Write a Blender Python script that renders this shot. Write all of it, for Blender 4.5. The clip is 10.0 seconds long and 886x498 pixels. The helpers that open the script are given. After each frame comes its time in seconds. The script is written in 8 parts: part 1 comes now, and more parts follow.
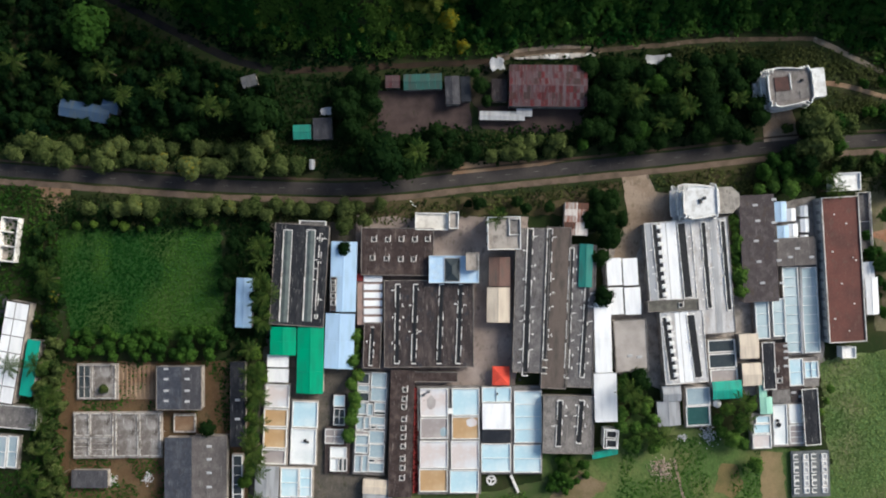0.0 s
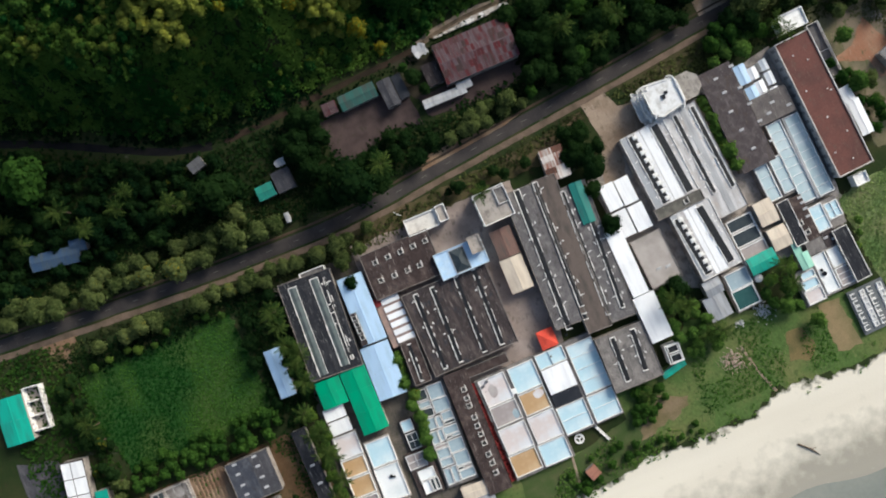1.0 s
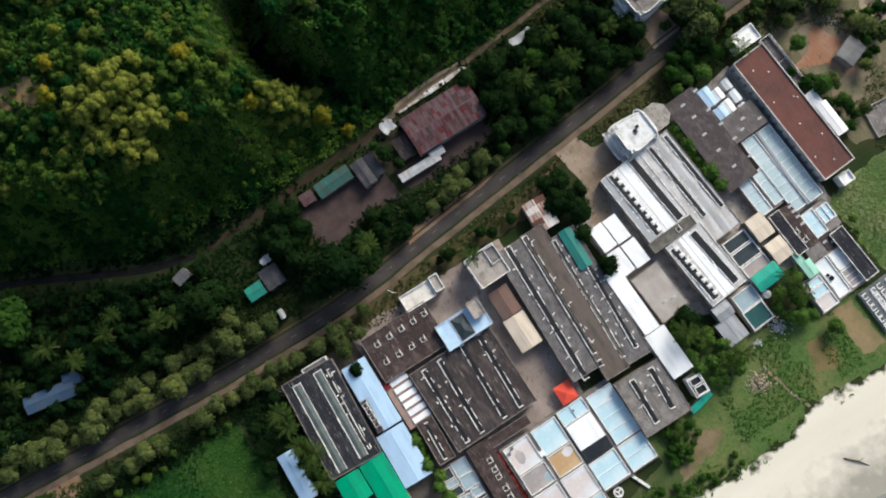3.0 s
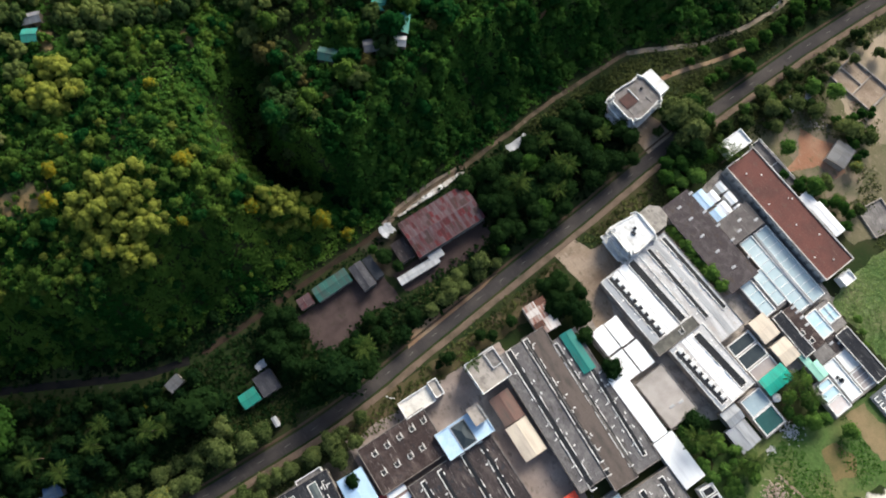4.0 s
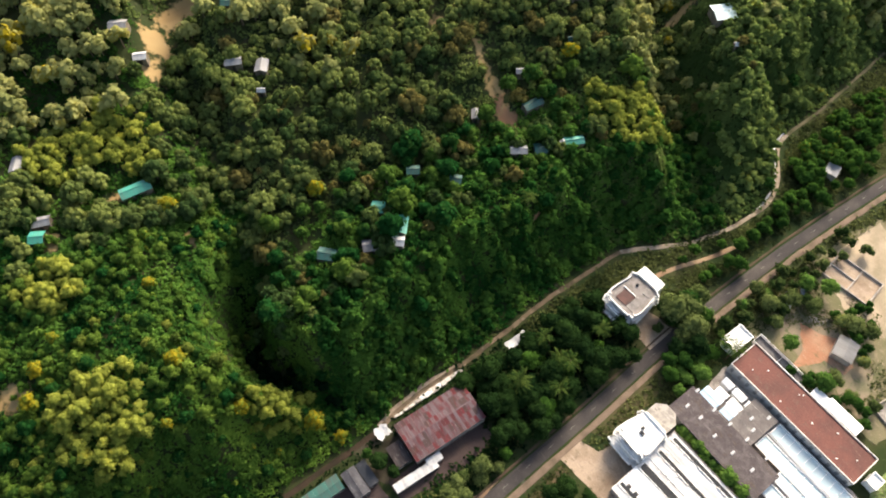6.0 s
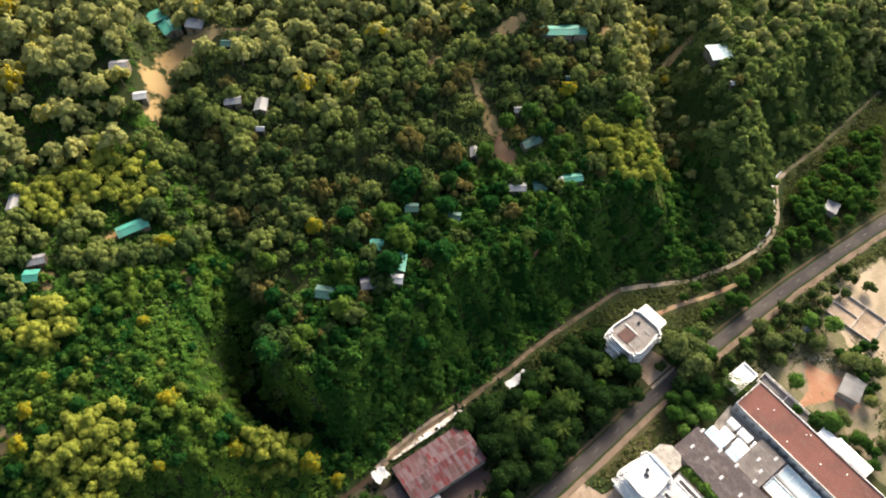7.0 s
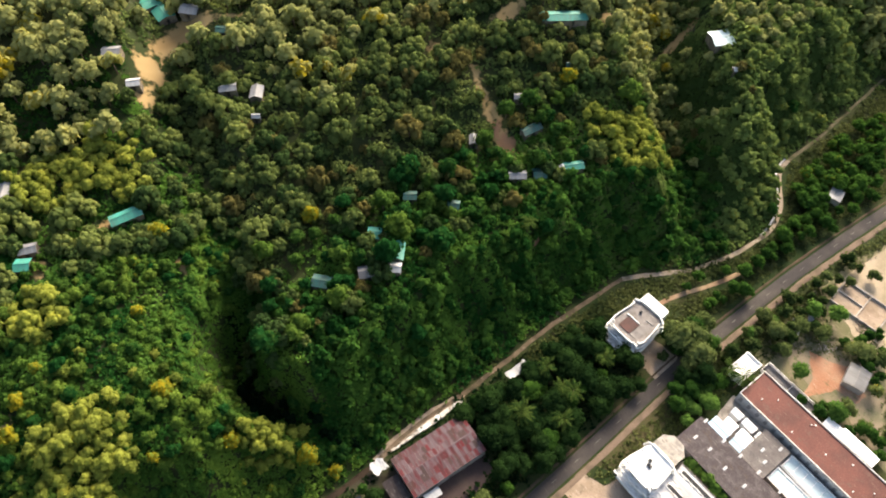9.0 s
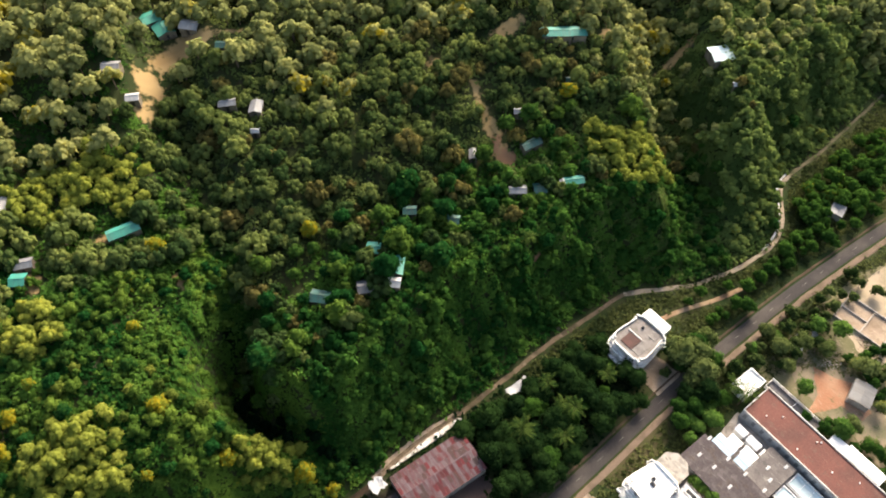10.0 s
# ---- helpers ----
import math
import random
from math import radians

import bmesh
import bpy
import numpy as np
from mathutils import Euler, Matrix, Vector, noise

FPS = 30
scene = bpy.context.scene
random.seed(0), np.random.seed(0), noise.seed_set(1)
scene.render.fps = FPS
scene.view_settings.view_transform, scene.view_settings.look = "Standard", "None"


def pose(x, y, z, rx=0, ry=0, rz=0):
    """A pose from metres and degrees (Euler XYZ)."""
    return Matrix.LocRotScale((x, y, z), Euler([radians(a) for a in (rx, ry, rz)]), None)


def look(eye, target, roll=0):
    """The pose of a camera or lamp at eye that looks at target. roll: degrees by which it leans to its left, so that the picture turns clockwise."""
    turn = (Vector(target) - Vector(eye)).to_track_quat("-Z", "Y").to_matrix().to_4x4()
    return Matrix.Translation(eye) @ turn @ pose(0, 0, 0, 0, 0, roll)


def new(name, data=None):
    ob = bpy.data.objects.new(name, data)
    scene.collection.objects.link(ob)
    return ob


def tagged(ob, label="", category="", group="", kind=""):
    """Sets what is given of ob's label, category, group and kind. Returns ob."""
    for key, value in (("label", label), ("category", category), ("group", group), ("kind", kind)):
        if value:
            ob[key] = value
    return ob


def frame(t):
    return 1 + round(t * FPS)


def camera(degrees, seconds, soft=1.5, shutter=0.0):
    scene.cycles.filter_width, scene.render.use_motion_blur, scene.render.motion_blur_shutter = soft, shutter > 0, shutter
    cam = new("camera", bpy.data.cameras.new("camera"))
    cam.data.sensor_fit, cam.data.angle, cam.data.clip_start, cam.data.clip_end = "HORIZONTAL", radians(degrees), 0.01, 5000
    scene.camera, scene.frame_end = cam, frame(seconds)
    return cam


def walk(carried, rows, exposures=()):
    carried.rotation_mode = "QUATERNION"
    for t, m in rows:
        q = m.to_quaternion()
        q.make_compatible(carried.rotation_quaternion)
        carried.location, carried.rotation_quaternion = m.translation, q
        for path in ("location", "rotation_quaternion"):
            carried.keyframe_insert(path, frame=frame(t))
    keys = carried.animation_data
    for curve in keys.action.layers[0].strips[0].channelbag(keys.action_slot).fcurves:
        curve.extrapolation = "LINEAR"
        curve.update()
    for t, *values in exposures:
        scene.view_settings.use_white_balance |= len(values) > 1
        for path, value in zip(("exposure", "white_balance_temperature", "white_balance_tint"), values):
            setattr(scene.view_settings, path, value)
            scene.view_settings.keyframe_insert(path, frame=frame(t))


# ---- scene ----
# camera: a drone sinking slowly over the shore road, turning, then raising its view to the hills
cam = camera(64.24, 10.0, soft=1.95)
TURN = [(0.0, 0, 0), (0.5, -0.19, -10.0), (1.0, -0.41, -23.21), (1.5, -0.56, -30.54), (2.0, -0.62, -32.06), (2.5, 0.79, -32.57),
        (2.7, 2.56, -32.71), (3.8, 11.91, -33.2), (4.0, 13.67, -33.23), (4.5, 17.96, -33.37), (5.0, 22.0, -33.5),
        (5.5, 25.94, -33.6), (6.0, 30.01, -33.65), (6.2, 31.63, -33.67), (6.6, 33.2, -33.74), (7.0, 33.35, -33.81), (7.5, 33.15, -33.88), (8.0, 33.11, -33.89),
        (8.5, 33.09, -33.92), (9.0, 33.04, -33.97), (9.5, 33.33, -33.97), (10.0, 34.56, -34.01)]
walk(cam, [(t, pose(0, 0, 240 - 2.3 * t, tilt, 0, heading)) for t, tilt, heading in TURN],
     exposures=[(0.0, 0.03, 6100, 5), (2.5, 0.05, 6100, 5), (4.5, 0.7, 6300, 6), (6.5, 1.38, 7150, 9), (10.0, 1.38, 7150, 9)])

# light: hazy low sun over the hills, soft sky
SUN_AZIMUTH, SUN_HEIGHT = radians(60), radians(31)
world = bpy.data.worlds.new("sky")
scene.world = world
world.use_nodes = True
sky = world.node_tree.nodes.new("ShaderNodeTexSky")
sky.sky_type, sky.sun_disc = "NISHITA", False
sky.sun_elevation, sky.sun_rotation = SUN_HEIGHT, SUN_AZIMUTH
sky.dust_density, sky.air_density = 4.0, 1.2
world.node_tree.links.new(sky.outputs[0], world.node_tree.nodes["Background"].inputs[0])
world.node_tree.nodes["Background"].inputs[1].default_value = 0.125
lamp = bpy.data.lights.new("sun", "SUN")
lamp.energy, lamp.angle, lamp.color = 4.3, radians(26), (1.0, 0.91, 0.79)
toward = Vector((math.sin(SUN_AZIMUTH) * math.cos(SUN_HEIGHT), math.cos(SUN_AZIMUTH) * math.cos(SUN_HEIGHT), math.sin(SUN_HEIGHT)))
new("sun", lamp).matrix_world = look(toward * 500, (0, 0, 0))

# materials
def material(name, colour, other=None, rough=0.8, scale=0.4, mix=0.5, fine=6.0, bump=0.15, metal=0.0, streak=(1, 1, 1), per_object=0.0, grit=0.26, blotch=None, streaks=None):
    """A weathered surface: colour and stain colour mixed by a broad noise, with fine grain and relief."""
    m = bpy.data.materials.new(name)
    m.use_nodes = True
    nodes, links = m.node_tree.nodes, m.node_tree.links
    shader = nodes["Principled BSDF"]
    shader.inputs["Roughness"].default_value, shader.inputs["Metallic"].default_value = rough, metal
    if rough > 0.7:
        shader.inputs["Specular IOR Level"].default_value = 0.08
    place = nodes.new("ShaderNodeTexCoord")
    stretch = nodes.new("ShaderNodeMapping")
    stretch.inputs["Scale"].default_value = streak
    links.new(place.outputs["Object"], stretch.inputs["Vector"])
    broad, grain = nodes.new("ShaderNodeTexNoise"), nodes.new("ShaderNodeTexNoise")
    broad.inputs["Scale"].default_value, broad.inputs["Detail"].default_value = scale, 5.0
    grain.inputs["Scale"].default_value, grain.inputs["Detail"].default_value = fine, 3.0
    links.new(stretch.outputs[0], broad.inputs["Vector"])
    links.new(place.outputs["Object"], grain.inputs["Vector"])
    ramp = nodes.new("ShaderNodeMapRange")
    ramp.inputs["From Min"].default_value, ramp.inputs["From Max"].default_value = 0.58 - 0.3 * mix, 0.82 - 0.3 * mix
    links.new(broad.outputs["Fac"], ramp.inputs["Value"])
    blend = nodes.new("ShaderNodeMix")
    blend.data_type = "RGBA"
    stain = other or tuple(c * 0.6 for c in colour)
    blend.inputs["A"].default_value, blend.inputs["B"].default_value = (*colour, 1), (*stain, 1)
    links.new(ramp.outputs["Result"], blend.inputs["Factor"])
    surface = blend.outputs["Result"]
    for tone, size, squash, low, high in ((blotch, 0.55, (1.0, 0.55, 1.0), 0.56, 0.66), (streaks, 1.3, (2.2, 0.22, 1.0), 0.60, 0.70)):
        if tone:
            lay, spot, edge, over = (nodes.new(k) for k in ("ShaderNodeMapping", "ShaderNodeTexNoise", "ShaderNodeMapRange", "ShaderNodeMix"))
            lay.inputs["Scale"].default_value, lay.inputs["Location"].default_value = squash, (size * 17, 3.0, 0.0)
            spot.inputs["Scale"].default_value, spot.inputs["Detail"].default_value, spot.inputs["Roughness"].default_value = size, 4.0, 0.65
            edge.inputs["From Min"].default_value, edge.inputs["From Max"].default_value, edge.inputs["To Max"].default_value = low, high, 0.75
            over.data_type = "RGBA"
            over.inputs["B"].default_value = (*tone, 1)
            links.new(place.outputs["Object"], lay.inputs["Vector"])
            links.new(lay.outputs[0], spot.inputs["Vector"])
            links.new(spot.outputs["Fac"], edge.inputs["Value"])
            links.new(edge.outputs["Result"], over.inputs["Factor"])
            links.new(surface, over.inputs["A"])
            surface = over.outputs["Result"]
    grey = nodes.new("ShaderNodeHueSaturation")
    light = nodes.new("ShaderNodeMapRange")
    light.inputs["To Min"].default_value, light.inputs["To Max"].default_value = 1 - grit, 1 + grit
    links.new(grain.outputs["Fac"], light.inputs["Value"])
    value = light.outputs["Result"]
    if per_object:
        info, spread, times = nodes.new("ShaderNodeObjectInfo"), nodes.new("ShaderNodeMapRange"), nodes.new("ShaderNodeMath")
        spread.inputs["To Min"].default_value, spread.inputs["To Max"].default_value = 1 - per_object, 1 + per_object
        times.operation = "MULTIPLY"
        links.new(info.outputs["Random"], spread.inputs["Value"])
        links.new(spread.outputs["Result"], times.inputs[0])
        links.new(value, times.inputs[1])
        value = times.outputs[0]
    links.new(value, grey.inputs["Value"])
    links.new(surface, grey.inputs["Color"])
    links.new(grey.outputs["Color"], shader.inputs["Base Color"])
    if bump:
        relief = nodes.new("ShaderNodeBump")
        relief.inputs["Strength"].default_value, relief.inputs["Distance"].default_value = bump, 0.1
        links.new(grain.outputs["Fac"], relief.inputs["Height"])
        links.new(relief.outputs["Normal"], shader.inputs["Normal"])
    return m


def corrugated(name, colour, other, rough=0.5, metal=0.0, pitch=0.3, axis="X", mix=0.5, scale=0.25):
    """Ribbed sheet metal: ribs across the given axis, streaks of rust or dirt along them."""
    m = material(name, colour, other, rough, scale, mix, 3.0, 0.1, metal, (2.5, 0.4, 1) if axis == "X" else (0.4, 2.5, 1), 0.08, 0.1)
    nodes, links = m.node_tree.nodes, m.node_tree.links
    wave = nodes.new("ShaderNodeTexWave")
    wave.bands_direction, wave.wave_profile = axis, "SIN"
    wave.inputs["Scale"].default_value = 0.314 / pitch
    relief = nodes.new("ShaderNodeBump")
    relief.inputs["Strength"].default_value, relief.inputs["Distance"].default_value = 0.3, 0.03
    place = [n for n in nodes if n.type == "TEX_COORD"][0]
    links.new(place.outputs["Object"], wave.inputs["Vector"])
    links.new(wave.outputs["Fac"], relief.inputs["Height"])
    links.new(relief.outputs["Normal"], nodes["Principled BSDF"].inputs["Normal"])
    return m


def foliage(name, dark, bright, glow=0.5, flicker=0.5):
    """Leaves: colour between dark and bright by the plant's own tint and a little by each leaf clump."""
    m = bpy.data.materials.new(name)
    m.use_nodes = True
    nodes, links = m.node_tree.nodes, m.node_tree.links
    nodes.remove(nodes["Principled BSDF"])
    out = nodes["Material Output"]
    tint, leaf, whole = nodes.new("ShaderNodeAttribute"), nodes.new("ShaderNodeNewGeometry"), nodes.new("ShaderNodeObjectInfo")
    tint.attribute_name = "tint"
    add, scale1, scale2 = (nodes.new("ShaderNodeMath") for _ in range(3))
    add.operation, scale1.operation, scale2.operation = "ADD", "MULTIPLY_ADD", "MULTIPLY_ADD"
    scale1.inputs[1].default_value, scale1.inputs[2].default_value = flicker, -flicker / 2
    links.new(leaf.outputs["Random Per Island"], scale1.inputs[0])
    scale2.inputs[1].default_value, scale2.inputs[2].default_value = 0.45, -0.22
    links.new(whole.outputs["Random"], scale2.inputs[0])
    links.new(scale1.outputs[0], add.inputs[0])
    links.new(scale2.outputs[0], add.inputs[1])
    total = nodes.new("ShaderNodeMath")
    total.operation = "ADD"
    links.new(add.outputs[0], total.inputs[0])
    links.new(tint.outputs["Fac"], total.inputs[1])
    ramp = nodes.new("ShaderNodeValToRGB")
    stops = ramp.color_ramp.elements
    stops[0].position, stops[0].color = 0.0, (*dark, 1)
    stops[1].position, stops[1].color = 1.0, (0.275, 0.225, 0.018, 1)
    middle = stops.new(0.86)
    middle.color = (*bright, 1)
    links.new(total.outputs[0], ramp.inputs["Fac"])
    flat, thin, both = nodes.new("ShaderNodeBsdfDiffuse"), nodes.new("ShaderNodeBsdfTranslucent"), nodes.new("ShaderNodeMixShader")
    both.inputs[0].default_value = glow
    for s in (flat, thin):
        links.new(ramp.outputs["Color"], s.inputs["Color"])
    links.new(flat.outputs[0], both.inputs[1])
    links.new(thin.outputs[0], both.inputs[2])
    links.new(both.outputs[0], out.inputs["Surface"])
    return m


def pool(name, colour, other, rough=0.12):
    m = material(name, colour, other, rough, 0.16, 0.5, 1.5, 0.03, grit=0.07)
    return m


ROOF_DARK = material("weathered_roof_dark", (0.0446, 0.0365, 0.0378), (0.0972, 0.0783, 0.0756), 0.9, 0.35, 0.45, 1.9, 0.4, 0, (1.6, 0.5, 1), blotch=(0.032, 0.036, 0.046), streaks=(0.3, 0.27, 0.25), grit=0.5)
ROOF_SLATE = material("weathered_roof_slate", (0.024, 0.025, 0.031), (0.05, 0.05, 0.055), 0.9, 0.35, 0.4, 1.9, 0.4, 0, (1.6, 0.5, 1), blotch=(0.028, 0.03, 0.036), streaks=(0.3, 0.29, 0.28), grit=0.5)
ROOF_INKY = material("weathered_roof_blue_slate", (0.05, 0.055, 0.072), (0.08, 0.084, 0.1), 0.9, 0.35, 0.45, 1.9, 0.4, blotch=(0.05, 0.05, 0.06), streaks=(0.15, 0.15, 0.16), grit=0.4)
ROOF_PLUM = material("weathered_roof_plum", (0.068, 0.057, 0.06), (0.105, 0.09, 0.092), 0.9, 0.35, 0.45, 1.9, 0.4, blotch=(0.075, 0.058, 0.05), streaks=(0.2, 0.185, 0.18), grit=0.5)
ROOF_BROWN = material("weathered_roof_brown", (0.048, 0.0348, 0.0336), (0.102, 0.0768, 0.0708), 0.9, 0.3, 0.45, 1.9, 0.4, blotch=(0.042, 0.036, 0.038), streaks=(0.26, 0.225, 0.21), grit=0.5)
ROOF_BLUISH = material("weathered_roof_bluish", (0.118, 0.11, 0.114), (0.18, 0.168, 0.168), 0.9, 0.35, 0.45, 1.9, 0.4, blotch=(0.07, 0.062, 0.06), streaks=(0.26, 0.25, 0.25), grit=0.5)
ROOF_HAZE = material("blue_grey_worn_roof", (0.062, 0.061, 0.07), (0.095, 0.092, 0.1), 0.9, 0.35, 0.45, 1.9, 0.4, 0, (1.6, 0.5, 1), blotch=(0.045, 0.044, 0.05), streaks=(0.2, 0.19, 0.19), grit=0.4)
ROOF_DUSTY = material("dusty_grey_brown_roof", (0.118, 0.104, 0.102), (0.17, 0.152, 0.147), 0.9, 0.3, 0.45, 1.9, 0.4, blotch=(0.085, 0.078, 0.08), streaks=(0.27, 0.25, 0.24), grit=0.4)
ROOF_GREY = material("weathered_roof_grey", (0.155, 0.142, 0.138), (0.24, 0.22, 0.21), 0.9, 0.3, 0.5, 1.9, 0.4, blotch=(0.1, 0.095, 0.095), streaks=(0.36, 0.34, 0.32), grit=0.5)
ROOF_PALE = material("pale_fibre_cement", (0.55, 0.54, 0.55), (0.36, 0.34, 0.34), 0.8, 0.25, 0.5, 4.0, 0.2, 0, (2, 0.5, 1), blotch=(0.42, 0.37, 0.34), streaks=(0.72, 0.71, 0.7))
ROOF_RED = material("red_brown_coated_roof", (0.142, 0.062, 0.053), (0.105, 0.052, 0.046), 0.8, 0.15, 0.5, 2.0, 0.15, blotch=(0.12, 0.072, 0.062), streaks=(0.19, 0.12, 0.105), grit=0.35)
CONCRETE = material("aged_concrete", (0.37, 0.33, 0.30), (0.22, 0.195, 0.178), 0.9, 0.35, 0.5, 4.0, 0.3, blotch=(0.17, 0.155, 0.142))
# Pinkish earth, darkened in colour for the shade north of the road.
PINK_CONCRETE = material("shaded_pinkish_earth", (0.074, 0.053, 0.051), (0.045, 0.033, 0.032), 0.9, 0.2, 0.5, 3.0, 0.25, blotch=(0.045, 0.04, 0.03))
WHITE = material("white_paint", (0.78, 0.77, 0.76), (0.52, 0.5, 0.48), 0.6, 0.6, 0.3, 5.0, 0.1)
DULL_PLASTER_ROOF = material("stained_white_roof", (0.7, 0.7, 0.71), (0.5, 0.49, 0.48), 0.7, 0.5, 0.45, 4.0, 0.15, blotch=(0.4, 0.39, 0.38))
DULL_PLASTER = material("flaking_whitewash", (0.56, 0.52, 0.48), (0.38, 0.33, 0.29), 0.85, 0.8, 0.45, 4.0, 0.2)
KERB = material("peeling_white_kerb", (0.8, 0.78, 0.76), (0.3, 0.27, 0.25), 0.85, 1.1, 0.38, 5.0, 0.2)
WHITE_SHEET = corrugated("white_sheet_roof", (0.84, 0.84, 0.86), (0.72, 0.72, 0.75), 0.45)
BLUE_SHEET = corrugated("pale_blue_sheet_roof", (0.42, 0.58, 0.78), (0.36, 0.5, 0.66), 0.45)
GREEN_SHEET = corrugated("green_sheet_roof", (0.0, 0.30, 0.15), (0.005, 0.22, 0.12), 0.5)
HUT_TEAL = corrugated("dusty_teal_sheet_roof", (0.03, 0.24, 0.185), (0.05, 0.17, 0.14), 0.6)
HUT_GREY = corrugated("dusty_grey_sheet_roof", (0.22, 0.22, 0.235), (0.15, 0.145, 0.145), 0.6)
TEAL_SHEET = corrugated("teal_sheet_roof", (0.012, 0.34, 0.25), (0.02, 0.22, 0.17), 0.5)
DULL_TEAL = corrugated("faded_teal_sheet_roof", (0.014, 0.085, 0.072), (0.04, 0.05, 0.045), 0.6)
DARK_SHEET = corrugated("dark_grey_sheet_roof", (0.115, 0.115, 0.125), (0.07, 0.065, 0.065), 0.6)
WORN_ROOF = material("worn_beige_roof", (0.34, 0.31, 0.28), (0.22, 0.2, 0.185), 0.9, 0.5, 0.5, 3.0, 0.3, blotch=(0.13, 0.12, 0.1), streaks=(0.5, 0.47, 0.44))
LICHEN = material("lichen_stained_roof", (0.2, 0.18, 0.175), (0.15, 0.135, 0.125), 0.9, 0.5, 0.5, 3.0, 0.3, blotch=(0.1, 0.09, 0.08), streaks=(0.42, 0.4, 0.38))
MINT_SHEET = corrugated("pale_mint_plastic_sheet", (0.34, 0.62, 0.5), (0.22, 0.48, 0.38), 0.5)
GREY_SHEET = corrugated("grey_sheet_roof", (0.34, 0.35, 0.38), (0.22, 0.22, 0.23), 0.5)
BLUE_DARK = corrugated("dull_blue_sheet_roof", (0.035, 0.07, 0.135), (0.06, 0.08, 0.1), 0.55)
RUST_SHEET = corrugated("rusted_sheet_roof", (0.088, 0.06, 0.066), (0.09, 0.02, 0.024), 0.85, 0, 1.2, "X", 0.42, 0.55)
RUST_RED = corrugated("red_rusted_sheet", (0.1, 0.026, 0.03), (0.06, 0.03, 0.032), 0.85, 0, 0.5, "X", 0.45, 0.4)
RUST_LILAC = corrugated("faded_lilac_sheet", (0.105, 0.08, 0.09), (0.09, 0.035, 0.04), 0.8, 0, 0.5, "X", 0.42, 0.4)
RUST_BROWN = corrugated("brown_rusted_sheet", (0.06, 0.042, 0.042), (0.085, 0.03, 0.03), 0.85, 0, 0.5, "X", 0.45, 0.4)
PATCH_RUST = corrugated("deep_rust_patch", (0.13, 0.062, 0.045), (0.085, 0.05, 0.042), 0.85, 0, 0.4, "X", 0.5, 0.5)
PATCH_PALE = corrugated("bleached_patch_sheet", (0.6, 0.55, 0.52), (0.36, 0.22, 0.18), 0.7, 0, 0.4, "X", 0.4, 0.5)
RUST_PALE = corrugated("rust_patched_sheet_roof", (0.42, 0.38, 0.35), (0.22, 0.075, 0.05), 0.8, 0, 0.4, "X", 0.6, 0.5)
CREAM_SHEET = corrugated("cream_sheet_roof", (0.62, 0.53, 0.43), (0.46, 0.38, 0.31), 0.6)
# Near-black fill for openings: the shade inside is put into the colour.
VOID = material("painted_dark_opening", (0.012, 0.012, 0.013), (0.03, 0.03, 0.03), 0.35, 0.8, 0.3, 2.0, 0.0)
GLASS = material("dark_window_glass", (0.05, 0.06, 0.07), (0.07, 0.08, 0.09), 0.1, 0.8, 0.3, 2.0, 0.0)
LIGHT_STRIP = material("dull_green_glazing", (0.1, 0.122, 0.122), (0.062, 0.075, 0.08), 0.45, 0.3, 0.5, 2.0, 0.05)
POOL_MID = pool("hazy_blue_tank", (0.4, 0.5, 0.54), (0.5, 0.585, 0.62))
POOL_BLUE = pool("pale_blue_tank", (0.45, 0.625, 0.715), (0.62, 0.725, 0.775))
POOL_DEEP = pool("slate_blue_tank", (0.31, 0.39, 0.44), (0.43, 0.5, 0.545))
POOL_PALE = pool("milky_tank", (0.60, 0.53, 0.52), (0.66, 0.68, 0.72), 0.3)
POOL_WHITE = pool("white_lined_tank", (0.78, 0.79, 0.8), (0.64, 0.68, 0.7), 0.4)
POOL_TAN = pool("silty_tan_tank", (0.45, 0.29, 0.15), (0.55, 0.40, 0.25), 0.3)
POOL_GREY = pool("drained_grey_tank", (0.32, 0.28, 0.275), (0.46, 0.42, 0.41), 0.5)
POOL_DARK = pool("dark_tank_water", (0.04, 0.05, 0.055), (0.07, 0.08, 0.08))
POOL_GREEN = pool("dark_green_tank_water", (0.03, 0.09, 0.085), (0.05, 0.12, 0.11))
RUIN_WALL = material("crumbling_ruin_wall", (0.5, 0.47, 0.45), (0.16, 0.14, 0.125), 0.9, 0.9, 0.5, 4.0, 0.3, blotch=(0.1, 0.085, 0.07))
STAINED = material("stained_ruin_floor", (0.15, 0.13, 0.12), (0.3, 0.28, 0.27), 0.9, 0.35, 0.5, 3.0, 0.2, blotch=(0.045, 0.038, 0.032), streaks=(0.6, 0.58, 0.57))
MAROON = material("faded_maroon_slab", (0.1, 0.055, 0.05), (0.07, 0.045, 0.042))
BEACH_LAWN = material("rough_grass_ground", (0.075, 0.125, 0.036), (0.13, 0.145, 0.055), 0.95, 0.07, 0.5, 1.0, 0.6, blotch=(0.05, 0.09, 0.026), streaks=(0.2, 0.175, 0.09), grit=0.4)
# Light meadow green, raised further in colour for white haze over it.
LAWN_MAT = material("pale_rough_grass_ground", (0.1, 0.165, 0.055), (0.175, 0.185, 0.09), 0.95, 0.07, 0.5, 1.0, 0.6, blotch=(0.055, 0.098, 0.03), streaks=(0.21, 0.18, 0.095), grit=0.4)
RED_CLOTH = material("red_canvas", (0.74, 0.095, 0.06), (0.6, 0.08, 0.055), 0.8, 0.6, 0.4, 4.0, 0.1)
RED_PAINT = material("dark_red_paint", (0.22, 0.035, 0.035), (0.14, 0.03, 0.03), 0.8, 0.5, 0.5, 4.0, 0.2)
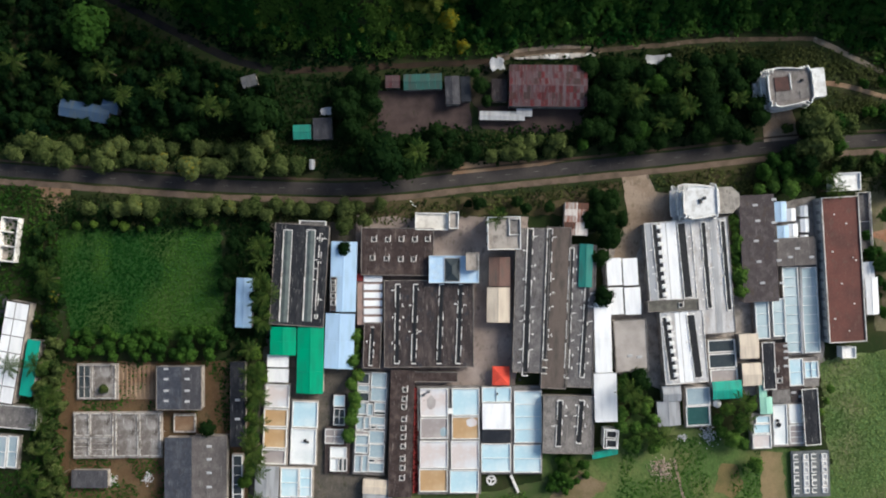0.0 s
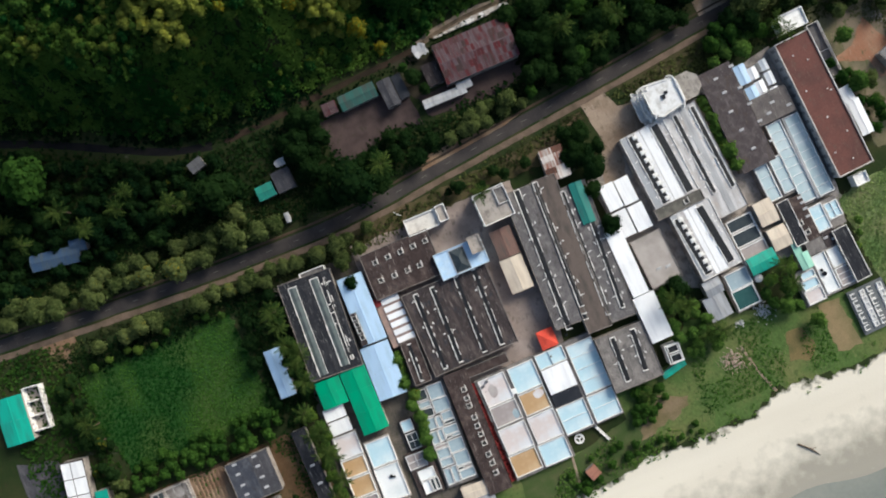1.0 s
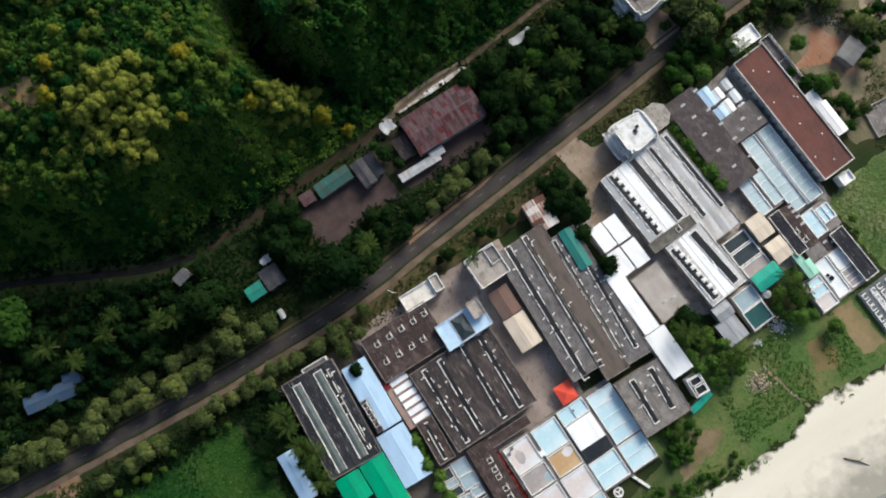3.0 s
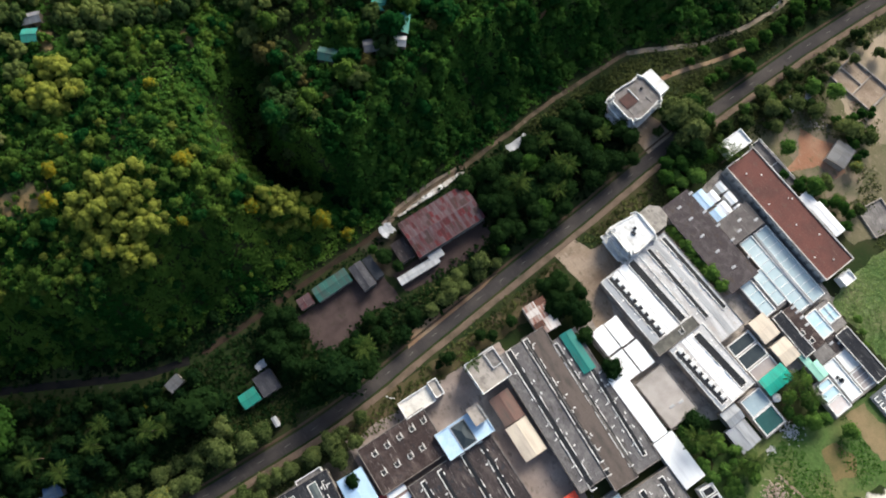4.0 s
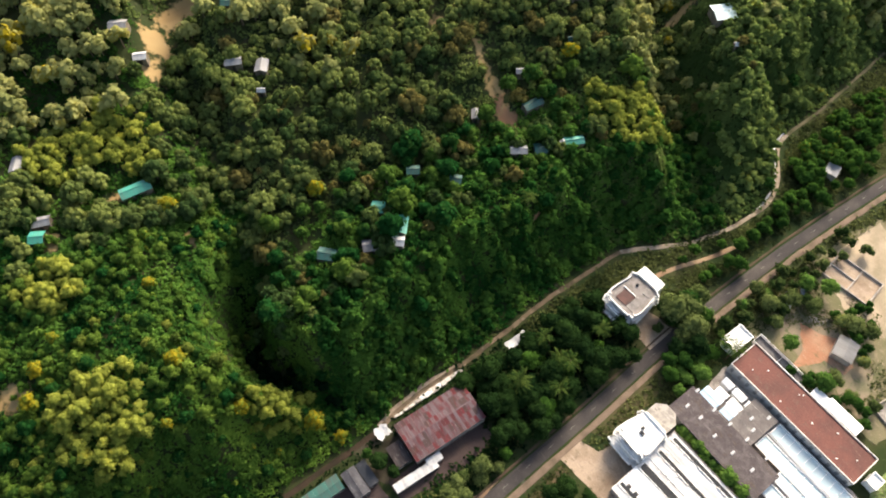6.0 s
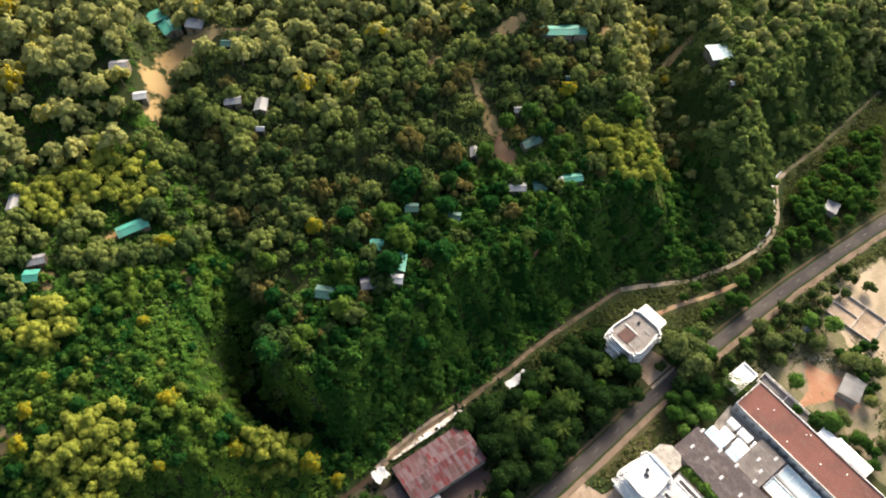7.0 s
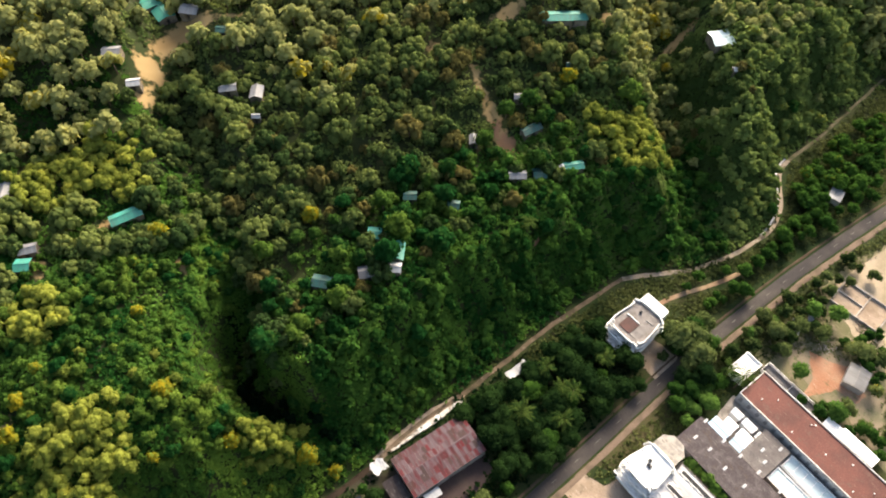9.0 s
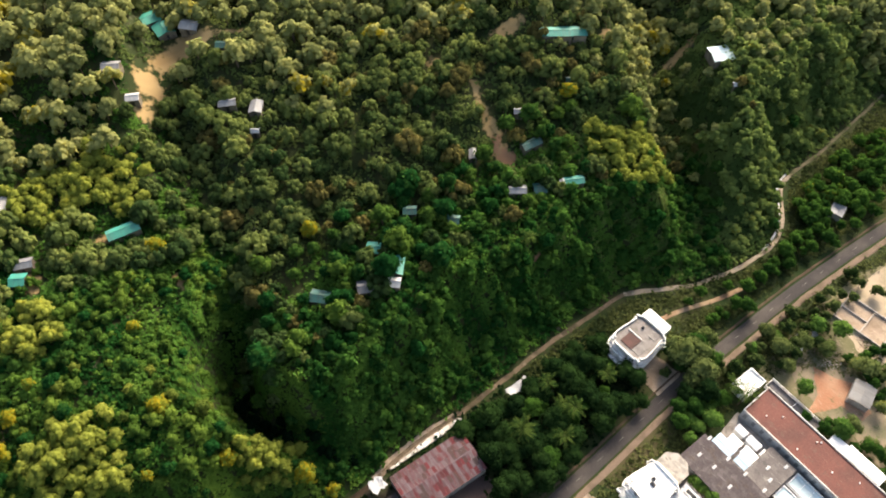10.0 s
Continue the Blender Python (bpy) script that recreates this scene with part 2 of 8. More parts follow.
BLACK_SHEET = material("black_plastic_sheet", (0.015, 0.017, 0.022), (0.03, 0.03, 0.035), 0.4, 0.5, 0.4, 3.0, 0.2)
ASPHALT = material("worn_asphalt", (0.046, 0.041, 0.041), (0.07, 0.061, 0.057), 0.9, 0.12, 0.5, 3.0, 0.15, streaks=(0.095, 0.083, 0.075))
ROAD_PAINT = material("worn_road_paint", (0.19, 0.175, 0.16), (0.07, 0.064, 0.06), 0.8, 1.5, 0.5, 6.0, 0.0)
SOIL = material("bare_brown_soil", (0.20, 0.125, 0.08), (0.28, 0.20, 0.135), 0.95, 0.12, 0.5, 2.0, 0.4)
RED_SOIL = material("red_earth", (0.28, 0.14, 0.088), (0.33, 0.215, 0.15), 0.95, 0.1, 0.5, 2.0, 0.4, blotch=(0.12, 0.11, 0.06), streaks=(0.36, 0.29, 0.23))
PALE_SOIL = material("pale_sandy_track", (0.31, 0.24, 0.185), (0.2, 0.145, 0.105), 0.95, 0.15, 0.5, 2.0, 0.4, blotch=(0.16, 0.125, 0.09), streaks=(0.4, 0.33, 0.27))
BARK = material("grey_brown_bark", (0.13, 0.095, 0.07), (0.08, 0.06, 0.045), 0.95, 2.0, 0.5, 12.0, 0.4)
WATER = material("shallow_grey_sea", (0.21, 0.225, 0.2), (0.28, 0.285, 0.25), 0.16, 0.03, 0.5, 0.8, 0.1, grit=0.1)
LEAF_WOOD = foliage("woodland_leaves", (0.011, 0.056, 0.014), (0.145, 0.215, 0.036), flicker=0.2)
LEAF_YELLOW = foliage("yellowing_leaves", (0.05, 0.085, 0.018), (0.29, 0.32, 0.06), flicker=0.16)
LEAF_OLIVE = foliage("olive_hill_leaves", (0.042, 0.078, 0.026), (0.25, 0.29, 0.085), flicker=0.18)
LEAF_RUSSET = foliage("dry_brownish_leaves", (0.05, 0.055, 0.02), (0.19, 0.165, 0.055), flicker=0.2)
LEAF_CREEPER = foliage("creeper_leaves", (0.018, 0.07, 0.014), (0.12, 0.205, 0.035), flicker=0.25)
LEAF_VINE = foliage("climbing_vine_leaves", (0.014, 0.06, 0.013), (0.105, 0.21, 0.038), flicker=0.2)
# Pale vine green, lightened further in colour for sunlit haze.
LEAF_HAZED_VINE = foliage("haze_paled_vine_leaves", (0.055, 0.095, 0.028), (0.2, 0.26, 0.075), flicker=0.2)
# Olive leaves with aerial haze put into the colour, for the far hills.
LEAF_HAZED = foliage("hazed_olive_leaves", (0.085, 0.12, 0.045), (0.33, 0.335, 0.125), flicker=0.2)
RIM = material("grimy_parapet", (0.24, 0.215, 0.2), (0.1, 0.09, 0.085), 0.9, 0.8, 0.5, 4.0, 0.2)
SHOULDER = material("dull_earth_shoulder", (0.155, 0.112, 0.086), (0.09, 0.068, 0.05), 0.95, 0.2, 0.5, 2.0, 0.4)
LEAF_ROAD = foliage("roadside_leaves", (0.022, 0.045, 0.013), (0.155, 0.19, 0.065))
# Dark tree leaves; in grove, scrub and ravine the tone carries shade.
LEAF_DARK = foliage("dark_and_shaded_leaves", (0.005, 0.017, 0.007), (0.026, 0.056, 0.015), flicker=0.35)
LEAF_PALM = foliage("palm_leaves", (0.016, 0.046, 0.012), (0.095, 0.135, 0.032))
LEAF_LUSH = foliage("lush_garden_leaves", (0.022, 0.075, 0.016), (0.14, 0.24, 0.05))
LEAF_DULL = foliage("dull_scrub_leaves", (0.03, 0.044, 0.016), (0.125, 0.14, 0.05), flicker=0.22)
LEAF_SHRUB = foliage("scrub_leaves", (0.014, 0.045, 0.011), (0.065, 0.14, 0.024), flicker=0.3)
# Pale grass whose colour is lightened partly for haze.
GRASS_PALE = foliage("pale_rough_grass", (0.1, 0.17, 0.055), (0.25, 0.33, 0.12), flicker=0.14)
DULL_WHITE = corrugated("grimy_white_sheet_roof", (0.42, 0.42, 0.44), (0.28, 0.28, 0.29), 0.6)
GRASS = foliage("long_grass", (0.012, 0.06, 0.010), (0.085, 0.185, 0.03), flicker=0.14)


# mesh helpers
class Shape:
    """Collects boxes, prisms and quads into one mesh."""

    def __init__(self):
        self.verts, self.faces = [], []

    def add(self, verts, faces):
        n = len(self.verts)
        self.verts += [tuple(v) for v in verts]
        self.faces += [tuple(i + n for i in f) for f in faces]
        return self

    def box(self, x0, y0, z0, x1, y1, z1, top=1.0):
        """A box; top below 1 draws its upper face in."""
        cx, cy = (x0 + x1) / 2, (y0 + y1) / 2
        low = [(x0, y0, z0), (x1, y0, z0), (x1, y1, z0), (x0, y1, z0)]
        high = [(cx + (x - cx) * top, cy + (y - cy) * top, z1) for x, y, _ in low]
        return self.add(low + high, [(3, 2, 1, 0), (4, 5, 6, 7), (0, 1, 5, 4), (1, 2, 6, 5), (2, 3, 7, 6), (3, 0, 4, 7)])

    def ring(self, x0, y0, x1, y1, z0, z1, t):
        """A rim of width t inside the rectangle, of four butted bars."""
        self.box(x0, y0, z0, x1, y0 + t, z1).box(x0, y1 - t, z0, x1, y1, z1)
        return self.box(x0, y0 + t, z0, x0 + t, y1 - t, z1).box(x1 - t, y0 + t, z0, x1, y1 - t, z1)

    def slope(self, x0, y0, z0, x1, y1, z1, x2, y2, z2, x3, y3, z3, t=0.12):
        """A sheet of thickness t through four corners, anticlockwise from above."""
        up = [(x0, y0, z0), (x1, y1, z1), (x2, y2, z2), (x3, y3, z3)]
        low = [(x, y, z - t) for x, y, z in up]
        return self.add(low + up, [(3, 2, 1, 0), (4, 5, 6, 7), (0, 1, 5, 4), (1, 2, 6, 5), (2, 3, 7, 6), (3, 0, 4, 7)])

    def tube(self, x0, y0, z0, r0, x1, y1, z1, r1, n=7, cap=True):
        a, b = Vector((x0, y0, z0)), Vector((x1, y1, z1))
        q = (b - a).to_track_quat("Z", "Y")
        ring = [q @ Vector((math.cos(6.2832 * i / n), math.sin(6.2832 * i / n), 0)) for i in range(n)]
        faces = [(i, (i + 1) % n, n + (i + 1) % n, n + i) for i in range(n)]
        if cap:
            faces.append(tuple(range(n, 2 * n)))
        return self.add([a + v * r0 for v in ring] + [b + v * r1 for v in ring], faces)

    def mesh(self, name, mat):
        me = bpy.data.meshes.new(name)
        me.from_pydata(self.verts, [], self.faces)
        me.materials.append(mat)
        return me


def part(name, shape, mat, parent, label="", at=None):
    """One mesh object under a thing or a part; at moves it, in its parent's space."""
    ob = new(name, shape.mesh(name, mat) if isinstance(shape, Shape) else shape)
    ob.parent = parent
    if at is not None:
        ob.matrix_basis = at
    return tagged(ob, label)


def thing(name, label, category, x, y, turn=0.0, z=None, group="", kind=""):
    ob = new(name)
    ob.empty_display_size = 0.5
    ob.matrix_world = pose(x, y, height(x, y) if z is None else z, 0, 0, turn)
    return tagged(ob, label, category, group, kind)

# the lie of the land: a flat coastal strip, a beach to the south, wooded hills rising north of a track
FOOT = [(-3000, 420), (-900, 240), (-300, 134), (-150, 104), (-112, 90), (-74, 70), (-54, 64), (-35, 64.5), (17, 67.2), (30, 69.4), (50, 69.8), (90, 74), (127, 74), (137, 69), (152, 61.5), (182, 58), (196, 60), (206, 66), (214, 78), (240, 80), (420, 92), (3000, 120)]
RAVINE = [(20, 66), (13, 78), (4, 89), (-3, 99), (-5, 107), (-2, 115), (5, 124), (11, 140), (18, 165), (20, 200), (60, 300)]
DELL = [(152, 55), (163, 72), (173, 88), (182, 106), (196, 132), (222, 170), (262, 230)]
KNOLLS = ((-42, 128, 40, 9), (-25, 100, 28, 5), (22, 232, 45, 18), (60, 112, 30, 3), (120, 118, 40, 1), (165, 170, 45, 14), (225, 118, 32, 8), (100, 190, 45, 6),
          (-110, 190, 50, 14), (-60, 250, 55, 16), (250, 210, 60, 14), (120, 290, 70, 16), (20, 340, 80, 20))


def step(a, b, v):
    v = min(max((v - a) / (b - a), 0.0), 1.0)
    return v * v * (3 - 2 * v)


def along(line, x):
    """The line's y at x."""
    for (x0, y0), (x1, y1) in zip(line, line[1:]):
        if x <= x1:
            return y0 + (y1 - y0) * (max(x, x0) - x0) / (x1 - x0)
    return line[-1][1]


def away(line, x, y):
    """Distance from a line of points, and how far along it the nearest place lies."""
    best, where, run = 1e9, 0.0, 0.0
    for (x0, y0), (x1, y1) in zip(line, line[1:]):
        dx, dy = x1 - x0, y1 - y0
        span = math.hypot(dx, dy)
        f = min(max(((x - x0) * dx + (y - y0) * dy) / span ** 2, 0), 1)
        d = math.hypot(x - x0 - f * dx, y - y0 - f * dy)
        if d < best:
            best, where = d, run + f * span
        run += span
    return best, where


def height(x, y):
    if y < -92:
        return max(-(-92 - y) * 0.035 + 0.32 * step(0, 14, -92 - y) * noise.noise(Vector((x * 0.035, y * 0.06, 6.0))), -9.0)
    d = y - along(FOOT, x) - 1.5
    if d <= 0:
        return 0.0
    # buttresses and gullies running down the steep faces
    d += step(1, 12, d) * (1 - step(40, 90, d)) * (4.2 * noise.noise(Vector((x * 0.05, y * 0.012, 3.3))) + 2.4 * noise.noise(Vector((x * 0.15, y * 0.03, 7.7))))
    top = 30.0
    for kx, ky, r, rise in KNOLLS:
        top += rise * math.exp(-((x - kx) ** 2 + (y - ky) ** 2) / r ** 2)
    h = top * (0.77 * step(0, 26, d) + 0.23 * step(15, 110, d))
    near, run = away(RAVINE, x, y)
    wall = 11 - 2 * step(20, 60, run) + 0.05 * run
    h *= 1 - (0.96 - 0.22 * (1 - step(22, 36, run)) - 0.76 * step(56, 84, run)) * (1 - step(2.0, wall, near))
    near, run = away(DELL, x, y)
    h *= 1 - (0.9 - 0.5 * step(50, 170, run)) * (1 - step(2.0, 17 + 0.1 * run, near))
    h += step(5, 40, d) * 3.2 * noise.noise(Vector((x * 0.028, y * 0.028, 3.1))) + step(5, 30, d) * 1.2 * noise.noise(Vector((x * 0.09, y * 0.09, 8.0)))
    return h * (1 - 0.8 * step(900, 2500, math.hypot(x, y)))


def ladder(low, high, fine):
    """Even steps between low and high, growing steps out to the horizon."""
    inner = list(np.arange(low, high + fine, fine))
    reach, grow = [], fine
    while (reach[-1] if reach else 0) < 2600:
        grow *= 1.35
        reach.append((reach[-1] if reach else 0) + grow)
    return [low - r for r in reversed(reach)] + inner + [inner[-1] + r for r in reach]


def ground_material():
    m = material("ground_cover", (0.020, 0.033, 0.011), (0.04, 0.044, 0.018), 0.95, 0.06, 0.5, 1.6, 0.5, blotch=(0.036, 0.029, 0.017), streaks=(0.05, 0.058, 0.022))
    nodes, links = m.node_tree.nodes, m.node_tree.links
    shader = nodes["Principled BSDF"]
    base = shader.inputs["Base Color"].links[0].from_socket
    ripple = nodes.new("ShaderNodeTexNoise")
    ripple.inputs["Scale"].default_value, ripple.inputs["Detail"].default_value = 0.09, 6.0
    where = nodes.new("ShaderNodeTexCoord")
    flow = nodes.new("ShaderNodeMapping")
    flow.inputs["Scale"].default_value = (0.16, 1.3, 1.0)
    links.new(where.outputs["Object"], flow.inputs["Vector"])
    links.new(flow.outputs[0], ripple.inputs["Vector"])
    for key, colour, second in (("bare", (0.19, 0.115, 0.05), (0.42, 0.3, 0.15)), ("clay", (0.26, 0.125, 0.066), (0.34, 0.19, 0.11)), ("sand", (0.76, 0.71, 0.615), (0.63, 0.575, 0.485)), ("wet", (0.4, 0.37, 0.31), (0.3, 0.28, 0.24))):
        amount, sway, edge, mixer, shade = (nodes.new(k) for k in ("ShaderNodeAttribute", "ShaderNodeMath", "ShaderNodeMapRange", "ShaderNodeMix", "ShaderNodeMix"))
        amount.attribute_name = key
        sway.operation = "ADD"
        links.new(amount.outputs["Fac"], sway.inputs[0])
        rough = nodes.new("ShaderNodeTexNoise")
        rough.inputs["Scale"].default_value, rough.inputs["Detail"].default_value = (0.25, 6.0) if key in ("sand", "wet") else (0.42, 8.0)
        links.new(where.outputs["Object"], rough.inputs["Vector"])
        links.new(rough.outputs["Fac"], sway.inputs[1])
        edge.inputs["From Min"].default_value, edge.inputs["From Max"].default_value = (0.93, 1.1) if key != "wet" else (0.65, 1.35)
        links.new(sway.outputs[0], edge.inputs["Value"])
        for k in (mixer, shade):
            k.data_type = "RGBA"
        shade.inputs["A"].default_value, shade.inputs["B"].default_value = (*colour, 1), (*second, 1)
        links.new(ripple.outputs["Fac"], shade.inputs["Factor"])
        links.new(edge.outputs["Result"], mixer.inputs["Factor"])
        links.new(base, mixer.inputs["A"])
        links.new(shade.outputs["Result"], mixer.inputs["B"])
        base = mixer.outputs["Result"]
    links.new(base, shader.inputs["Base Color"])
    return m


BEACH = [(-3000, -96), (-60, -97), (3, -97), (22, -97), (36, -93), (55, -96), (75, -95), (84, -90.5), (115, -94), (150, -88), (3000, -80)]
BARE_SPOTS = ((41.5, -78.6, 7, 4), (74.2, -74.8, 5, 4), (115.6, 139.5, 3.0, 5.5), (117.6, 148, 2.4, 6.5), (120.3, 156.5, 2.2, 4.5), (113, 129.5, 4.8, 5.6),
              (37.5, 228, 8, 7.5), (29, 225.5, 7, 6), (20, 217, 5.5, 7), (13.5, 207.5, 3.6, 6), (44, 223, 7, 5), (53, 221, 9, 2), (-65.3, 119.7, 6, 5), (-72.7, 121.7, 5, 5), (-15.5, 167.8, 6, 2.5),
              (-40.2, 161.2, 4, 6), (-3, 141.3, 1.6, 4.5), (-15.8, 136.4, 6, 1.3), (101.5, 92, 2.5, 4), (112.9, 174.8, 4, 3), (144.4, 169.8, 10, 4), (178, 150, 6, 2.5), (214.2, 140, 12, 3))
CLAY_SPOTS = ((113.0, 128.0, 5.2, 6.0), (115.0, 135.0, 2.6, 4.0), (101.5, 92.0, 2.5, 4.0))


def build_ground():
    xs, ys = ladder(-330, 420, 3.0), ladder(-210, 450, 3.0)
    verts = [(x, y, height(x, y)) for y in ys for x in xs]
    n = len(xs)
    faces = [(j * n + i, j * n + i + 1, (j + 1) * n + i + 1, (j + 1) * n + i) for j in range(len(ys) - 1) for i in range(n - 1)]
    me = bpy.data.meshes.new("ground")
    me.from_pydata(verts, [], faces)
    me.materials.append(ground_material())
    me.polygons.foreach_set("use_smooth", [True] * len(faces))
    for key in ("clay", "bare", "sand", "wet"):
        values = []
        for x, y, z in verts:
            shore = along(BEACH, x) - y
            if key == "sand":
                v = step(-7, 7, shore)
            elif key == "wet":
                v = step(-16, 16, shore - 21 - 5 * noise.noise(Vector((x * 0.03, y * 0.06, 2.0))))
            else:
                v = max(math.exp(-(((x - bx) / rx) ** 2 + ((y - by) / ry) ** 2)) for bx, by, rx, ry in (CLAY_SPOTS if key == "clay" else BARE_SPOTS)) * 0.9
            values.append(v)
        me.attributes.new(key, "FLOAT", "POINT").data.foreach_set("value", values)
    return tagged(new("ground", me), "green scrub ground rising into hills, with a sandy beach", "ground", kind="structure")


def ribbon(name, label, line, width, mat, lift=0.08, category="road", offset=0.0, parent=None, wander=0.0):
    """A strip of ground along a line of points, following the land."""
    points = []
    for (x0, y0), (x1, y1) in zip(line, line[1:]):
        count = max(int(math.hypot(x1 - x0, y1 - y0) / 3), 1)
        points += [(x0 + (x1 - x0) * i / count, y0 + (y1 - y0) * i / count) for i in range(count)]
    points.append(line[-1])
    for _ in range(4):
        points = [points[0]] + [((a[0] + 2 * b[0] + c[0]) / 4, (a[1] + 2 * b[1] + c[1]) / 4) for a, b, c in zip(points, points[1:], points[2:])] + [points[-1]]
    verts, faces = [], []
    for i, (x, y) in enumerate(points):
        a, b = points[max(i - 1, 0)], points[min(i + 1, len(points) - 1)]
        dx, dy = b[0] - a[0], b[1] - a[1]
        span = math.hypot(dx, dy)
        nx, ny = -dy / span, dx / span
        for k in range(5):
            side = (k / 2 - 1) * width / 2
            side += wander * noise.noise(Vector((i * 0.35, k * 7.0, 1.0))) if k in (0, 4) else 0
            px, py = x + nx * (side + offset), y + ny * (side + offset)
            verts.append((px, py, height(px, py) + lift - (0.25 if k in (0, 4) else 0)))
    for i in range(len(points) - 1):
        faces += [(i * 5 + k, i * 5 + 5 + k, i * 5 + 6 + k, i * 5 + 1 + k)[::-1] for k in range(4)]
    me = bpy.data.meshes.new(name)
    me.from_pydata(verts, [], faces)
    me.materials.append(mat)
    ob = new(name, me)
    return tagged(ob, label, category, kind="structure"), points


def patch(name, label, corners, mat, lift=0.06, category="yard", wander=0.8):
    """A flat piece of ground with a slightly ragged outline."""
    rim = []
    for (x0, y0), (x1, y1) in zip(corners, corners[1:] + corners[:1]):
        count = max(int(math.hypot(x1 - x0, y1 - y0) / 2), 1)
        for i in range(count):
            x, y = x0 + (x1 - x0) * i / count, y0 + (y1 - y0) * i / count
            rim.append((x + wander * noise.noise(Vector((x * 0.4, y * 0.4, 1))), y + wander * noise.noise(Vector((x * 0.4, y * 0.4, 9)))))
    shape = Shape()
    n = len(rim)
    shape.add([(x, y, lift) for x, y in rim] + [(x, y, -0.1) for x, y in rim], [tuple(range(n))] + [((i + 1) % n, i, n + i, n + (i + 1) % n) for i in range(n)])
    return tagged(new(name, shape.mesh(name, mat)), label, category, kind="structure")


build_ground()
sea = Shape()
sea.add([(-3000, -3000, -1.25), (3000, -3000, -1.25), (3000, -105, -1.25), (-3000, -105, -1.25)], [(0, 1, 2, 3)])
tagged(new("water", sea.mesh("water", WATER)), "calm shallow grey sea along the beach", "sea", kind="structure")

ROAD = [(-900, 60), (-300, 36), (-150.7, 27), (-112.2, 24), (-73.8, 21.4), (-35.4, 20.2), (-16.1, 21.1), (3.1, 23.4), (22.3, 25.4), (41.5, 27.3), (60.7, 29.2), (79.9, 31.1), (99.2, 33.4), (118.4, 35.5),
        (147, 37), (177, 38.1), (208, 38), (230, 37.4), (300, 34), (900, 20)]
ribbon("road_shoulder", "bare pale earth shoulder beside the road", ROAD, 3.0, SHOULDER, 0.10, "road shoulder", -3.9, wander=1.1)
ribbon("road_verge", "narrow earth verge beside the road", ROAD, 1.2, material("dark_verge_soil", (0.085, 0.058, 0.042), (0.055, 0.045, 0.028), 0.95, 0.2, 0.5, 2.0, 0.4), 0.10, "road verge", 3.2, wander=0.6)
road, road_points = ribbon("road", "narrow worn dark asphalt road", ROAD, 5.2, ASPHALT, 0.16)
dash = Shape().box(-1.1, -0.07, 0, 1.1, 0.07, 0.012).mesh("centre_mark", ROAD_PAINT)
for (x0, y0), (x1, y1) in list(zip(road_points, road_points[1:]))[::3]:
    if -170 < x0 < 250:
        ob = new("centre_mark", dash)
        ob.parent = road
        ob.matrix_basis = pose(x0, y0, 0.165, 0, 0, math.degrees(math.atan2(y1 - y0, x1 - x0)))
TRACK = [(-54, 60.5), (-35.4, 61.2), (-16.1, 62.2), (16.5, 63.8), (27, 66.6), (40, 67.7), (52, 67.4), (70, 69), (90, 71), (112, 71.5), (126, 71.5), (136, 67), (151, 59.3), (168, 56), (182, 55.6), (191.6, 57), (200.5, 62.4), (207, 70), (211, 75), (219, 75.8), (240, 77), (262, 80), (290, 84)]
# West stretch: brown earth darkened in colour for shade at the hill foot.
ribbon("earth_track", "brown earth track along the hill foot, darkened for shade", TRACK[:4], 2.8, material("shaded_brown_track", (0.045, 0.031, 0.022), (0.026, 0.021, 0.015), 0.95, 0.15, 0.5, 2.0, 0.4), 0.10, "track", wander=1.2)
ribbon("earth_track", "brown earth track along the foot of the hill", TRACK[3:11], 2.3, material("brown_track", (0.135, 0.098, 0.068), (0.07, 0.055, 0.036), 0.95, 0.2, 0.5, 2.0, 0.4, blotch=(0.2, 0.155, 0.115)), 0.10, "track", wander=1.2)
ribbon("earth_track", "pale dusty track round the foot of the hill", TRACK[10:20], 2.4, material("dusty_track", (0.27, 0.215, 0.165), (0.16, 0.125, 0.09), 0.95, 0.2, 0.5, 2.0, 0.4, blotch=(0.38, 0.33, 0.27)), 0.11, "track", wander=0.9)
ribbon("earth_track", "overgrown earth track beyond the bend", TRACK[19:], 1.8, material("overgrown_track", (0.12, 0.1, 0.065), (0.06, 0.06, 0.03), 0.95, 0.2, 0.5, 2.0, 0.4), 0.10, "track", wander=1.2)
ribbon("track_kerb", "narrow pale concrete drain edge along the track", TRACK[14:20], 0.8, ROOF_PALE, 0.4, "kerb", 1.3, wander=0.25)
VILLA_PATH = [(124, 56), (128.6, 57.2), (140.5, 54.8), (153, 50.8), (163, 49.5)]
ribbon("villa_path", "brown earth path from the villa to the track", VILLA_PATH, 2.4, SOIL, 0.09, "path", wander=0.6)
GULLY = [(-300, 130), (-150, 100), (-112.2, 84.7), (-93, 74.8), (-73.8, 64.8), (-58.4, 60.9)]
# Matt near-black colour along the whole bed.
ribbon("stream_bed", "near-black stream bed below the wooded hill", GULLY, 4.2, material("near_black_earth", (0.012, 0.012, 0.013), (0.02, 0.018, 0.016), 0.95, 0.2, 0.5, 2.0, 0.3), 0.06, "stream", wander=1.2)

# Both yards hold the hill's shade in their earth colour.
patch("dirt_yard", "pinkish bare earth yard beside the rusted shed, darkened for shade", [(-22.3, 54), (1.2, 54.4), (9.2, 51.1), (9.8, 39.6), (-0.8, 42.1), (-16.1, 37.1), (-22.3, 40.2)], PINK_CONCRETE)
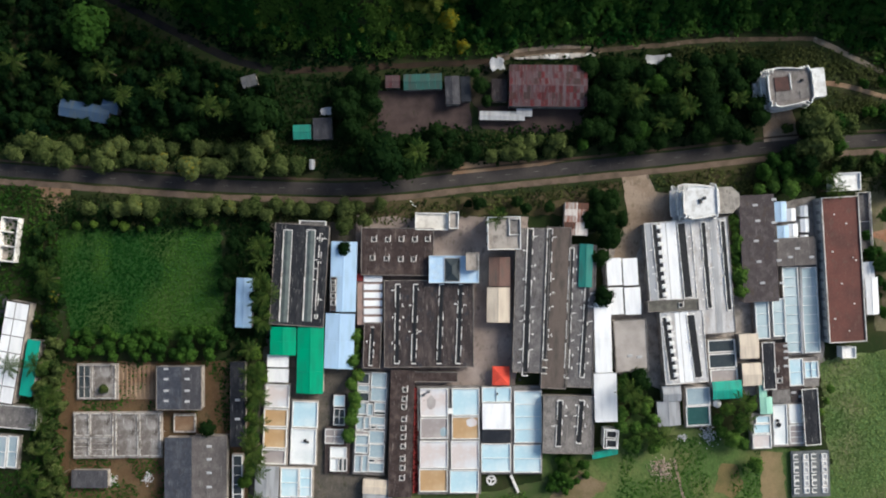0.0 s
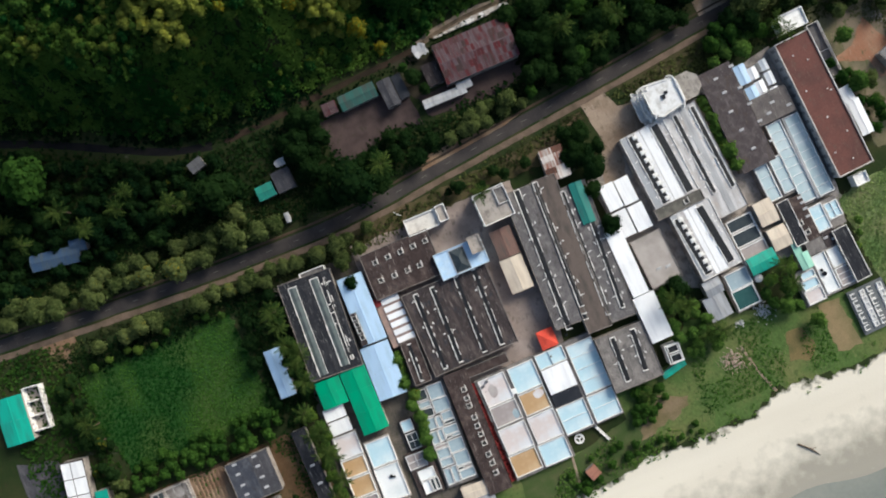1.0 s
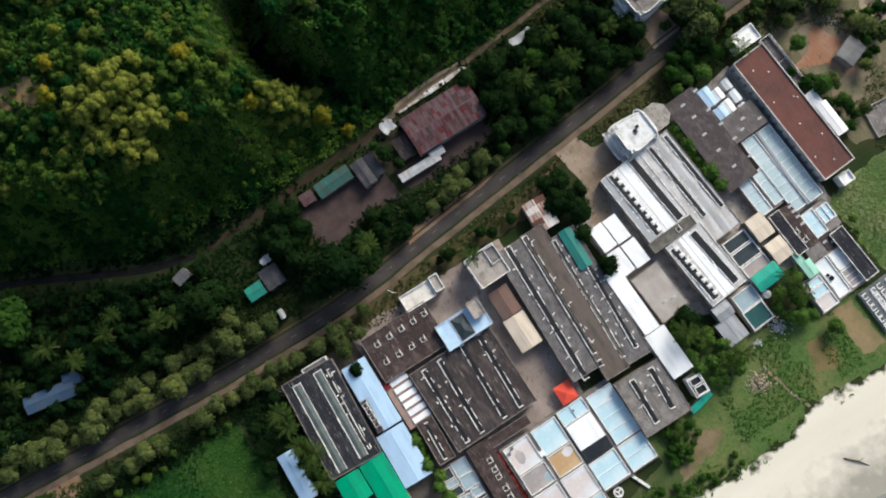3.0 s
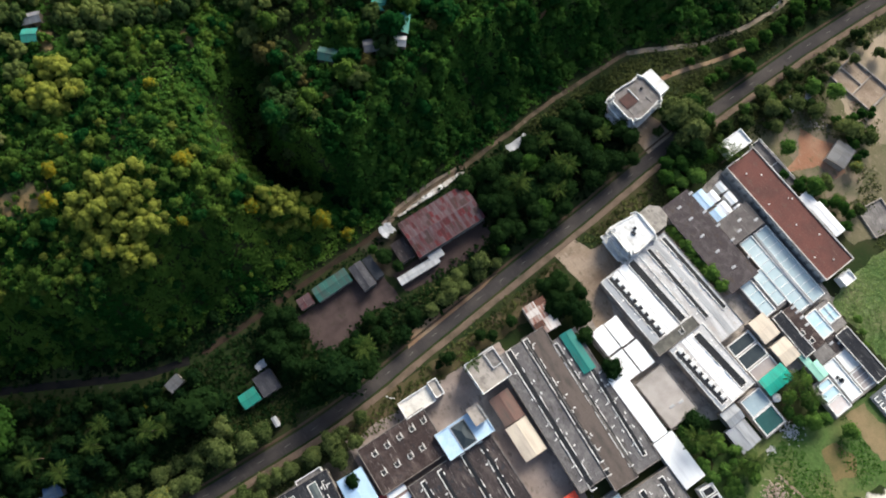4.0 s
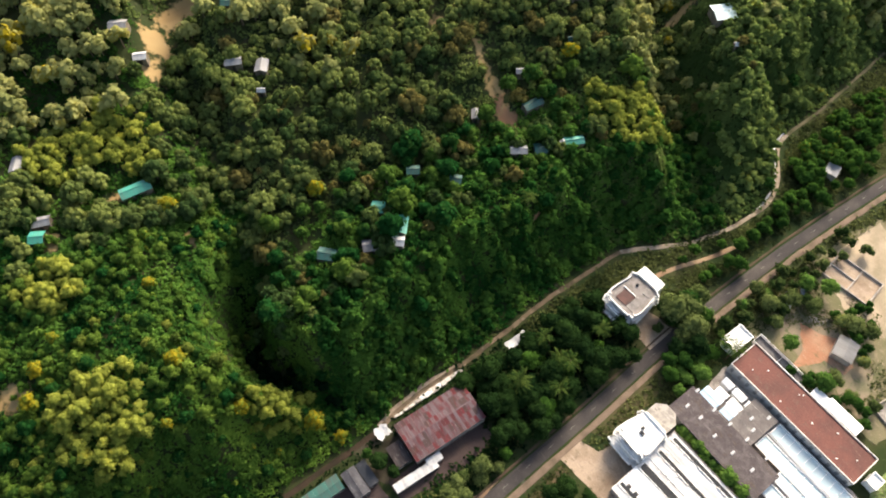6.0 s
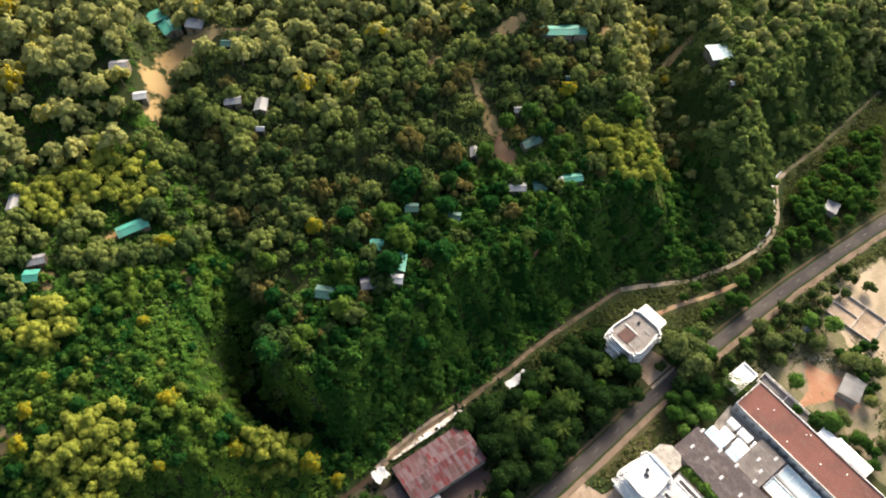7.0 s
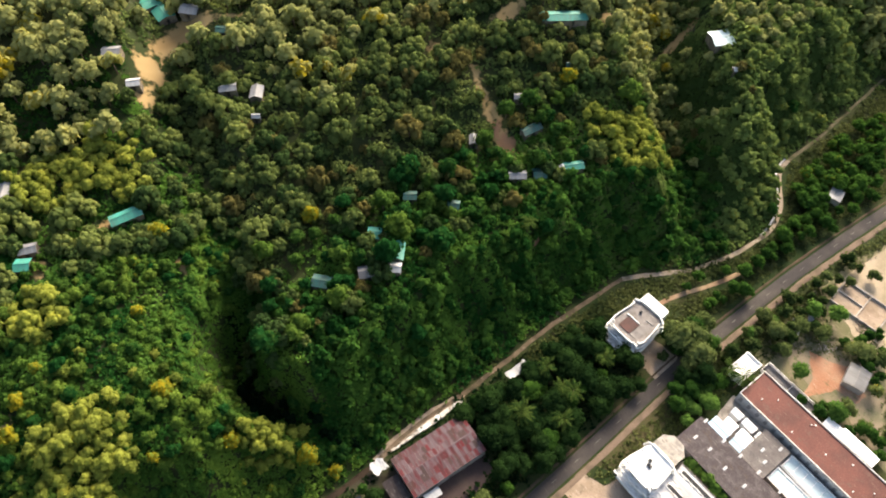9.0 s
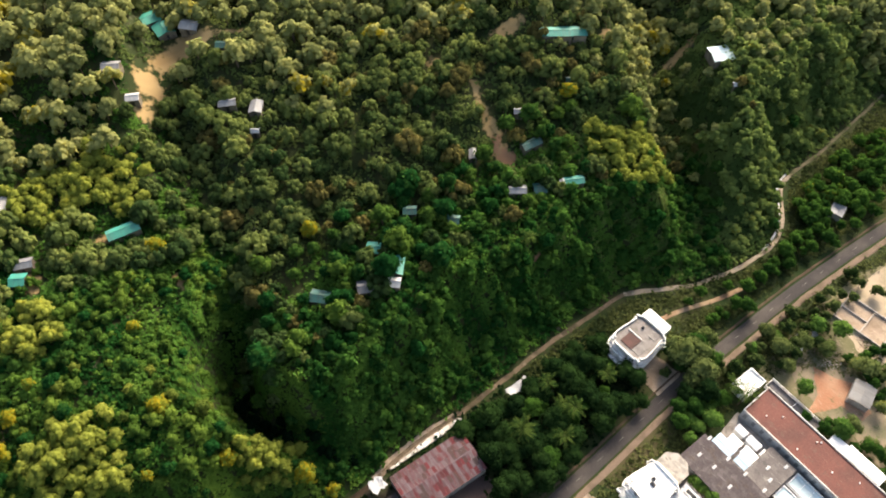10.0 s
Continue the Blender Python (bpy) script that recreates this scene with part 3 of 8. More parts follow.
patch("dirt_yard", "bare earth yard below the rusted shed, darkened for shade", [(11.7, 48.2), (48.2, 49.2), (47.3, 41.5), (33.8, 38.6), (12.7, 40.9)], material("shaded_trodden_earth", (0.06, 0.043, 0.042), (0.08, 0.057, 0.05), 0.95, 0.15, 0.5, 2.0, 0.3))
patch("track_verge", "pale trodden earth beside the track wall", [(19, 64.6), (27, 65.6), (50, 66), (55, 67.4), (50, 69), (38, 69.4), (26, 68.4), (18, 65.8)], PALE_SOIL, 0.07, wander=0.7)
patch("entrance_apron", "pale trodden earth apron between the road and the hatcheries", [(60.7, 25.6), (69.4, 26.1), (72.3, 19.4), (80.9, 18.4), (80.9, 10.8), (68.4, 7.9), (65.5, -3.7), (57.8, -4.6), (59.2, 4), (62.6, 11.7)], PALE_SOIL)
patch("earth_apron", "pale earth apron in front of the white villa", [(109.2, 48.2), (118.4, 47.9), (121.3, 37.7), (108.8, 34.4)], PALE_SOIL)
patch("roadside_clearing", "brown earth clearing beside the road", [(5, 29), (12.7, 30), (41.5, 30), (22.3, 26.7), (3.1, 24.8)], SOIL)
patch("roadside_clearing", "brown earth clearing at the field gate", [(-139.1, 22.3), (-124.7, 21.3), (-129.5, 14.6), (-132.4, 7.9), (-135.3, 15.6)], SOIL)
patch("factory_yard", "grey-brown concrete yard between the hatchery halls", [(-29.6, 11.7), (29, 10.8), (28.1, -5.6), (24.2, -47.9), (-9.4, -47.9), (-27.7, -42.1)], material("stained_yard_concrete", (0.235, 0.19, 0.172), (0.34, 0.28, 0.255), 0.9, 0.12, 0.5, 3.0, 0.2, blotch=(0.13, 0.11, 0.1)), 0.05)
patch("factory_yard", "dark concrete yard around the roofed tanks", [(-58.8, 8.8), (-26.7, 8.8), (-27.7, -42.1), (-8.5, -47.9), (-7.5, -82.4), (-35.4, -86.3), (-66.1, -86.3), (-60.3, -30.6)], material("dark_yard_concrete", (0.085, 0.076, 0.066), (0.125, 0.108, 0.09), 0.9, 0.25, 0.5, 2.0, 0.3, blotch=(0.055, 0.056, 0.032), streaks=(0.22, 0.19, 0.16), grit=0.4), 0.045)
patch("factory_yard", "worn concrete yard around the pale hatchery halls", [(53, 0.2), (69.4, 9.8), (101.1, 11.7), (127, 18.4), (129.9, -38.2), (126.1, -49.8), (106.9, -49.8), (91.5, -47.9), (74.2, -47.9), (58.8, -42.1)], CONCRETE, 0.045)
patch("verge_ground", "dull brown grassy verge before the hatchery", [(-27.7, 17.1), (6.9, 17.5), (41.5, 19.8), (60.7, 22.9), (60.7, 20.4), (51.1, 18.4), (41.5, 11.7), (-27.7, 10.8)], material("dull_dry_verge", (0.06, 0.055, 0.025), (0.1, 0.075, 0.045), 0.95, 0.15, 0.5, 2.0, 0.4), 0.055, wander=1.5)
patch("verge_ground", "dull brown grassy verge beside the entrance", [(73.2, 26.5), (106.9, 30.2), (105.9, 23.6), (79.9, 20)], material("dry_tan_verge", (0.06, 0.052, 0.026), (0.045, 0.046, 0.02), 0.95, 0.15, 0.5, 2.0, 0.4, blotch=(0.045, 0.055, 0.02)), 0.055, wander=1.5)
patch("grey_lot", "dark blue-grey concrete lot beside the white hall", [(-162, -12), (-148, -16), (-150, -34), (-153, -51), (-164, -52)], ROOF_HAZE, 0.07)
patch("soil_lot", "brown bare soil lot around ruined tanks", [(-129.1, -38.2), (-73.8, -38.2), (-66.1, -49.8), (-66.1, -86.3), (-129.5, -86.3), (-131.4, -61.3)], material("dull_brown_soil", (0.095, 0.058, 0.032), (0.13, 0.088, 0.048), 0.95, 0.12, 0.5, 2.0, 0.4, blotch=(0.04, 0.045, 0.02), streaks=(0.15, 0.115, 0.08)))
patch("dusty_lot", "dusty olive-brown ground around the building lots", [(140, 24), (160, 27.5), (200, 30), (224, 26), (218, 0), (186, -14), (160, -31), (147, -27), (148, 0)], material("dusty_olive_ground", (0.15, 0.13, 0.08), (0.095, 0.1, 0.05), 0.95, 0.1, 0.5, 2.0, 0.3, blotch=(0.22, 0.18, 0.125), streaks=(0.27, 0.225, 0.165)), 0.03, wander=2.0)
patch("sand_lot", "pale sandy building lot", [(189, 27.4), (216.1, 26.7), (211.9, 6.3), (181.2, -6.9), (173.5, 0.7), (179.5, 17.3)], material("pale_lot_sand", (0.33, 0.265, 0.195), (0.22, 0.18, 0.125), 0.95, 0.12, 0.5, 2.0, 0.3), 0.05)
patch("red_earth_lot", "bare red earth lot beside the long hall", [(159.5, 15.0), (161.5, 9.1), (165.6, 3.8), (162.2, -6.3), (157.5, -6.7), (155.8, 0.4), (148.0, 3.2), (143.1, 5.2), (152.6, 7.4)], RED_SOIL, 0.09)
patch("sand_strip", "pale sandy ground beside the hatchery", [(156.5, 24.9), (171, 15.1), (167.1, 2.6), (177.9, -2.2), (147.8, -25.1), (151.2, -7.8), (149.8, 2.3), (149.9, 14.2)], material("dusty_ground", (0.2, 0.16, 0.115), (0.12, 0.115, 0.07), 0.95, 0.12, 0.5, 2.0, 0.3, blotch=(0.08, 0.1, 0.04)), 0.05)
SIDE = [(128, -38.2), (150.7, -34.4), (164.5, -38.2), (164.5, -88.2), (133.8, -86.3), (129.9, -61.3)]
patch("side_meadow", "light green rough meadow beside the long hall, lightened for haze", SIDE, LAWN_MAT, 0.06, "meadow", 2.0)
patch("dry_strip", "tan bare strip behind the tanks", [(107.8, -69), (115.5, -69), (116.8, -86.3), (108.8, -86.3)], material("tan_dry_strip", (0.24, 0.18, 0.1), (0.16, 0.14, 0.07), 0.95, 0.15, 0.5, 2.0, 0.4), 0.09, wander=1.2)
# Ground colour darkened for the same shade between the sheds.
patch("shed_ground", "trampled ground between the sheds, darkened for shade", [(6.9, 62.6), (22.3, 63.6), (22.3, 47.3), (10.8, 47.9), (8.8, 52.1)], material("shaded_trampled_ground", (0.05, 0.042, 0.03), (0.035, 0.045, 0.02), 0.95, 0.15, 0.5, 2.0, 0.4), 0.055)
patch("garden_lawn", "mown green lawn behind the tanks", [(-7.5, -83.4), (12.7, -83.4), (33.8, -78.6), (41.5, -82.4), (38.6, -91.1), (30, -95.5), (-8.5, -96.3)], material("mown_lawn", (0.055, 0.085, 0.028), (0.085, 0.095, 0.042), 0.95, 0.2, 0.5, 3.0, 0.3), 0.05)
LAWN = [(64.4, -55.4), (74.6, -58.6), (96.6, -62.7), (129.4, -70.4), (137.5, -82.4), (116.7, -89), (85.2, -86.3), (77.9, -87.2), (57.2, -88.1), (40.1, -86.9), (40.6, -79.6), (56.6, -78.9), (59.1, -65.2)]
patch("beach_lawn", "rough green grass between hatchery and beach", LAWN, BEACH_LAWN, 0.05, wander=1.6)
SHORE_TOP = [(x, along(BEACH, x) + 1.5) for x in range(-24, 150, 6)]
patch("beach_lawn", "rough green grass along the top of the beach", SHORE_TOP + [(x, y + 13) for x, y in reversed(SHORE_TOP)], BEACH_LAWN, 0.038, wander=2.2)
patch("beach_lawn", "rough green grass at the hatchery corner", [(33, -69.5), (50, -68), (58.5, -66.5), (61, -60), (66, -58), (66, -82), (34, -90)], BEACH_LAWN, 0.03, wander=1.2)
patch("dry_ground", "bare brown ground behind the hatchery", [(36.7, -83.7), (46.5, -75.7), (55.3, -79.2), (54.8, -83.3), (44.5, -85.4), (36.3, -87.7)], material("dry_brown_ground", (0.2, 0.15, 0.095), (0.13, 0.11, 0.055), 0.95, 0.15, 0.5, 2.0, 0.4), 0.07, wander=1.4)
patch("dry_ground", "dry brown patch in the beach grass", [(93.5, -74), (100.8, -73.2), (101.9, -81.6), (98, -85.7), (92.5, -82.2)], material("dry_grass_patch", (0.17, 0.13, 0.06), (0.1, 0.1, 0.04), 0.95, 0.15, 0.5, 2.0, 0.4), 0.08, wander=2.0)
ribbon("beach_path", "pale sandy footpath down to the beach", [(78.6, -71.1), (79.9, -77.5), (81.3, -83.8), (83.9, -89.9)], 1.5, PALE_SOIL, 0.1, "path", wander=0.5)
ribbon("garden_path", "pale footpath beside the tanks", [(12.7, -74.7), (11.6, -84.9), (10.4, -95), (8.6, -104.5)], 1.4, PALE_SOIL, 0.1, "path", wander=0.3)

# buildings
GROUPS = {"hall": "hatchery halls", "tank": "hatchery tank blocks"}
FOOTPRINTS = []


def taken(x, y, gap=1.0):
    for cx, cy, w, d, turn in FOOTPRINTS:
        c, s = math.cos(radians(turn)), math.sin(radians(turn))
        u, v = (x - cx) * c + (y - cy) * s, -(x - cx) * s + (y - cy) * c
        if abs(u) < w / 2 + gap and abs(v) < d / 2 + gap:
            return True
    return False


def local(ob, x, y):
    p = ob.matrix_basis.inverted() @ Vector((x, y, 0))
    return p.x, p.y


def strip_pose(ob, line, z):
    """A pose in ob's space at the middle of a line, its y along the line, and the line's length."""
    (x0, y0), (x1, y1) = local(ob, line[0], line[1]), local(ob, line[2], line[3])
    return pose((x0 + x1) / 2, (y0 + y1) / 2, z, 0, 0, math.degrees(math.atan2(y1 - y0, x1 - x0)) - 90), math.hypot(x1 - x0, y1 - y0)


VENT_CAP = Shape().box(-0.55, -0.11, 0, 0.5, 0.11, 0.2).box(0.3, 0.11, 0, 0.5, 0.5, 0.18).mesh("vent_cap", KERB)
VENT_BOX = Shape().box(-0.2, -0.42, 0, 0.2, 0.42, 0.22, 0.9).mesh("vent_cap", KERB)


def hall(label, x, y, w, d, turn, h, roof, slots=(), hatches=(), vents=(), rim=RIM, wall=CONCRETE, slot_width=1.3, caps=True, bands=(), cap_gap=3.4, strips=()):
    """A long low hatchery hall: walls, flat roof with a rim, long vent slots with white kerbs, small square hatches and vent caps."""
    FOOTPRINTS.append((x, y, w, d, turn))
    ob = thing("hatchery_hall", label, "hall", x, y, turn, 0.0, GROUPS["hall"])
    part("wall", Shape().box(-w / 2 + 0.25, -d / 2 + 0.25, -0.1, w / 2 - 0.25, d / 2 - 0.25, h - 0.3), wall, ob)
    top = part("roof", Shape().box(-w / 2, -d / 2, h - 0.3, w / 2, d / 2, h), roof, ob)
    if rim:
        part("parapet", Shape().ring(-w / 2 - 0.03, -d / 2 - 0.03, w / 2 + 0.03, d / 2 + 0.03, h - 0.05, h + 0.22, 0.22), rim, ob, "grimy concrete parapet")
    for u0, u1, mat in bands:
        part("roof_sheet", Shape().box(u0 * w - w / 2, -d / 2 + 0.35, h - 0.02, u1 * w - w / 2, d / 2 - 0.35, h + 0.07), mat, ob)
    for *line, wide in strips:
        m, span = strip_pose(ob, line, h)
        light = part("roof_light_strip", Shape().slope(-wide / 2, -span / 2, 0.1, 0, -span / 2, 0.4, 0, span / 2, 0.4, -wide / 2, span / 2, 0.1).slope(0, -span / 2, 0.4, wide / 2, -span / 2, 0.1, wide / 2, span / 2, 0.1, 0, span / 2, 0.4), LIGHT_STRIP, ob, "long dull greenish roof light", m)
        rng, v = random.Random(int(span * 10)), -span / 2
        edge = Shape().box(-wide / 2 - 0.15, -span / 2 - 0.3, -0.02, wide / 2 + 0.15, -span / 2, 0.4).box(-wide / 2 - 0.12, -span / 2, -0.02, -wide / 2 + 0.02, span / 2, 0.2)
        while v < span / 2 - 0.3:
            run = min(rng.uniform(1.0, 4.5), span / 2 - v)
            edge.box(wide / 2, v, -0.02, wide / 2 + rng.uniform(0.16, 0.4), v + run - 0.03, rng.uniform(0.2, 0.42))
            v += run
        tagged(part("vent_kerb", edge, KERB, light, "chipped white kerb beside a roof light"), kind="stuff")
    for k, line in enumerate(slots):
        m, span = strip_pose(ob, line, h)
        s = slot_width / 2
        rng = random.Random(k * 7 + int(x))
        rim_shape, v = Shape(), -span / 2
        while v < span / 2 and span > 4:
            step_len = min(rng.uniform(0.7, 2.2), span / 2 - v)
            for side, odds in ((-1, 0.4), (1, 0.88)):
                if rng.random() < odds:
                    e0 = s
                    e1 = e0 + rng.uniform(0.18, 0.34)
                    rim_shape.box(min(side * e0, side * e1), v, -0.02, max(side * e0, side * e1), v + step_len - 0.02, rng.uniform(0.22, 0.42))
            v += step_len
        rim_shape.box(-s - 0.2, -span / 2 - 0.3, -0.02, s + 0.2, -span / 2, 0.35).box(-s - 0.2, span / 2, -0.02, s + 0.2, span / 2 + 0.3, 0.35)
        kerb = part("vent_kerb", rim_shape, KERB, ob, "broken white kerb along a roof slot", m)
        tagged(kerb, kind="stuff")
        # Solid slab, no hole; its near-black colour stands for shade in the slot.
        part("vent_slot", Shape().box(-s, -span / 2, -0.01, s, span / 2, 0.1), VOID, kerb, "roof slot painted dark for the shade inside")
        turn_of = {-1: 180, 1: 0}
        if caps:
            for i in range(int(span / cap_gap)):
                for side in (-1, 1):
                    if rng.random() < (0.78 if cap_gap > 4.5 else 0.4):
                        p = m @ Vector((side * (s + 0.9 + rng.random() * 0.35), -span / 2 + cap_gap * (i + 0.5) + rng.uniform(-0.3, 0.3), 0))
                        if abs(p.x) < w / 2 - 0.8 and abs(p.y) < d / 2 - 0.8:
                            part("vent_cap", rng.choice((VENT_CAP, VENT_BOX)), KERB, ob, at=pose(p.x, p.y, h - 0.01, 0, 0, turn_of[side] + rng.choice((0, 0, 90)) + rng.uniform(-7, 7)))
    for hx, hy in hatches:
        u, v = local(ob, hx, hy)
        kerb = part("hatch_kerb", Shape().ring(-0.82, -0.82, 0.82, 0.82, -0.02, 0.35, 0.15).box(0.82, -0.82, 0, 0.98, 1.4, 0.12), KERB, ob, "white kerb of a roof hatch", pose(u, v, h, 0, 0, 0))
        # Hatch is closed by a slab coloured as the shade inside.
        part("hatch", Shape().box(-0.67, -0.67, -0.01, 0.67, 0.67, 0.12), VOID, kerb, "square roof hatch painted dark for the shade inside")
    for hx, hy in vents:
        u, v = local(ob, hx, hy)
        part("roof_light", Shape().box(-0.85, -0.4, -0.01, 0.85, 0.4, 0.16, 0.9), DULL_WHITE, ob, "small dull white roof light", pose(u, v, h, 0, 0, 0))
    return ob


def sheet_shed(name, label, category, x, y, w, d, turn, h, mat, ridge="y", rise=0.6, wall=CONCRETE, group="", z=None, panels=1, eave=0.25, door=True):
    """A shed under sheet metal: walls, gable slopes (ridge along x or y) or one lean-to slope, with ridge cap and door."""
    FOOTPRINTS.append((x, y, w, d, turn))
    ob = thing(name, label, category, x, y, turn, z, group)
    rng, tones = random.Random(int(abs(x) * 10) + panels), mat if isinstance(mat, tuple) else (mat,)
    a, b = w / 2, d / 2
    low = -0.1 if z is not None else -1.5
    body = Shape().box(-a + eave, -b + eave, low, a - eave, b - eave, h - 0.12)
    if ridge == "y":
        body.add([(-a + eave, -b + eave, h - 0.12), (a - eave, -b + eave, h - 0.12), (0, -b + eave, h + rise - 0.2), (-a + eave, b - eave, h - 0.12), (a - eave, b - eave, h - 0.12), (0, b - eave, h + rise - 0.2)],
                 [(0, 1, 2), (4, 3, 5), (1, 4, 5, 2), (3, 0, 2, 5)])
    elif ridge == "x":
        body.add([(-a + eave, -b + eave, h - 0.12), (-a + eave, b - eave, h - 0.12), (-a + eave, 0, h + rise - 0.2), (a - eave, -b + eave, h - 0.12), (a - eave, b - eave, h - 0.12), (a - eave, 0, h + rise - 0.2)],
                 [(1, 0, 2), (3, 4, 5), (0, 3, 5, 2), (4, 1, 2, 5)])
    part("wall", body, wall, ob)
    g = 0.03
    for i in range(panels):
        if ridge == "y":
            v0, v1 = -b + d * i / panels + (g if i else 0), -b + d * (i + 1) / panels
            part("roof_sheet", Shape().slope(-a, v0, h, -0.02, v0, h + rise, -0.02, v1, h + rise, -a, v1, h), rng.choice(tones), ob)
            part("roof_sheet", Shape().slope(0.02, v0, h + rise, a, v0, h, a, v1, h, 0.02, v1, h + rise), rng.choice(tones), ob)
        elif ridge == "x":
            u0, u1 = -a + w * i / panels + (g if i else 0), -a + w * (i + 1) / panels
            rows = 1 if len(tones) == 1 else 3
            for k in range(rows):
                f0, f1 = k / rows, (k + 1) / rows - (0.0 if k == rows - 1 else 0.004)
                part("roof_sheet", Shape().slope(u0, -b + (b - 0.02) * f0, h + rise * f0, u1, -b + (b - 0.02) * f0, h + rise * f0, u1, -b + (b - 0.02) * f1, h + rise * f1, u0, -b + (b - 0.02) * f1, h + rise * f1), rng.choice(tones), ob)
                part("roof_sheet", Shape().slope(u0, b - (b - 0.02) * f1, h + rise * f1, u1, b - (b - 0.02) * f1, h + rise * f1, u1, b - (b - 0.02) * f0, h + rise * f0, u0, b - (b - 0.02) * f0, h + rise * f0), rng.choice(tones), ob)
        else:
            v0, v1 = -b + d * i / panels + (g if i else 0), -b + d * (i + 1) / panels
            part("roof_sheet", Shape().slope(-a, v0, h, a, v0, h + rise * 0.6, a, v1, h + rise * 0.6, -a, v1, h), rng.choice(tones), ob)
    if ridge == "y":
        part("ridge_cap", Shape().box(-0.22, -b - 0.03, h + rise - 0.05, 0.22, b + 0.03, h + rise + 0.05), rng.choice(tones), ob)
    elif ridge == "x":
        part("ridge_cap", Shape().box(-a - 0.03, -0.22, h + rise - 0.05, a + 0.03, 0.22, h + rise + 0.05), rng.choice(tones), ob)
    if door:
        # Flat panel on the wall, coloured as the shade of a doorway.
        part("door", Shape().box(-0.5, -b + eave - 0.06, 0, 0.5, -b + eave - 0.002, min(2.05, h - 0.4)), VOID, ob, "doorway painted dark for the shade inside")
    return ob


def tank_block(label, x, y, w, d, turn, h, basins, slab=CONCRETE, wall=WHITE, drop=0.5, bars=0, covered=False, thick=0.3):
    """Open concrete tanks: a slab, and basins given as world rectangles with what fills them."""
    FOOTPRINTS.append((x, y, w, d, turn))
    ob = thing("tank_block", label, "tank block", x, y, turn, 0.0, GROUPS["tank"])
    part("slab", Shape().box(-w / 2, -d / 2, -0.1, w / 2, d / 2, h - 0.55), slab, ob)
    for (x0, y0, x1, y1), mat, *more in basins:
        cx, cy = local(ob, (x0 + x1) / 2, (y0 + y1) / 2)
        a, b = abs(x1 - x0) / 2, abs(y1 - y0) / 2
        split = more[0] if more else (1, 1)
        rim = part("basin_wall", Shape().ring(-a, -b, a, b, h - 0.56, h, thick), wall, ob, "white painted tank wall", pose(cx, cy, 0))
        nx, ny = split
        for i in range(nx):
            for j in range(ny):
                u0, u1 = -a + thick + (2 * a - 2 * thick) * i / nx, -a + thick + (2 * a - 2 * thick) * (i + 1) / nx
                v0, v1 = -b + thick + (2 * b - 2 * thick) * j / ny, -b + thick + (2 * b - 2 * thick) * (j + 1) / ny
                e = 0.06
                part("tank_water", Shape().box(u0 + e, v0 + e, h - 0.56, u1 - e, v1 - e, h - drop * 0.5 - 0.12), mat, rim)
                if i:
                    part("divider", Shape().box(u0 - e, v0, h - 0.5, u0 + e, v1, h - 0.02), wall, rim)
                if j:
                    part("divider", Shape().box(u0 + 2 * e, v0 - e, h - 0.5, u1 - 2 * e, v0 + e, h - 0.03), wall, rim)
    return ob


def room_block(name, label, x, y, w, d, turn, h, roof, wall=WHITE, rim=WHITE, windows=True, cells=(), pane=None, category="building", rim_height=0.6, floors=1):
    """A flat-roofed masonry building: walls, roof slab, parapet, windows, and framed cells on its roof."""
    FOOTPRINTS.append((x, y, w, d, turn))
    ob = thing(name, label, category, x, y, turn, 0.0)
    a, b = w / 2, d / 2
    part("wall", Shape().box(-a + 0.1, -b + 0.1, -0.1, a - 0.1, b - 0.1, h - 0.2), wall, ob)
    part("roof", Shape().box(-a, -b, h - 0.2, a, b, h), roof, ob)
    part("parapet", Shape().ring(-a - 0.02, -b - 0.02, a + 0.02, b + 0.02, h - 0.01, h + rim_height, 0.28), rim, ob)
    if windows:
        storey = h / floors
        for f in range(floors):
            z0 = f * storey + 0.35 * storey
            for side, span in ((0, b), (1, b), (2, a), (3, a)):
                count = max(int(2 * span / 3.2), 1)
                for i in range(count):
                    t = -span + 2 * span * (i + 0.5) / count
                    if side < 2:
                        sx = (-1, 1)[side] * (a - 0.1)
                        box = Shape().box(min(sx, sx + (-1, 1)[side] * 0.05), t - 0.55, z0, max(sx, sx + (-1, 1)[side] * 0.05), t + 0.55, z0 + 0.42 * storey)
                    else:
                        sy = (-1, 1)[side - 2] * (b - 0.1)
                        box = Shape().box(t - 0.55, min(sy, sy + (-1, 1)[side - 2] * 0.05), z0, t + 0.55, max(sy, sy + (-1, 1)[side - 2] * 0.05), z0 + 0.42 * storey)
                    part("window", box, pane or GLASS, ob, "dark window pane")
    for (x0, y0, x1, y1), mat in cells:
        cx, cy = local(ob, (x0 + x1) / 2, (y0 + y1) / 2)
        u, v = abs(x1 - x0) / 2, abs(y1 - y0) / 2
        frame_part = part("roof_cell", Shape().ring(-u, -v, u, v, h - 0.01, h + 0.7, 0.2), rim, ob, "low wall round a roof cell", pose(cx, cy, 0))
        part("cell_floor", Shape().box(-u + 0.2, -v + 0.2, h - 0.01, u - 0.2, v - 0.2, h + 0.12), mat, frame_part)
    return ob


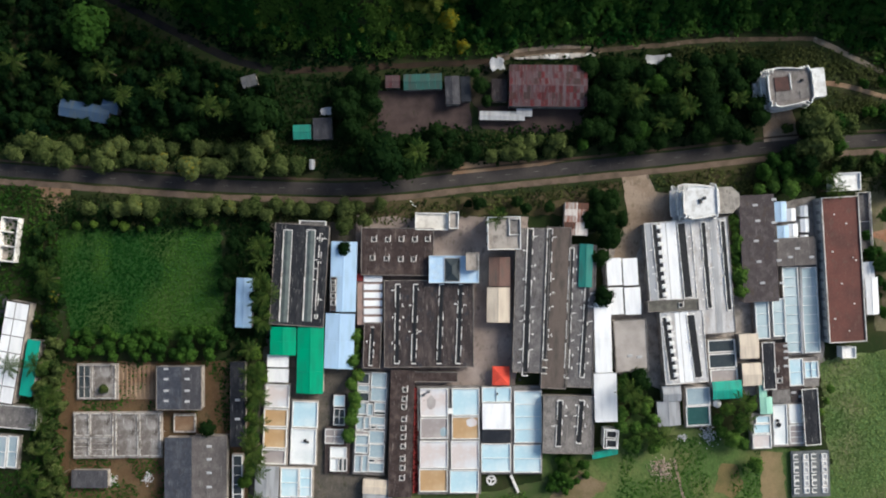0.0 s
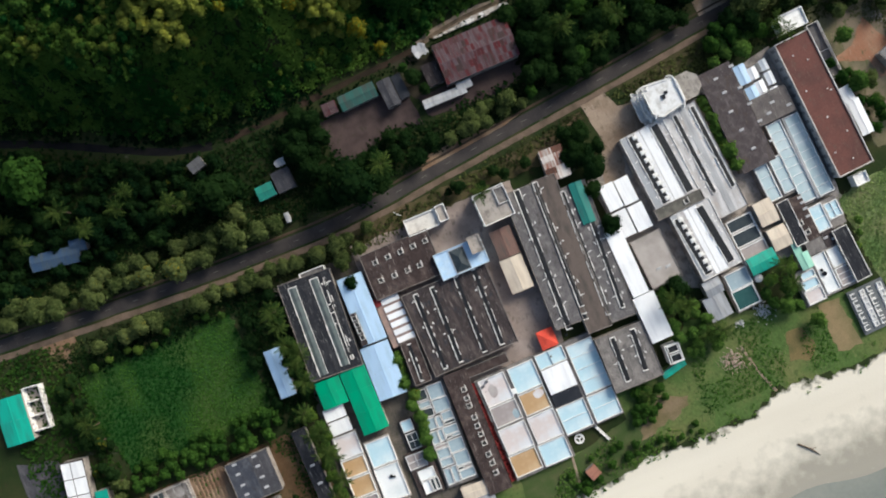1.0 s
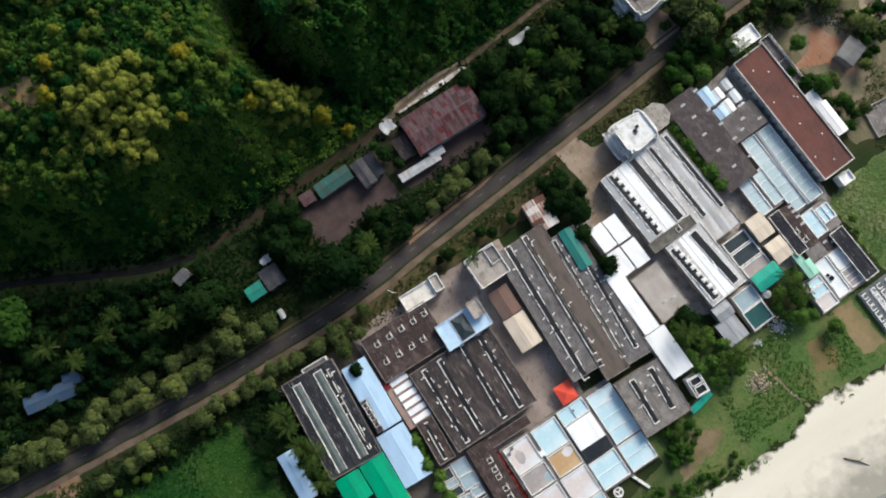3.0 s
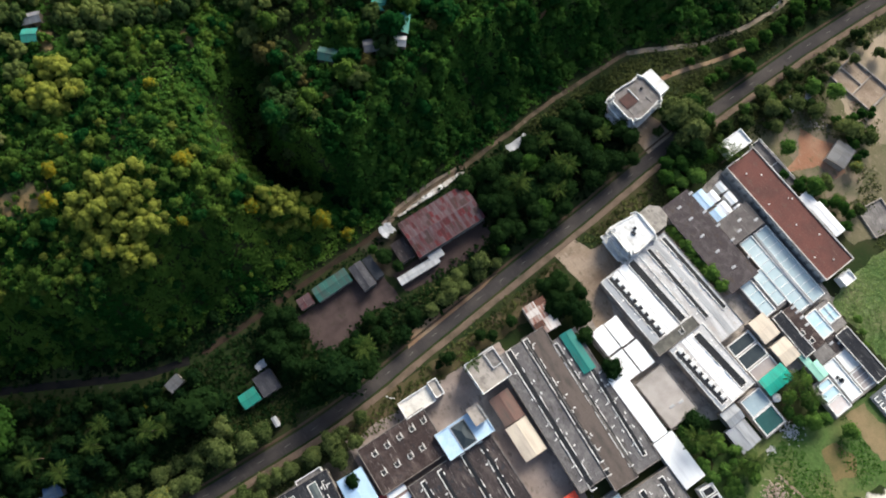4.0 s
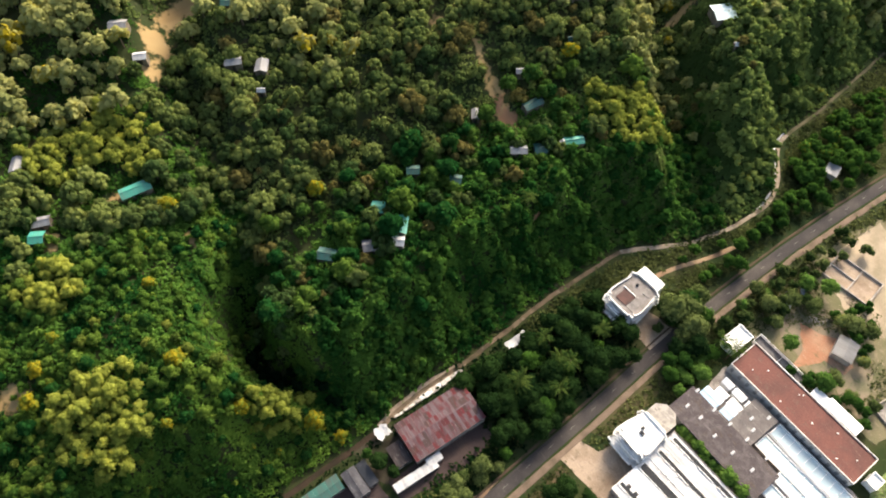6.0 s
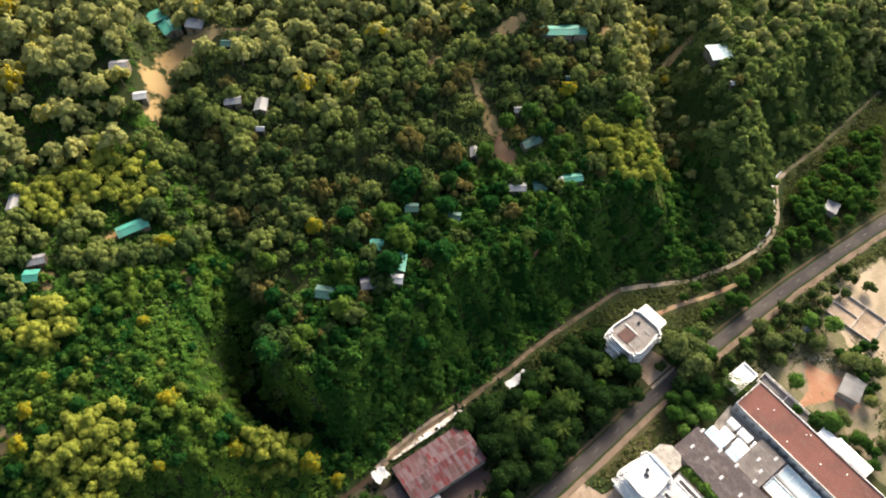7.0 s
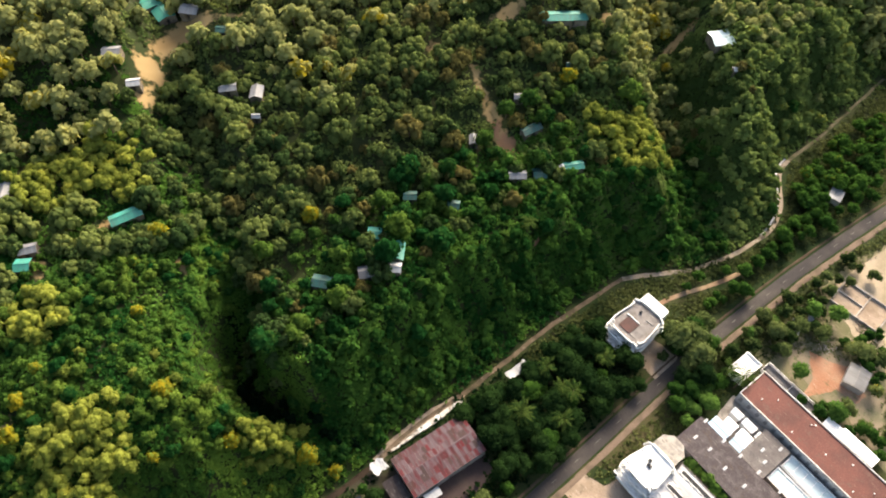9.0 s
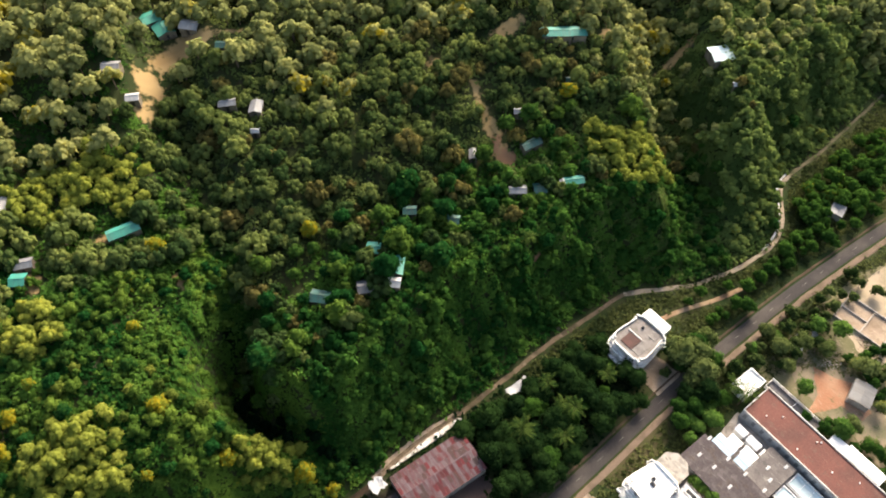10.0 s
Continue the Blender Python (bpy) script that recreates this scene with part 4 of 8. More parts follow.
def villa(label, x, y, w, d, turn, h, floors, roof, annex, rooftop, rail=0.85, bevel=0.28):
    """A white concrete villa with rounded balconies wrapping its west end, storey by storey, and a parapeted roof terrace."""
    FOOTPRINTS.append((x, y, w, d, turn))
    ob = thing("villa", label, "house", x, y, turn, 0.0)
    a, b = w / 2, d / 2
    part("wall", Shape().box(-a + 1.6, -b + 0.8, -0.1, a - 0.3, b - 0.8, h - 0.25), WHITE, ob)
    storey = h / floors

    def bowed(grow, z0, z1, inner=None):
        """A slab whose west end and long sides swell in rounded bays."""
        rim = []
        for i in range(48):
            t = 6.2832 * i / 48
            c, s = math.cos(t), math.sin(t)
            px = (a + grow) * math.copysign(abs(c) ** 0.24, c)
            py = (b + grow) * math.copysign(abs(s) ** 0.24, s)
            bay = 1.9 * abs(math.sin(4.5 * t)) if c < 0.7 else 0.0
            west = 2.4 * grow * max(-c, 0.0)
            rim.append((px * (1 - 0.03 * bay) - (bay * 0.6 if c < -0.3 else 0) - west, py + math.copysign(bay * 0.7, s)))
        shape, n = Shape(), len(rim)
        if inner is None:
            return shape.add([(*p, z0) for p in rim] + [(*p, z1) for p in rim], [tuple(range(n))[::-1], tuple(range(n, 2 * n))] + [(i, (i + 1) % n, n + (i + 1) % n, n + i) for i in range(n)])
        small = [(p[0] * inner, p[1] * inner) for p in rim]
        rings = [[(*p, z0) for p in rim], [(*p, z1) for p in rim], [(*p, z1) for p in small], [(*p, z0) for p in small]]
        return shape.add(sum(rings, []), [(k * n + i, k * n + (i + 1) % n, ((k + 1) % 4) * n + (i + 1) % n, ((k + 1) % 4) * n + i) for k in range(4) for i in range(n)])

    for f in range(1, floors + 1):
        slab = part("balcony" if f < floors else "roof", bowed(0.42 * (floors - f), f * storey - 0.25, f * storey), roof if f == floors else WHITE, ob, "rounded white balcony slab" if f < floors else "stained roof terrace")
        part("balcony_rail" if f < floors else "parapet", bowed(0.42 * (floors - f) + 0.02, f * storey, f * storey + (0.85 if f < floors else rail), 0.955), WHITE, slab, "curved white balcony wall")
    for f in range(floors):
        for i in range(5):
            t = -b + 1.6 + (2 * b - 3.2) * i / 4
            part("window", Shape().box(-a + 1.52, t - 0.6, f * storey + 0.7, -a + 1.598, t + 0.6, f * storey + 2.0), GLASS, ob, "dark window pane")
        for i in range(6):
            t = -a + 2.6 + (2 * a - 4) * i / 5
            part("window", Shape().box(t - 0.6, -b + 0.72, f * storey + 0.7, t + 0.6, -b + 0.798, f * storey + 2.0), GLASS, ob, "dark window pane")
    for cy in (-b * 0.55, 0.0, b * 0.55):
        for f in range(1, floors):
            reach = 0.5 + 0.55 * (floors - f)
            arc = [(-a - 0.3 - reach * math.cos(k * 0.3142 - 1.5708), cy + 1.7 * math.sin(k * 0.3142 - 1.5708)) for k in range(11)]
            bay = Shape().add([(*p, f * storey - 0.2) for p in arc] + [(*p, f * storey + 0.75) for p in arc], [tuple(range(10, -1, -1)), tuple(range(11, 22))] + [(k + 1, k, 11 + k, 12 + k) for k in range(10)])
            part("bay_balcony", bay, WHITE, ob, "rounded white bay balcony")
    for (u0, v0, u1, v1), hh, mat, tag in rooftop:
        part("roof_room", Shape().box(u0, v0, h - 0.01, u1, v1, h + hh), mat, ob, tag)
    if annex:
        u0, v0, u1, v1, hh, mat = annex
        cut = bevel * (v1 - v0)

        def bevelled(grow, z0, z1):
            """A block whose free end has cut corners."""
            rim = [(u0 - grow, v0 - grow), (u1 - cut, v0 - grow), (u1 + grow, v0 + cut), (u1 + grow, v1 - cut), (u1 - cut, v1 + grow), (u0 - grow, v1 + grow)]
            return Shape().add([(*p, z0) for p in rim] + [(*p, z1) for p in rim], [tuple(range(5, -1, -1)), tuple(range(6, 12))] + [(i, (i + 1) % 6, 6 + (i + 1) % 6, 6 + i) for i in range(6)])

        wing = part("annex", bevelled(0, -0.1, hh), WHITE, ob, "plain white annex")
        part("annex_roof", bevelled(0.1, hh, hh + 0.2), mat, wing)
    return ob



def tarp(label, x, y, w, d, turn, h, mat, seed):
    """A ragged sheet slung over four poles, sagging between them."""
    FOOTPRINTS.append((x, y, w, d, turn))
    rng = random.Random(seed)
    ob = thing("awning", label, "awning", x, y, turn, 0.0, "tarpaulin awnings")
    nx, ny = 7, 5
    grid = []
    for j in range(ny):
        for i in range(nx):
            u, v = i / (nx - 1) - 0.5, j / (ny - 1) - 0.5
            fray = 0.16 * d * rng.uniform(-1, 1) if j in (0, ny - 1) else 0.0
            side = 0.1 * w * rng.uniform(-1, 1) if i in (0, nx - 1) else 0.0
            grid.append((u * w + side, v * d + fray, h - 0.35 * math.cos(3.1416 * u) * math.cos(3.1416 * v) + rng.uniform(-0.12, 0.12)))
    n = nx * ny
    faces = [(j * nx + i, j * nx + i + 1, (j + 1) * nx + i + 1, (j + 1) * nx + i) for j in range(ny - 1) for i in range(nx - 1)]
    low = [(px, py, pz - 0.04) for px, py, pz in grid]
    edge = [i for i in range(nx)] + [j * nx + nx - 1 for j in range(1, ny)] + [(ny - 1) * nx + i for i in range(nx - 2, -1, -1)] + [j * nx for j in range(ny - 2, 0, -1)]
    rim = [(b, a, a + n, b + n) for a, b in zip(edge, edge[1:] + edge[:1])]
    part("sheet", Shape().add(grid + low, faces + [tuple(k + n for k in f[::-1]) for f in faces] + rim), mat, ob)
    for u, v in ((-0.42, -0.36), (0.42, -0.36), (0.42, 0.36), (-0.42, 0.36)):
        part("pole", Shape().tube(u * w, v * d, 0, 0.05, u * w, v * d, h - 0.2, 0.04, 6), BARK, ob)
    return ob
# hatchery west of the palms: dark halls, blue and green roofs, tanks
hall("dark slate hatchery hall with long roof slots beside palms", -47.9, -8.7, 18.1, 33.9, -3.6, 4.5, ROOF_SLATE,
     strips=((-51.6, 6.2, -53.2, -24.4, 2.6), (-43.9, 6.2, -45.3, -24.2, 2.6)), slots=((-40.6, 5, -42.4, -23),), slot_width=0.5)
room_block("store_room", "small grey flat-roofed store room by the road", -43.7, 8.1, 8.7, 2.7, -2, 3.5, ROOF_GREY, windows=False)
sheet_shed("long_shed", "long pale blue sheet-metal shed roof", "shed", -33.2, -9.2, 8.7, 23.4, -1.5, 4.5, BLUE_SHEET, "y", 0.5, z=0.0, panels=2)
sheet_shed("long_shed", "lower pale blue sheet-metal shed roof", "shed", -34.6, -30.8, 9.8, 18.5, -2, 4.0, BLUE_SHEET, "y", 0.5, z=0.0, panels=2)
hall("narrow dark pump house with a row of roof boxes", -36.5, -15, 2.1, 11.3, -2, 5.3, ROOF_DARK, hatches=((-36.5, -11.1), (-36.5, -13.3), (-36.5, -15.6), (-36.5, -17.9)), rim=None)
sheet_shed("green_shed", "green sheet-metal roof over low tanks", "shed", -53.5, -30.8, 8.7, 9.5, -1, 3.8, GREEN_SHEET, "y", 0.45, z=0.0, panels=2)
sheet_shed("green_shed", "long green sheet-metal roof over low tanks", "shed", -44.4, -37.2, 8.9, 22.3, -1, 4.0, GREEN_SHEET, "y", 0.5, z=0.0, panels=3)
sheet_shed("tank_cover", "white sheet cover over a square tank", "tank cover", -55.6, -37.7, 7.2, 4.2, -1, 2.4, WHITE_SHEET, "", 0.2, z=0.0, wall=WHITE, group="white tank covers", door=False)
sheet_shed("tank_cover", "white sheet cover over a square tank", "tank cover", -55.6, -42.6, 7.2, 4.6, -1, 2.4, WHITE_SHEET, "", 0.2, z=0.0, wall=WHITE, group="white tank covers", door=False)
tank_block("white and tan hatchery tanks with painted walls", -56.5, -59.3, 8.8, 27.8, -2, 1.8,
           (((-59.9, -45.8, -51.9, -53.6), POOL_PALE), ((-60.5, -54, -52.5, -60.1), POOL_TAN), ((-60.7, -60.5, -52.8, -67.3), POOL_TAN), ((-61.2, -67.7, -53.2, -72.7), POOL_GREY)))
tank_block("pale blue hatchery tanks below the green roof", -47.1, -62.2, 9.2, 22.1, -2, 1.8,
           (((-50.9, -51.5, -42.3, -60.3), POOL_BLUE), ((-51.5, -60.7, -42.9, -72.7), POOL_WHITE)))
sheet_shed("grey_shed", "grey weathered sheet roof beside the tanks", "shed", -59.2, -78.6, 8, 11.4, -2, 3.0, GREY_SHEET, "y", 0.4, z=0.0)
tank_block("pale blue divided tanks in a white frame", -49.6, -79, 11.4, 10.7, -1, 1.8, (((-54.9, -74, -48.8, -83.9), POOL_BLUE, (1, 2)), ((-48.6, -74, -44.3, -83.9), POOL_BLUE, (1, 3))))
tank_block("framed grey tank and white tank with dark cells", -35.7, -68.1, 8.4, 15.7, -2, 1.6,
           (((-39.9, -60.9, -33.6, -65.9), POOL_GREY, (2, 2)), ((-38.2, -67, -32.6, -70.6), POOL_WHITE), ((-38.2, -70.8, -35.5, -75.2), POOL_WHITE), ((-35.3, -70.8, -34, -75.2), POOL_DARK), ((-33.8, -70.8, -32.5, -75.2), POOL_DARK)), slab=ROOF_BROWN, thick=0.2)
tank_block("small dark cells in white frames beside the tree row", -35.1, -54.4, 4.6, 10.7, -2, 1.6, (((-37, -49.4, -33.2, -53.3), POOL_BLUE), ((-37, -54, -33.2, -59.6), POOL_DARK, (2, 2))), slab=ROOF_DARK, thick=0.22)
tank_block("slate blue hatchery tanks divided by many low walls", -24.4, -58.8, 11, 35, -3, 2.2,
           tuple((r, m) for r, m in (((-24.2, -41.7, -19, -46.7), POOL_DEEP), ((-24.4, -46.8, -19, -51.4), POOL_DEEP), ((-28.6, -41.9, -24.8, -45.5), POOL_DARK), ((-28.8, -45.9, -24.8, -48), POOL_DEEP), ((-28.8, -48.4, -24.9, -51.4), POOL_DARK),
           ((-29.1, -51.8, -25.7, -55.8), POOL_DEEP), ((-25.5, -52.2, -23.6, -56.2), POOL_DEEP), ((-23.2, -51.8, -19.4, -54.6), POOL_DEEP), ((-23.2, -54.8, -19.4, -56), POOL_DARK), ((-29.3, -56.4, -26.7, -60.9), POOL_DEEP), ((-26.5, -56.6, -24.8, -60.7), POOL_DEEP), ((-24.6, -56.6, -19.6, -59.4), POOL_DEEP), ((-24.6, -59.6, -22.5, -60.7), POOL_DARK), ((-22.3, -59.6, -19.6, -60.7), POOL_DEEP),
           ((-29.5, -61.3, -25.1, -62.6), POOL_GREY), ((-29.5, -62.8, -25.1, -66.1), POOL_DEEP), ((-29.7, -66.3, -25.3, -68.9), POOL_DEEP), ((-24.9, -61.3, -19.8, -65.7), POOL_DEEP), ((-24.9, -65.9, -19.8, -70.5), POOL_DEEP), ((-29.9, -69.5, -27.6, -75.2), POOL_DEEP), ((-27.4, -69.5, -25.3, -75.2), POOL_DEEP), ((-25.1, -70.8, -23, -72), POOL_DARK), ((-22.8, -70.8, -20, -72), POOL_GREY), ((-25.1, -72.2, -20, -75.2), POOL_DEEP))), slab=ROOF_GREY, thick=0.17)
hall("narrow dark hall with a line of white roof boxes", -14, -61.9, 8, 42.8, -1.5, 3.6, ROOF_BROWN, rim=None,
     hatches=((-12.7, -47.1), (-12.9, -50.2), (-13.1, -52.8), (-13.1, -57), (-13.3, -60), (-13.3, -63), (-13.4, -66.1), (-13.6, -70.2), (-13.6, -73.3), (-13.8, -76.7)))
part("wall", Shape().box(-1.3, -17.8, 0, 1.3, 17.8, 1.1).box(-1.3, -17.8, 1.1, -0.9, 17.8, 1.6), RED_PAINT, thing("garden_wall", "dark red wall with creeper beside the tanks", "wall", -8.6, -64.8, -1.0))
sheet_shed("pink_shed", "pinkish concrete shelter at the hatchery end", "shed", -22.6, -79.9, 8.7, 4.9, -3, 3.0, CREAM_SHEET, "x", 0.3, z=0.0)
sheet_shed("grey_shed", "low grey sheet shelter at the hatchery end", "shed", -22, -84.4, 9.9, 3.8, -3, 3.0, GREY_SHEET, "x", 0.3, z=0.0)

# main hatchery
hall("dark brown hatchery roof with two rows of square hatches", -15.2, -0.9, 24.1, 15.8, -0.5, 5.0, ROOF_BROWN,
     hatches=((-23, 3.2), (-18.4, 3.2), (-13.9, 3.2), (-9.4, 3.2), (-5.1, 3.3), (-23.5, -3), (-18.8, -3.2), (-14.1, -3.4), (-9.8, -3.4)))
room_block("gate_house", "white flat-roofed gate house by the road", -3.8, 9.2, 10.9, 5.7, -1, 4.5, material("sunbleached_white_roof", (0.66, 0.62, 0.57), (0.45, 0.41, 0.37), 0.8, 0.4, 0.4, 4.0, 0.2))
room_block("stair_tower", "square grey stair tower with a white parapet", 3.6, 9.6, 3.2, 5.6, -1, 5.2, CONCRETE, windows=False)
room_block("water_tower", "square concrete building with white parapet and roof cell", 20.1, 5.2, 10.8, 10.8, 1, 8.0, CONCRETE, floors=2, cells=(((21.7, 10, 25.5, 4.6), ROOF_GREY),))
house = room_block("blue_house", "pale blue flat-roofed house with a dark roof opening", 3.6, -6.7, 16.5, 9, 0, 6.5, material("pale_blue_roof_paint", (0.40, 0.56, 0.75), (0.5, 0.62, 0.75), 0.6, 0.3, 0.5, 3.0, 0.1), material("pale_blue_wall", (0.45, 0.6, 0.74), (0.4, 0.5, 0.6)), material("pale_blue_parapet", (0.52, 0.64, 0.76), (0.4, 0.48, 0.56)), floors=2, rim_height=0.35)
lantern = part("roof_lantern", Shape().add([(-3.0, -4.0, 6.5), (1.9, -4.0, 6.5), (1.9, 3.6, 6.5), (-3.0, 3.6, 6.5), (-0.55, -1.2, 7.7), (-0.55, 0.9, 7.7)], [(0, 1, 4), (1, 2, 5, 4), (2, 3, 5), (3, 0, 4, 5)]), POOL_DARK, house, "dark hipped roof lantern")
part("lantern_kerb", Shape().ring(-3.2, -4.2, 2.1, 3.8, 6.49, 6.72, 0.25), GREY_SHEET, lantern)
part("stair_room", Shape().box(4.0, -0.2, 6.49, 8.0, 5.4, 8.6).ring(3.9, -0.3, 8.1, 5.5, 8.6, 9.0, 0.3), CONCRETE, house, "grey concrete stair room")
hall("low pinkish annex under the white roof panels", -24.6, -17.1, 8.3, 16.7, 0, 3.4, material("pinkish_plaster", (0.33, 0.23, 0.2), (0.25, 0.19, 0.17)), rim=None)
panel_x, panel_y, panel_w, panel_d = -23.4, -10, 6.2, 1.9
for row in range(6):
    sheet_shed("roof_panel", "white plastic roof panel on a low hatchery annex", "roof panel", panel_x, panel_y - row * 2.72, panel_w, panel_d, 0, 0.42, WHITE_SHEET, "", 0.06, z=3.41, wall=WHITE, group="row of white roof panels", door=False)
room_block("red_kiosk", "small dark red kiosk beside the white panels", -27.8, -9.4, 2.1, 2.6, 0, 4.0, RED_PAINT, RED_PAINT, RED_PAINT, windows=False, rim_height=0.1)
hall("broad dark hatchery roof with parallel white-edged slots", -4.7, -24.9, 29.8, 29, 0.3, 4.8, ROOF_DARK,
     slots=((-15, -11.9, -15.4, -38), (-9, -11.9, -9.8, -38), (-0.4, -11.9, -1.3, -38), (6, -11.9, 5, -38)), cap_gap=4.4)
hall("small dark hall end with one roof slot", -23.6, -32.2, 5.7, 15.1, -2, 4.6, ROOF_BROWN, slots=((-23.4, -26.2, -24.1, -38.7),), slot_width=1.0)
hall("low concrete cross hall behind the tanks", -2.7, -42.9, 15.2, 3.4, -0.5, 3.2, ROOF_BROWN)
sheet_shed("courtyard_shed", "brown-red sheet roof in the courtyard", "shed", 18.9, -7.6, 7.2, 9.8, -0.5, 4.0, material("faded_red_sheet", (0.17, 0.105, 0.09), (0.11, 0.09, 0.08), 0.85, 0.3, 0.5, 3, 0.2, 0, (2.5, 0.4, 1)), "y", 0.5, z=0.0)
sheet_shed("courtyard_shed", "half cream half pale sheet roof in the courtyard", "shed", 18.5, -18.7, 7.7, 11.7, -0.5, 4.2, CREAM_SHEET, "y", 0.5, z=0.0)
hall("dark hatchery hall with paired roof slots and vent caps", 29.4, -17.1, 11.3, 48.2, -1.6, 4.8, ROOF_BLUISH, slots=((29.2, 6.6, 27.3, -42.1),), slot_width=1.6, cap_gap=4.7)
hall("brown hatchery hall with long white-edged roof slots", 37.7, -19.6, 8.3, 53.8, -2.2, 4.9, material("brown_dust_roof", (0.128, 0.103, 0.092), (0.085, 0.072, 0.067), 0.9, 0.3, 0.5, 3.0, 0.3, 0, (1.6, 0.5, 1)), slots=((35.7, 6.6, 34, -36.8), (33.8, -39.6, 33.6, -41.3)), slot_width=1.4, cap_gap=4.7)
hall("slate hatchery hall with slots beside the teal shed", 46.2, -22.4, 8.7, 47.5, -1.8, 4.7, ROOF_BLUISH, slots=((43, 0.2, 41.1, -42.8), (48.2, -12.4, 46.3, -42.6)), slot_width=1.2, cap_gap=4.7)
sheet_shed("teal_shed", "faded teal sheet roof at the hatchery edge", "shed", 47.5, -5.5, 4.5, 14.3, -2, 5.3, corrugated("deep_teal_sheet", (0.01, 0.17, 0.145), (0.02, 0.11, 0.1), 0.6), "y", 0.4, z=0.0)
sheet_shed("rusty_shed", "patched rusty and white sheet-metal shed", "shed", 44.5, 10, 7.9, 10.9, -2, 4.5, (RUST_PALE, PATCH_RUST, PATCH_RUST, PATCH_PALE), "y", 0.3, z=0.0, panels=5)
hall("grey hatchery hall with two white-edged roof slots", 41.9, -58.7, 17, 19.3, -1, 4.3, ROOF_GREY, slots=((39.2, -50.7, 38.5, -65.8), (46.4, -50.7, 45.3, -64.7)), slot_width=1.5)
room_block("pump_room", "small framed pump room at the hatchery corner", 56.1, -63.4, 4.9, 6.4, -3, 4.2, ROOF_DARK, cells=(((54.4, -60.6, 58, -63.1), VOID), ((54.4, -63.6, 58, -66.3), VOID)), windows=False)
sheet_shed("teal_shed", "torn teal sheet beside the pump room", "shed", 54.5, -68.9, 8.8, 2.3, 12, 2.2, TEAL_SHEET, "x", 0.2, z=0.0, door=False)
sheet_shed("white_hall", "long white sheet roof along the hatchery boundary", "hall", 53.3, -29.5, 5.6, 23.3, 1.5, 5.0, WHITE_SHEET, "", 0.2, z=0.0, wall=WHITE, panels=2)
sheet_shed("white_hall", "broad white sheet roof along the hatchery boundary", "hall", 54.2, -49.5, 7.5, 16.2, 1.5, 5.0, WHITE_SHEET, "", 0.2, z=0.0, wall=WHITE)
main_tanks = tank_block("open concrete hatchery tanks of milky, tan and blue water", 2.1, -64.5, 21.3, 36.5, 0.4, 2.4,
           (((-7.6, -47, 1.7, -56.5), POOL_PALE), ((-7.6, -56.9, 1.7, -63.9), POOL_GREY), ((-7.8, -64.7, 1.7, -73.8), POOL_PALE), ((-8, -74.2, 1.5, -81.8), POOL_TAN),
            ((3, -47, 12.2, -56.1), POOL_BLUE), ((3, -56.5, 12.2, -64.1), POOL_TAN), ((2.7, -64.7, 12.2, -74.2), POOL_PALE), ((2.3, -74.6, 12, -82.2), POOL_BLUE)), slab=ROOF_GREY, thick=0.24)
tank_block("open pale blue hatchery tanks beside the covered tank", 23.2, -61.1, 20.5, 29.7, 0.4, 2.4,
           (((13.1, -46.6, 23, -51.7), POOL_BLUE, (2, 1)), ((12.9, -65.6, 22.8, -75.2), POOL_BLUE, (1, 2)),
            ((24, -47.8, 33.3, -65.3), POOL_BLUE, (1, 4)), ((23.8, -66, 33.1, -75.3), POOL_BLUE, (1, 2))), slab=ROOF_GREY, thick=0.24)
for (mx, my), rx, ry, mat, words in (((-4, -51.8), 1.5, 2.3, POOL_GREY, "grey silt patch in the tank"), ((9.7, -58.5), 1.9, 1.5, POOL_PALE, "pale dry patch in the tan tank"), ((0.2, -61.7), 1.2, 1.6, POOL_DEEP, "dark wet patch in the tank")):
    u, v = local(main_tanks, mx, my)
    rim = [(u + rx * math.cos(k * 0.3927) * (1 + 0.12 * math.sin(k * 2.1)), v + ry * math.sin(k * 0.3927) * (1 + 0.1 * math.cos(k * 1.7))) for k in range(16)]
    part("silt_patch", Shape().add([(*p, 2.05) for p in rim] + [(*p, 2.0) for p in rim], [tuple(range(16))] + [((k + 1) % 16, k, 16 + k, 16 + (k + 1) % 16) for k in range(16)]), mat, main_tanks, words)
part("cross_plate", Shape().box(-0.9, -0.9, 2.0, 0.9, 0.9, 2.46), WHITE, main_tanks, "white plate bridging two tanks", pose(*local(main_tanks, 2.5, -54.6), 0))
for tx, ty, tz, r in ((-6.5, -49.1, 1.9, 0.5), (-4.8, -48, 1.9, 0.45), (-46.5, -64.7, 1.4, 0.55), (-45.6, -65.2, 1.4, 0.4), (113, -59.2, 2.0, 0.8), (112.6, -57.8, 2.0, 0.5), (18.3, -48.7, 2.0, 0.35), (26.1, -44.4, 0.0, 0.45), (27.5, -46.5, 0.0, 0.4), (-39.4, -74, 0.0, 0.5)):
    tub = thing("tub", "small round black plastic tub beside the tanks", "tub", tx, ty, 0, tz, "black tubs")
    part("body", Shape().tube(0, 0, 0, r * 0.85, 0, 0, 0.6, r, 10, False).tube(0, 0, 0.02, r * 0.85, 0, 0, 0.12, r * 0.85, 10), BLACK_SHEET, tub)
    part("rim", Shape().tube(0, 0, 0.56, r * 1.06, 0, 0, 0.64, r * 1.06, 10, False).tube(0, 0, 0.64, r * 1.06, 0, 0, 0.642, r * 0.9, 10, False), BLACK_SHEET, tub)
sheet_shed("tank_cover", "bright white sheet cover over a hatchery tank", "tank cover", 18, -56.2, 9.5, 8.7, 0.4, 0.8, WHITE_SHEET, "", 0.2, z=2.2, wall=WHITE, door=False)
